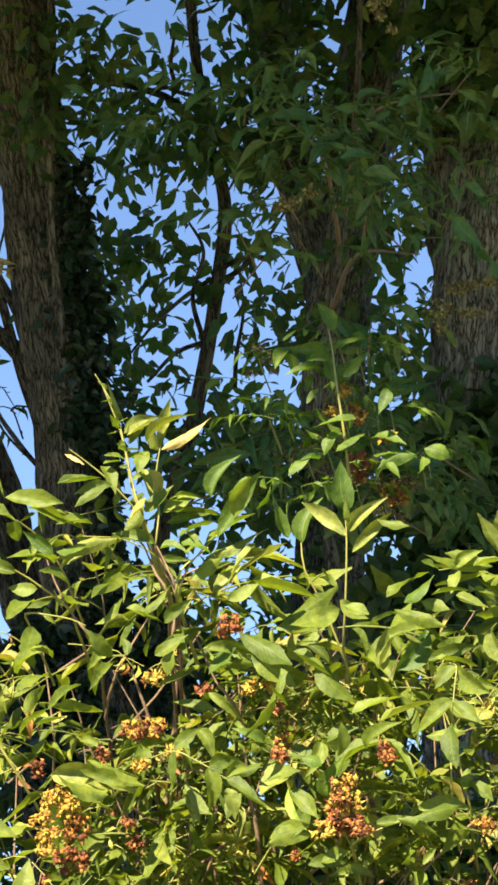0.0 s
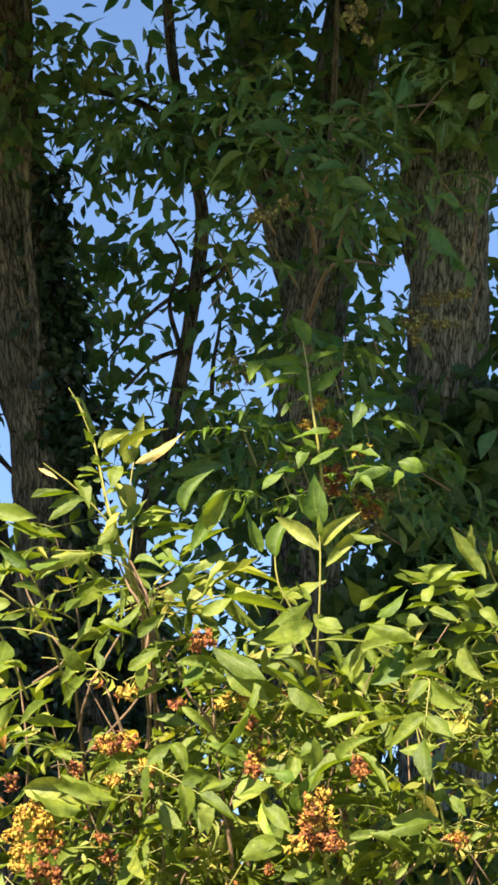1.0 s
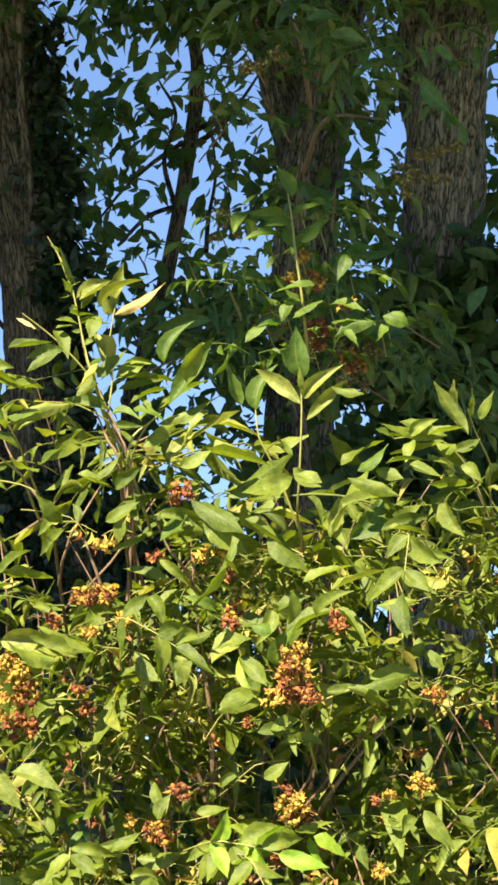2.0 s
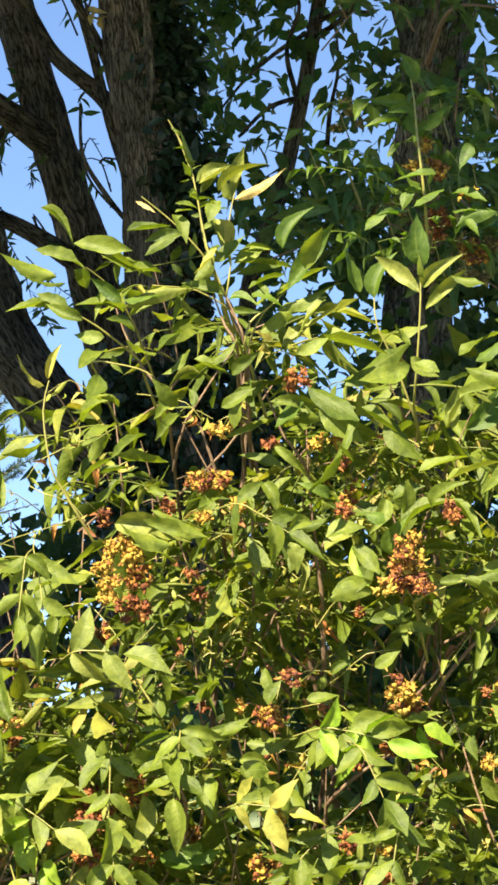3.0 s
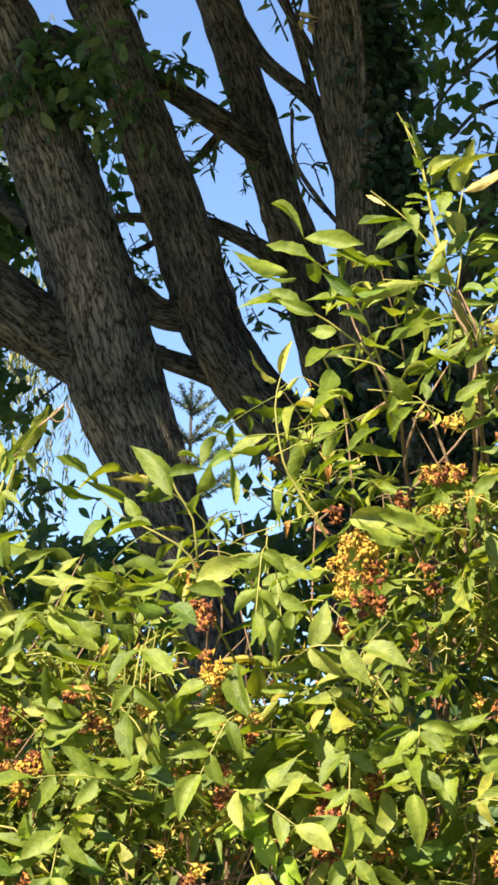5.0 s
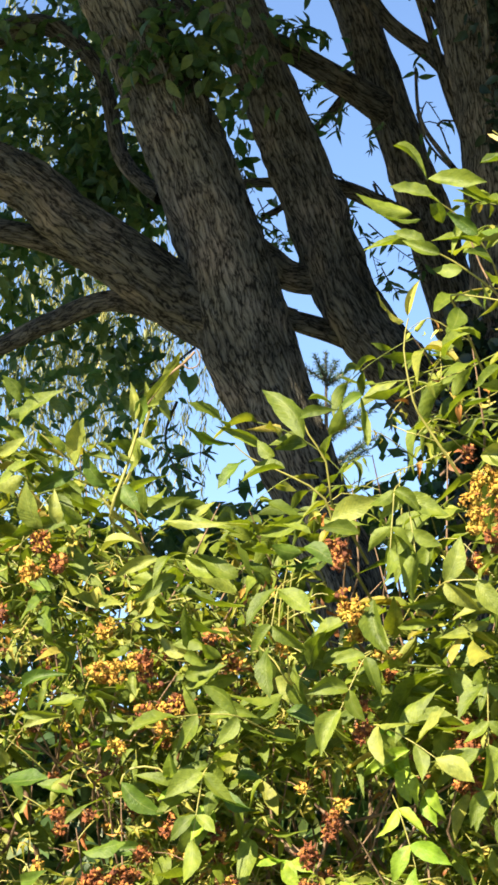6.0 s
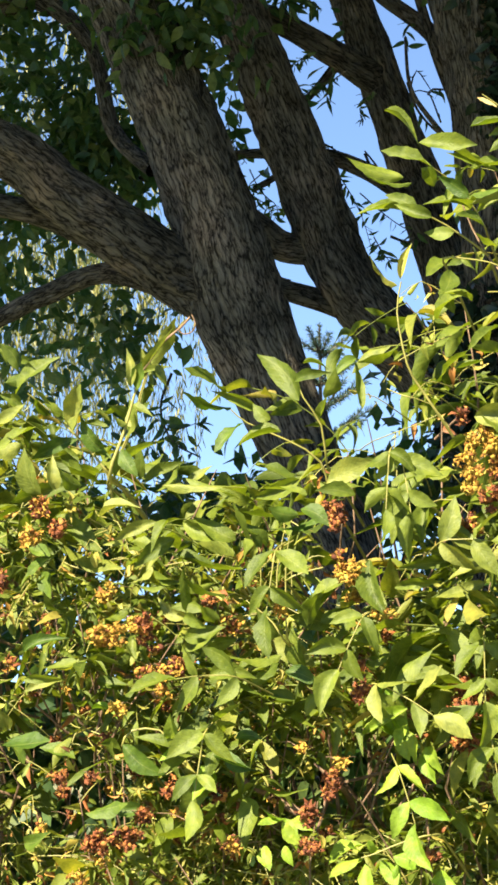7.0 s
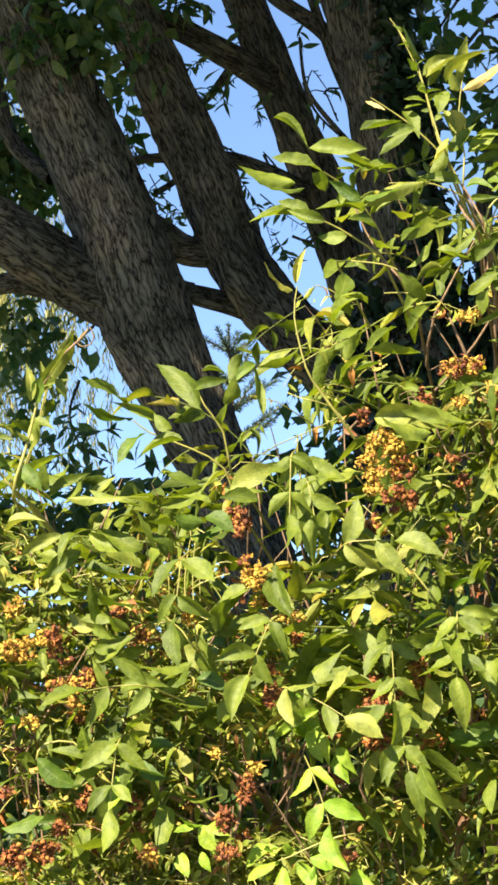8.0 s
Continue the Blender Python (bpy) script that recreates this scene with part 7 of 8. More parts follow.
def lump(seed):
    """A crumpled round knob, 2 across, from a cube cut in four a side. Returns verts, faces, map."""
    rng = random.Random(seed)
    bm = bmesh.new()
    bmesh.ops.create_cube(bm, size=2.0)
    bmesh.ops.subdivide_edges(bm, edges=bm.edges[:], cuts=1, use_grid_fill=True)
    bm.verts.index_update()
    v = [p.co.normalized() * rng.uniform(0.68, 1.2) for p in bm.verts]
    f = [[p.index for p in face.verts] for face in bm.faces]
    bm.free()
    return np.array([tuple(p) for p in v]), np.array(f), np.full((len(v), 2), 0.5)


KNOBS = FLAKES + [lump(k) for k in (3, 5, 8)]


def seeds(at, width, height, kind, owner=None):
    """One cluster that fills a given width and height."""
    rng = SEED_RNG
    flakes = []
    if owner is None:
        at = (at[0], at[1] - 0.07, at[2])
    knots = [(rng.uniform(0, 6.283), rng.random() ** 0.6, rng.gauss(0, 0.12)) for _ in range(max(4, int(width * height / 0.00011)))]
    for a, r, d in knots:
        p = Vector((math.cos(a) * r * width * 0.46, d * width, math.sin(a) * r * height * 0.46))
        flakes.append((frame_of(p, unit(rng), unit(rng), rng.uniform(0.0038, 0.0072)), 4 + rng.randrange(3)))
        for _ in range(5):
            w = unit(rng)
            flakes.append((frame_of(p + w * 0.003, w, unit(rng), rng.uniform(0.0066, 0.012)), rng.randrange(4)))
    me = mesh_of("seed_head", *scatter(KNOBS, [np.array(m) for m, _ in flakes], [k for _, k in flakes]), smooth=False)
    s = owner or shrub_at(at[0])
    ob = child("seed_head", me, {"yellow": OCHRE, "rusty": RUST, "mixed": GALL, "dull": SHADE_DRY}[kind], s, {"yellow": "ochre-yellow crumpled seeds", "rusty": "rusty brown dry seeds",
               "mixed": "yellow and rust-brown dry seeds", "dull": "brown dry seeds, dulled in colour for the shade"}[kind], m=Matrix.Translation(at))
    lean = rng.gauss(0, 0.03)
    hang = tube([(lean, 0.09, height * 0.3, 0.001), (lean * 0.5, 0.03, height * 0.35, 0.0009), (0, 0, -height * 0.3, 0.0007)], 0.02, 4)
    child("stalk", mesh_of("stalk", *hang), TWIG, ob, m=Matrix.Translation(at))


seeds((0.166, 4.732, 2.204), 0.034, 0.036, "yellow")
seeds((0.142, 4.819, 2.111), 0.086, 0.041, "mixed")
seeds((0.063, 4.791, 2.064), 0.021, 0.023, "rusty")
seeds((0.130, 4.701, 2.031), 0.034, 0.029, "yellow")
seeds((0.211, 4.817, 2.070), 0.037, 0.025, "yellow")
seeds((0.319, 4.776, 2.316), 0.048, 0.046, "rusty")
seeds((0.267, 4.828, 2.189), 0.039, 0.021, "rusty")
seeds((0.364, 4.795, 2.193), 0.030, 0.030, "yellow")
seeds((-0.013, 4.798, 1.970), 0.091, 0.057, "yellow")
seeds((-0.056, 4.735, 1.928), 0.045, 0.038, "yellow")
seeds((0.016, 4.809, 1.920), 0.057, 0.069, "mixed")
seeds((0.007, 4.829, 1.853), 0.069, 0.058, "rusty")
seeds((0.403, 4.818, 2.202), 0.041, 0.032, "yellow")
seeds((0.410, 4.750, 2.144), 0.036, 0.023, "rusty")
seeds((0.427, 4.801, 2.075), 0.034, 0.050, "mixed")
seeds((0.633, 4.758, 2.055), 0.029, 0.043, "rusty")
seeds((0.542, 4.697, 1.968), 0.056, 0.101, "yellow")
seeds((0.542, 4.687, 1.917), 0.078, 0.056, "rusty")
seeds((0.811, 4.692, 1.910), 0.056, 0.027, "mixed")
seeds((0.535, 4.712, 1.692), 0.067, 0.070, "yellow")
seeds((0.523, 4.706, 1.725), 0.025, 0.022, "rusty")
seeds((0.794, 4.760, 1.739), 0.045, 0.050, "yellow")
seeds((0.708, 4.792, 1.709), 0.018, 0.018, "rusty")
seeds((0.733, 4.766, 1.716), 0.016, 0.016, "yellow")
seeds((0.708, 4.748, 1.568), 0.036, 0.034, "yellow")
seeds((0.521, 4.784, 1.593), 0.039, 0.034, "rusty")
seeds((0.277, 4.729, 1.647), 0.070, 0.050, "mixed")
seeds((0.222, 4.754, 1.666), 0.018, 0.018, "yellow")
seeds((-0.055, 4.801, 1.470), 0.103, 0.063, "rusty")
seeds((0.021, 4.744, 1.500), 0.047, 0.068, "mixed")
seeds((0.313, 4.709, 1.722), 0.040, 0.034, "rusty")
seeds((0.793, 4.824, 1.804), 0.039, 0.025, "mixed")
seeds((-0.920, 4.795, 1.859), 0.032, 0.034, "rusty")
seeds((-0.875, 4.739, 1.808), 0.034, 0.036, "rusty")
seeds((-0.933, 4.739, 1.792), 0.047, 0.047, "yellow")
seeds((-1.012, 4.765, 1.711), 0.057, 0.057, "rusty")
seeds((-1.022, 4.775, 1.762), 0.036, 0.034, "mixed")
seeds((-0.778, 4.716, 1.676), 0.045, 0.040, "yellow")
seeds((-0.761, 4.680, 1.592), 0.083, 0.042, "yellow")
seeds((-0.698, 4.713, 1.599), 0.031, 0.067, "rusty")
seeds((-0.735, 4.805, 1.619), 0.023, 0.041, "yellow")
seeds((-0.680, 4.703, 1.515), 0.101, 0.027, "mixed")
seeds((-0.670, 4.754, 1.486), 0.029, 0.025, "yellow")
seeds((-0.755, 4.711, 1.446), 0.036, 0.034, "yellow")
seeds((-0.323, 4.713, 1.826), 0.029, 0.067, "rusty")
seeds((-0.293, 4.707, 1.710), 0.056, 0.045, "yellow")
seeds((-0.279, 4.745, 1.663), 0.050, 0.029, "yellow")
seeds((-0.429, 4.707, 1.636), 0.022, 0.020, "yellow")
seeds((-0.041, 4.684, 1.887), 0.045, 0.067, "yellow")
seeds((-0.051, 4.698, 1.792), 0.056, 0.056, "mixed")
seeds((-0.069, 4.707, 1.429), 0.074, 0.045, "rusty")
seeds((-0.065, 4.758, 1.369), 0.057, 0.045, "rusty")
seeds((-0.273, 4.690, 1.478), 0.018, 0.056, "rusty")
seeds((-0.865, 4.684, 1.315), 0.031, 0.029, "rusty")
seeds((-0.820, 4.752, 1.312), 0.018, 0.020, "rusty")
seeds((-0.653, 4.745, 1.284), 0.029, 0.027, "rusty")
seeds((-0.717, 4.793, 1.234), 0.046, 0.034, "rusty")
seeds((-0.792, 4.688, 1.187), 0.056, 0.049, "rusty")
seeds((-0.745, 4.745, 1.189), 0.057, 0.038, "rusty")
seeds((-0.636, 4.743, 1.233), 0.057, 0.020, "yellow")
seeds((-0.376, 4.684, 1.236), 0.045, 0.049, "rusty")
seeds((-0.341, 4.834, 1.289), 0.032, 0.076, "rusty")
seeds((-0.379, 4.715, 1.177), 0.029, 0.034, "rusty")
seeds((-0.529, 4.695, 1.175), 0.036, 0.045, "mixed")
seeds((-0.159, 4.756, 1.154), 0.036, 0.025, "rusty")
seeds((-0.315, 4.706, 1.339), 0.017, 0.017, "yellow")
seeds((-0.393, 4.780, 1.365), 0.023, 0.025, "yellow")
seeds((-0.782, 4.700, 1.590), 0.063, 0.040, "yellow")
seeds((-0.701, 4.700, 1.617), 0.029, 0.049, "rusty")
seeds((-0.725, 4.700, 1.606), 0.034, 0.025, "yellow")
seeds((-0.646, 4.700, 1.524), 0.069, 0.027, "mixed")
seeds((-0.659, 4.700, 1.481), 0.022, 0.022, "yellow")
seeds((-0.869, 4.700, 1.313), 0.027, 0.022, "rusty")
seeds((-0.807, 4.700, 1.316), 0.020, 0.018, "rusty")
seeds((-0.647, 4.700, 1.283), 0.029, 0.025, "rusty")
seeds((-0.699, 4.700, 1.235), 0.034, 0.025, "rusty")
seeds((-0.729, 4.700, 1.205), 0.067, 0.020, "rusty")
seeds((-0.792, 4.700, 1.185), 0.038, 0.047, "rusty")
seeds((-0.740, 4.700, 1.181), 0.029, 0.025, "rusty")
seeds((-0.834, 4.700, 1.113), 0.038, 0.034, "yellow")
seeds((-0.793, 4.700, 1.148), 0.022, 0.022, "yellow")
seeds((-0.613, 4.700, 1.231), 0.025, 0.020, "yellow")
seeds((-0.528, 4.700, 1.170), 0.020, 0.029, "rusty")
seeds((-0.905, 4.700, 1.847), 0.038, 0.049, "mixed")
seeds((-0.871, 4.700, 1.809), 0.034, 0.038, "rusty")
seeds((-0.928, 4.700, 1.790), 0.027, 0.029, "yellow")
seeds((-0.311, 4.700, 1.817), 0.038, 0.056, "rusty")
seeds((-0.281, 4.700, 1.703), 0.052, 0.045, "yellow")
seeds((-0.305, 4.700, 1.736), 0.027, 0.034, "mixed")
seeds((-0.312, 4.700, 1.336), 0.027, 0.025, "yellow")
seeds((-0.376, 4.700, 1.171), 0.038, 0.034, "rusty")
seeds((-0.141, 4.700, 1.149), 0.036, 0.031, "rusty")
seeds((-0.269, 4.700, 1.527), 0.025, 0.025, "rusty")
seeds((-0.266, 4.700, 1.479), 0.029, 0.034, "rusty")
seeds((-0.226, 4.700, 1.622), 0.056, 0.025, "yellow")
seeds((-0.428, 4.700, 1.642), 0.027, 0.025, "yellow")
seeds((0.523, 4.660, 1.972), 0.049, 0.060, "mixed")
seeds((0.557, 4.660, 1.903), 0.056, 0.029, "rusty")
seeds((0.488, 4.660, 1.901), 0.036, 0.031, "yellow")
seeds((0.617, 4.660, 2.053), 0.027, 0.038, "rusty")
seeds((0.411, 4.660, 2.047), 0.029, 0.031, "rusty")
seeds((0.295, 4.740, 1.437), 0.038, 0.063, "yellow")
seeds((0.273, 4.740, 1.358), 0.063, 0.052, "mixed")
seeds((0.438, 4.740, 1.410), 0.043, 0.038, "rusty")
seeds((0.519, 4.740, 1.349), 0.038, 0.038, "rusty")
seeds((0.510, 4.740, 1.396), 0.034, 0.031, "yellow")
seeds((0.549, 4.740, 1.678), 0.056, 0.054, "mixed")
seeds((0.536, 4.740, 1.937), 0.067, 0.069, "rusty")
seeds((0.520, 4.740, 1.916), 0.034, 0.027, "yellow")
seeds((0.150, 4.740, 2.107), 0.090, 0.038, "mixed")
seeds((0.212, 4.740, 2.056), 0.031, 0.029, "yellow")
seeds((0.119, 4.740, 1.925), 0.025, 0.022, "rusty")
for p, w, h, kind in [((0.631, 5.250, 2.941), 0.034, 0.03, "yellow"), ((0.657, 5.250, 2.887), 0.05, 0.05, "mixed"), ((0.604, 5.250, 2.891), 0.03, 0.025, "yellow"), ((0.680, 5.400, 2.792), 0.07, 0.08, "rusty"),
                      ((0.766, 5.400, 2.725), 0.08, 0.06, "mixed"), ((0.728, 5.250, 2.831), 0.05, 0.02, "yellow")]:
    seeds(p, w, h, kind, SHADED)
# clusters among the shaded boughs take the shade-greyed seed colours
for px, pz, w, h in [(0.852, 3.039, 0.12, 0.1), (0.932, 2.957, 0.13, 0.09),
                     (0.706, 3.121, 0.1, 0.08), (0.528, 3.337, 0.11, 0.07), (0.703, 3.884, 0.14, 0.11),
                     (1.180, 3.562, 0.2, 0.09), (0.939, 4.474, 0.1, 0.12), (1.099, 3.447, 0.06, 0.08)]:
    for _ in range(4):
        seeds((px + w * SEED_RNG.uniform(-0.6, 0.6), 6.6 + SEED_RNG.uniform(-0.1, 0.1), pz + h * SEED_RNG.uniform(-0.6, 0.6)), w * SEED_RNG.uniform(0.25, 0.55), h * SEED_RNG.uniform(0.25, 0.6),
              "dull", SHADED)

for _ in range(46):
    q = SEED_RNG.uniform(-1.3, 1.15)
    seeds((q, SEED_RNG.uniform(4.95, 5.25), SEED_RNG.uniform(1.1, top_at(q) - 0.45)), SEED_RNG.uniform(0.015, 0.04), SEED_RNG.uniform(0.015, 0.04), SEED_RNG.choice(("rusty", "rusty", "mixed", "yellow")))
# withered seeds low on the hedge
for _ in range(34):
    q, z = SEED_RNG.uniform(-1.25, 0.05), SEED_RNG.uniform(1.1, 1.72)
    seeds((q, SEED_RNG.uniform(4.8, 5.0), z), SEED_RNG.uniform(0.02, 0.05), SEED_RNG.uniform(0.02, 0.04), SEED_RNG.choice(("rusty", "rusty", "mixed", "yellow")))

# ---- branches of the hedge that show between its leaves ----
def twig(points, width, mat=TWIG):
    mid = points[len(points) // 2]
    a = points[0]
    back = 1.0 if mat is TWIG else 0.4
    points = [(a[0] + 0.06, a[1] + 0.7 * back, a[2] - 0.28 * back), (a[0] + 0.015, a[1] + 0.25 * back, a[2] - 0.06 * back), *points]
    n = len(points)
    rows = [(*p, width / 2 * (1.25 - i / n)) for i, p in enumerate(points)]
    limb("twig", rows, mat, shrub_at(mid[0]), 0.03, 8, 0.0004)


twig([(0.238, 5.000, 2.279), (0.225, 4.900, 2.402), (0.201, 4.900, 2.454), (0.179, 4.900, 2.513)], 0.0075)
twig([(0.179, 4.900, 2.513), (0.133, 4.880, 2.615), (0.106, 4.860, 2.742), (0.063, 4.850, 2.852)], 0.0042, GREEN_TWIG)
twig([(0.179, 4.900, 2.513), (0.187, 4.900, 2.585), (0.179, 4.880, 2.662), (0.194, 4.880, 2.749)], 0.004, GREEN_TWIG)
twig([(0.146, 4.900, 2.578), (0.091, 4.880, 2.638), (0.049, 4.870, 2.674), (-0.004, 4.860, 2.712)], 0.004, GREEN_TWIG)
twig([(0.189, 4.900, 2.484), (0.117, 4.880, 2.522), (0.024, 4.860, 2.526)], 0.004, GREEN_TWIG)
twig([(0.226, 4.900, 2.396), (0.241, 4.880, 2.452), (0.274, 4.860, 2.497), (0.338, 4.860, 2.558)], 0.004, GREEN_TWIG)
twig([(0.581, 4.950, 2.317), (0.581, 4.900, 2.405), (0.583, 4.880, 2.521), (0.581, 4.880, 2.593)], 0.005, GREEN_TWIG)
twig([(0.585, 4.950, 2.269), (0.531, 4.900, 2.392), (0.493, 4.880, 2.459), (0.486, 4.880, 2.518)], 0.005, GREEN_TWIG)
twig([(0.182, 5.000, 2.099), (0.168, 4.950, 2.153), (0.146, 4.930, 2.209), (0.130, 4.930, 2.254)], 0.009)
twig([(0.066, 5.000, 2.275), (0.041, 4.900, 2.321), (0.005, 4.900, 2.367), (-0.032, 4.900, 2.436), (-0.057, 4.900, 2.507)], 0.006)
twig([(0.355, 4.950, 2.169), (0.306, 4.930, 2.231), (0.281, 4.920, 2.288), (0.251, 4.920, 2.352)], 0.007)
twig([(0.414, 5.100, 1.752), (0.406, 5.050, 1.846), (0.392, 5.000, 1.950), (0.355, 5.000, 2.031), (0.248, 5.000, 2.053)], 0.012)
twig([(0.649, 5.050, 1.708), (0.714, 5.000, 1.802), (0.809, 5.000, 1.898), (0.868, 5.000, 1.946)], 0.01)
twig([(0.846, 4.950, 1.955), (0.822, 4.920, 2.035), (0.810, 4.920, 2.105), (0.789, 4.920, 2.164)], 0.005, GREEN_TWIG)
twig([(0.426, 5.050, 1.471), (0.480, 5.000, 1.531), (0.550, 5.000, 1.578), (0.597, 5.000, 1.602)], 0.009)
twig([(0.063, 4.950, 1.641), (0.022, 4.900, 1.697), (-0.037, 4.880, 1.758)], 0.005, GREEN_TWIG)
twig([(0.313, 4.950, 1.553), (0.299, 4.930, 1.633), (0.292, 4.930, 1.702)], 0.005)
twig([(-0.804, 4.950, 1.849), (-0.811, 4.900, 1.935), (-0.864, 4.880, 2.006), (-0.924, 4.880, 2.067), (-0.974, 4.860, 2.108)], 0.006, GREEN_TWIG)
twig([(-0.799, 4.900, 1.929), (-0.768, 4.880, 1.998), (-0.740, 4.880, 2.075), (-0.716, 4.860, 2.150)], 0.005, GREEN_TWIG)
twig([(-0.341, 4.950, 1.865), (-0.360, 4.900, 1.951), (-0.429, 4.880, 1.997), (-0.510, 4.870, 2.034), (-0.544, 4.860, 2.063)], 0.005, GREEN_TWIG)
twig([(-0.348, 4.930, 1.947), (-0.357, 4.900, 2.028), (-0.392, 4.880, 2.085), (-0.410, 4.880, 2.133)], 0.005, GREEN_TWIG)
twig([(-0.056, 5.000, 1.960), (-0.113, 4.930, 2.049), (-0.152, 4.920, 2.109), (-0.175, 4.900, 2.154), (-0.193, 4.900, 2.262), (-0.183, 4.900, 2.327)], 0.006, GREEN_TWIG)
twig([(-0.326, 5.100, 1.081), (-0.437, 5.000, 1.218), (-0.492, 4.970, 1.289), (-0.551, 4.970, 1.360)], 0.007)
twig([(-0.711, 5.000, 1.325), (-0.720, 4.950, 1.409), (-0.720, 4.930, 1.497)], 0.011)
twig([(-0.700, 5.100, 1.441), (-0.803, 5.050, 1.515), (-0.904, 5.000, 1.588), (-0.990, 5.000, 1.674)], 0.014)
twig([(-0.453, 4.950, 1.501), (-0.456, 4.920, 1.618), (-0.457, 4.920, 1.723), (-0.441, 4.920, 1.806)], 0.004, GREEN_TWIG)
twig([(-0.452, 4.950, 1.536), (-0.496, 4.920, 1.642), (-0.542, 4.920, 1.736)], 0.005, GREEN_TWIG)


# ---- dry curled leaves and bare lit stalks low in the hedge ----
def clutter():
    rng = random.Random(91)
    CURLS = [leaflet(5, w, f, b, t, q, 0.06, False) for w, f, b, t, q in ((0.2, 1.3, 0.7, 1.4, 0.12), (0.15, -1.2, -0.5, -1.2, -0.12), (0.24, 0.8, 0.9, 0.5, 0.1), (0.13, 0.6, 0.4, 2.0, -0.15))]
    for k, shrub in enumerate(SHRUBS):
        a, b = max(SHRUB_EDGES[k], -1.5), min(SHRUB_EDGES[k + 1], 1.3)
        curls, stalks = [], []
        for _ in range(int((460, 430, 200, 170)[k] * (b - a))):
            x = rng.uniform(a, b)
            top = top_at(x) - 0.22
            z = 1.0 + (top - 1.0) * rng.random() ** (1.5 if k < 2 else 1.1)
            y = 4.76 + 0.22 * rng.random() + 0.2 * (z - 1.0)
            p = Vector((x, y, z))
            if in_gap(p):
                continue
            way = Vector((rng.gauss(0, 0.8), rng.gauss(-0.3, 0.5), rng.gauss(0.25, 0.6))).normalized()
            bend = Vector((0, 0, -rng.uniform(0.01, 0.05)))
            long = rng.uniform(0.06, 0.17)
            end = p + way * long + bend
            stalks.append(tube([(*(p - way * 0.04 + Vector((0, 0.05, 0))), 0.0014), (*p, 0.0013), (*(p + way * long * 0.55 + 0.16 * long * unit(rng)), 0.0011), (*end, 0.0007)], 0.05, 4))
            for _ in range(rng.randrange(3, 8)):
                q = p.lerp(end, rng.uniform(0.2, 1.0))
                curls.append((frame_of(q, unit(rng) + Vector((0, -0.2, -0.1)), unit(rng) + Vector((-0.2, -0.8, 0.6)), rng.choice((0.016, 0.02, 0.025, 0.034))), rng.randrange(4)))
        child("withered_leaf", mesh_of("withered_leaf", *scatter(CURLS, [np.array(m) for m, _ in curls], [q for _, q in curls])), CURL, shrub, "yellow and brown curled small leaves", kind="stuff")
        child("stalk", mesh_of("stalk", *joined(stalks)), GREEN_TWIG, shrub, kind="stuff")


clutter()

twig([(-0.811, 4.900, 1.917), (-0.773, 4.860, 1.985), (-0.741, 4.840, 2.053), (-0.716, 4.820, 2.133), (-0.672, 4.800, 2.188), (-0.628, 4.780, 2.241)], 0.005, GREEN_TWIG)
twig([(0.000, 4.900, 2.376), (-0.057, 4.860, 2.416), (-0.115, 4.840, 2.450), (-0.169, 4.800, 2.455)], 0.005, GREEN_TWIG)
twig([(-0.010, 4.900, 2.448), (-0.055, 4.860, 2.514), (-0.112, 4.820, 2.552)], 0.004, GREEN_TWIG)
twig([(0.982, 4.950, 2.331), (0.926, 4.900, 2.421), (0.859, 4.860, 2.463), (0.772, 4.840, 2.454)], 0.004, GREEN_TWIG)
twig([(0.997, 4.950, 2.417), (0.951, 4.880, 2.479), (0.928, 4.840, 2.521)], 0.004, GREEN_TWIG)
twig([(-0.773, 4.690, 1.915), (-0.742, 4.690, 2.004), (-0.722, 4.690, 2.072), (-0.703, 4.690, 2.126), (-0.659, 4.690, 2.187)], 0.0070, GREEN_TWIG)
limb("twig", [(-0.703, 4.690, 2.126, 0.0025), (-0.680, 4.690, 2.157, 0.0025), (-0.659, 4.690, 2.185, 0.0025), (-0.626, 4.690, 2.211, 0.0025), (-0.605, 4.690, 2.233, 0.0025)], TWIG, SHRUBS[0], 0.02, 6)
limb("twig", [(-0.629, 4.690, 2.208, 0.0014), (-0.619, 4.690, 2.199, 0.0014), (-0.601, 4.690, 2.203, 0.0014), (-0.594, 4.690, 2.219, 0.0014), (-0.601, 4.690, 2.238, 0.0014)], TWIG, SHRUBS[0], 0.02, 6)
twig([(-0.775, 4.690, 1.918), (-0.806, 4.690, 1.959), (-0.844, 4.690, 2.002)], 0.0060, GREEN_TWIG)
twig([(-0.127, 4.640, 1.195), (-0.188, 4.640, 1.183), (-0.249, 4.640, 1.159), (-0.277, 4.640, 1.151)], 0.0040, GREEN_TWIG)
twig([(-0.754, 4.700, 1.372), (-0.734, 4.700, 1.402), (-0.678, 4.700, 1.402), (-0.642, 4.700, 1.365), (-0.587, 4.700, 1.349)], 0.0050, GREEN_TWIG)
twig([(-0.409, 4.860, 1.224), (-0.420, 4.860, 1.230), (-0.466, 4.860, 1.259), (-0.517, 4.860, 1.287), (-0.547, 4.860, 1.308)], 0.0240)
twig([(-0.331, 4.840, 1.284), (-0.359, 4.840, 1.309), (-0.380, 4.840, 1.328)], 0.0120)
twig([(-0.218, 4.860, 1.213), (-0.192, 4.860, 1.259), (-0.158, 4.860, 1.313)], 0.0100)
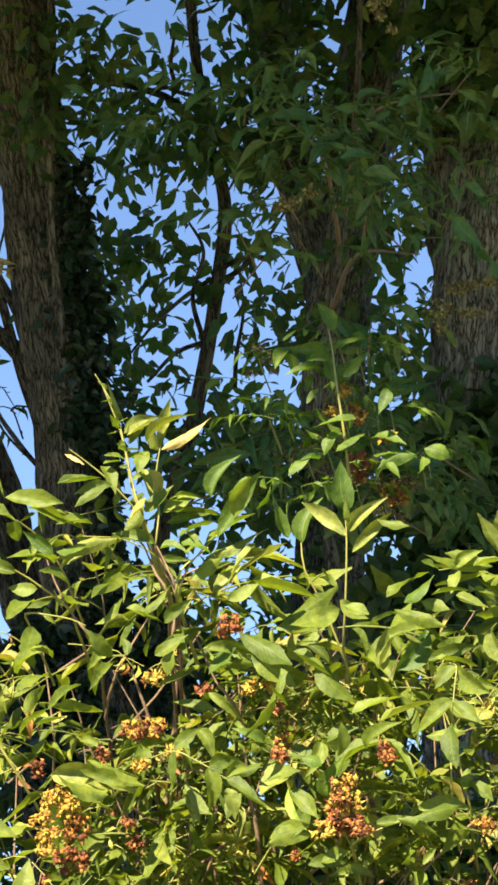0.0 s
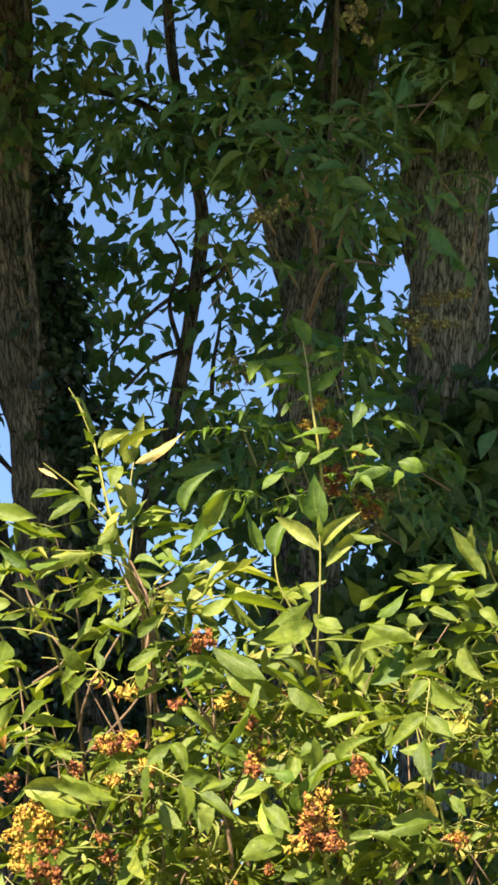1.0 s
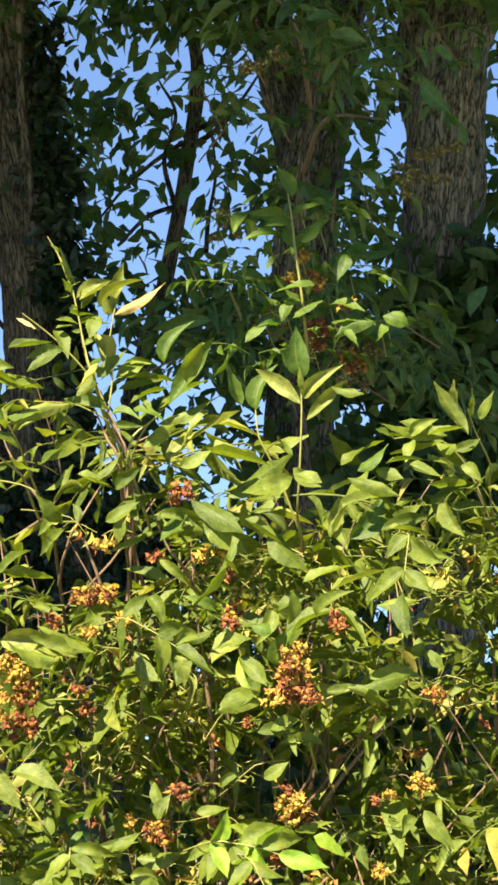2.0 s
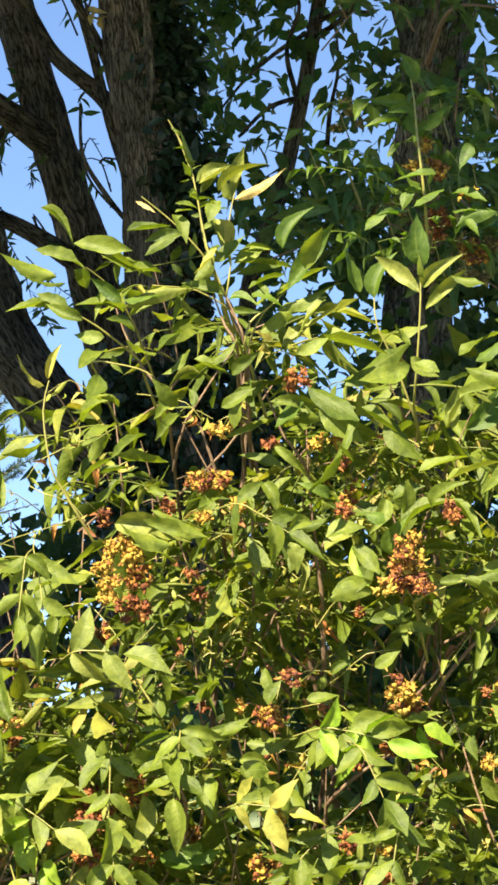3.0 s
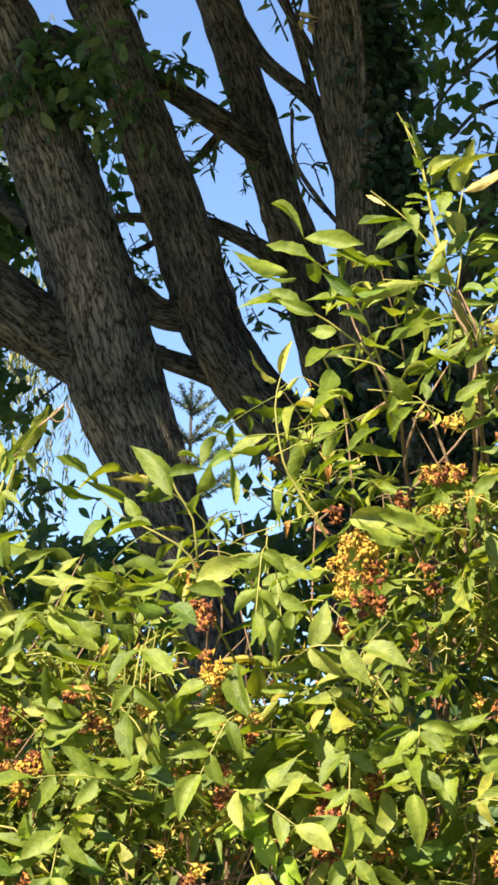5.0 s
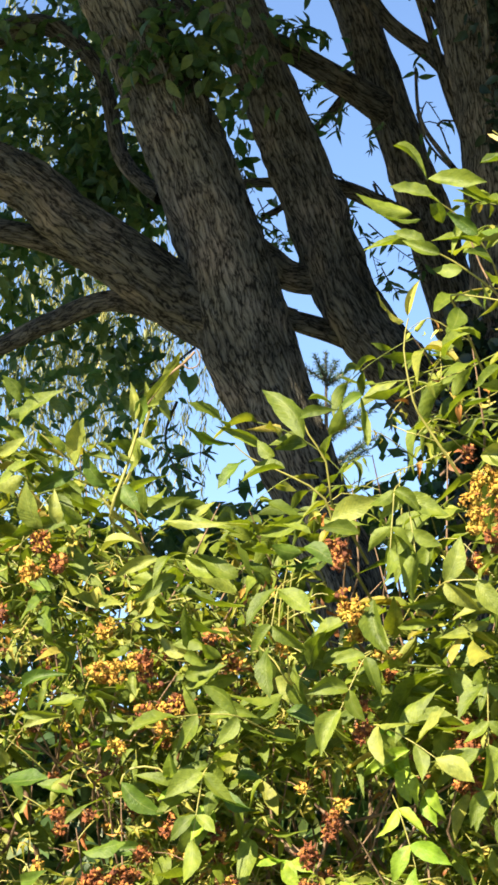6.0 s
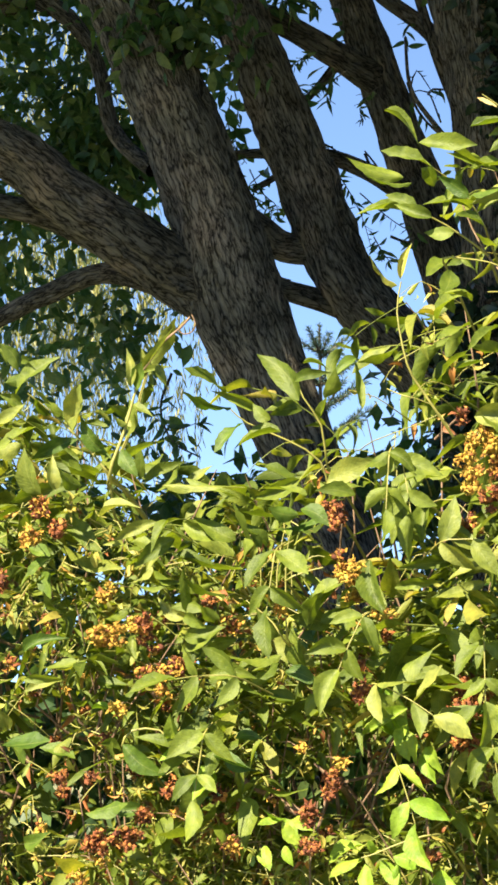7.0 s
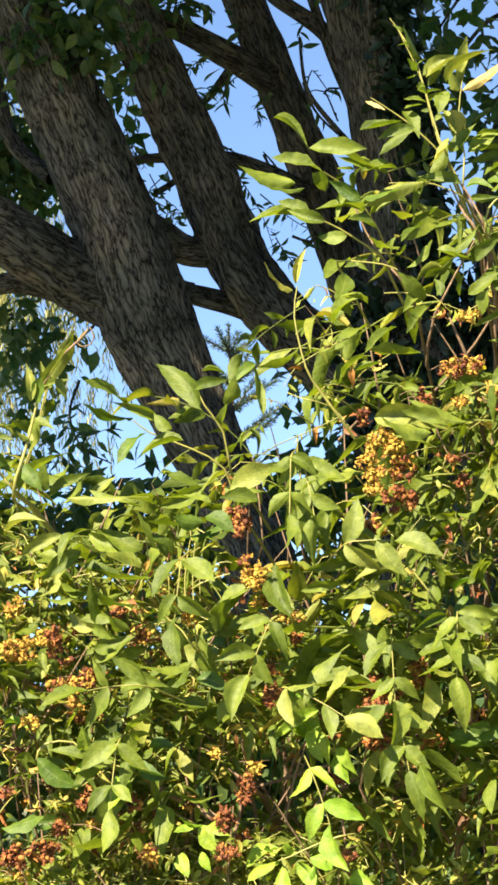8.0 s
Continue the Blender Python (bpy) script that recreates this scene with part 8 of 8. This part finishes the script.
twig([(-0.379, 4.840, 1.170), (-0.364, 4.840, 1.227), (-0.356, 4.840, 1.273)], 0.0090)
twig([(0.058, 4.700, 1.650), (0.023, 4.700, 1.703), (-0.016, 4.700, 1.741)], 0.0050, GREEN_TWIG)
twig([(0.105, 4.680, 1.563), (0.097, 4.680, 1.590), (0.088, 4.680, 1.610)], 0.0040, GREEN_TWIG)
twig([(0.562, 4.700, 1.881), (0.625, 4.700, 1.913), (0.677, 4.700, 1.931)], 0.0040, GREEN_TWIG)
twig([(0.766, 4.720, 1.992), (0.766, 4.720, 2.054), (0.760, 4.720, 2.099), (0.753, 4.720, 2.143)], 0.0040, GREEN_TWIG)
twig([(-0.417, 4.680, 1.581), (-0.419, 4.680, 1.666), (-0.417, 4.680, 1.732), (-0.409, 4.680, 1.787)], 0.0030, GREEN_TWIG)
twig([(-0.419, 4.680, 1.694), (-0.381, 4.680, 1.711), (-0.343, 4.680, 1.720)], 0.0040, GREEN_TWIG)
twig([(-0.424, 4.680, 1.577), (-0.445, 4.680, 1.611), (-0.473, 4.680, 1.638)], 0.0040, GREEN_TWIG)
twig([(-0.118, 4.680, 1.832), (-0.145, 4.680, 1.843), (-0.190, 4.680, 1.848), (-0.230, 4.680, 1.853)], 0.0040, GREEN_TWIG)
twig([(0.143, 4.740, 2.558), (0.131, 4.740, 2.591), (0.110, 4.740, 2.688), (0.092, 4.740, 2.762), (0.067, 4.740, 2.813), (0.047, 4.740, 2.846)], 0.0040, GREEN_TWIG)
twig([(0.214, 4.740, 2.392), (0.196, 4.740, 2.441), (0.173, 4.740, 2.488)], 0.0060)
twig([(0.213, 4.720, 2.389), (0.223, 4.720, 2.432), (0.249, 4.720, 2.455), (0.279, 4.720, 2.479)], 0.0050, GREEN_TWIG)
twig([(-0.091, 4.720, 2.342), (-0.048, 4.720, 2.340), (0.001, 4.720, 2.331), (0.030, 4.720, 2.318)], 0.0040, GREEN_TWIG)
twig([(0.199, 4.740, 2.382), (0.174, 4.740, 2.425), (0.160, 4.740, 2.458), (0.147, 4.740, 2.489)], 0.0060)
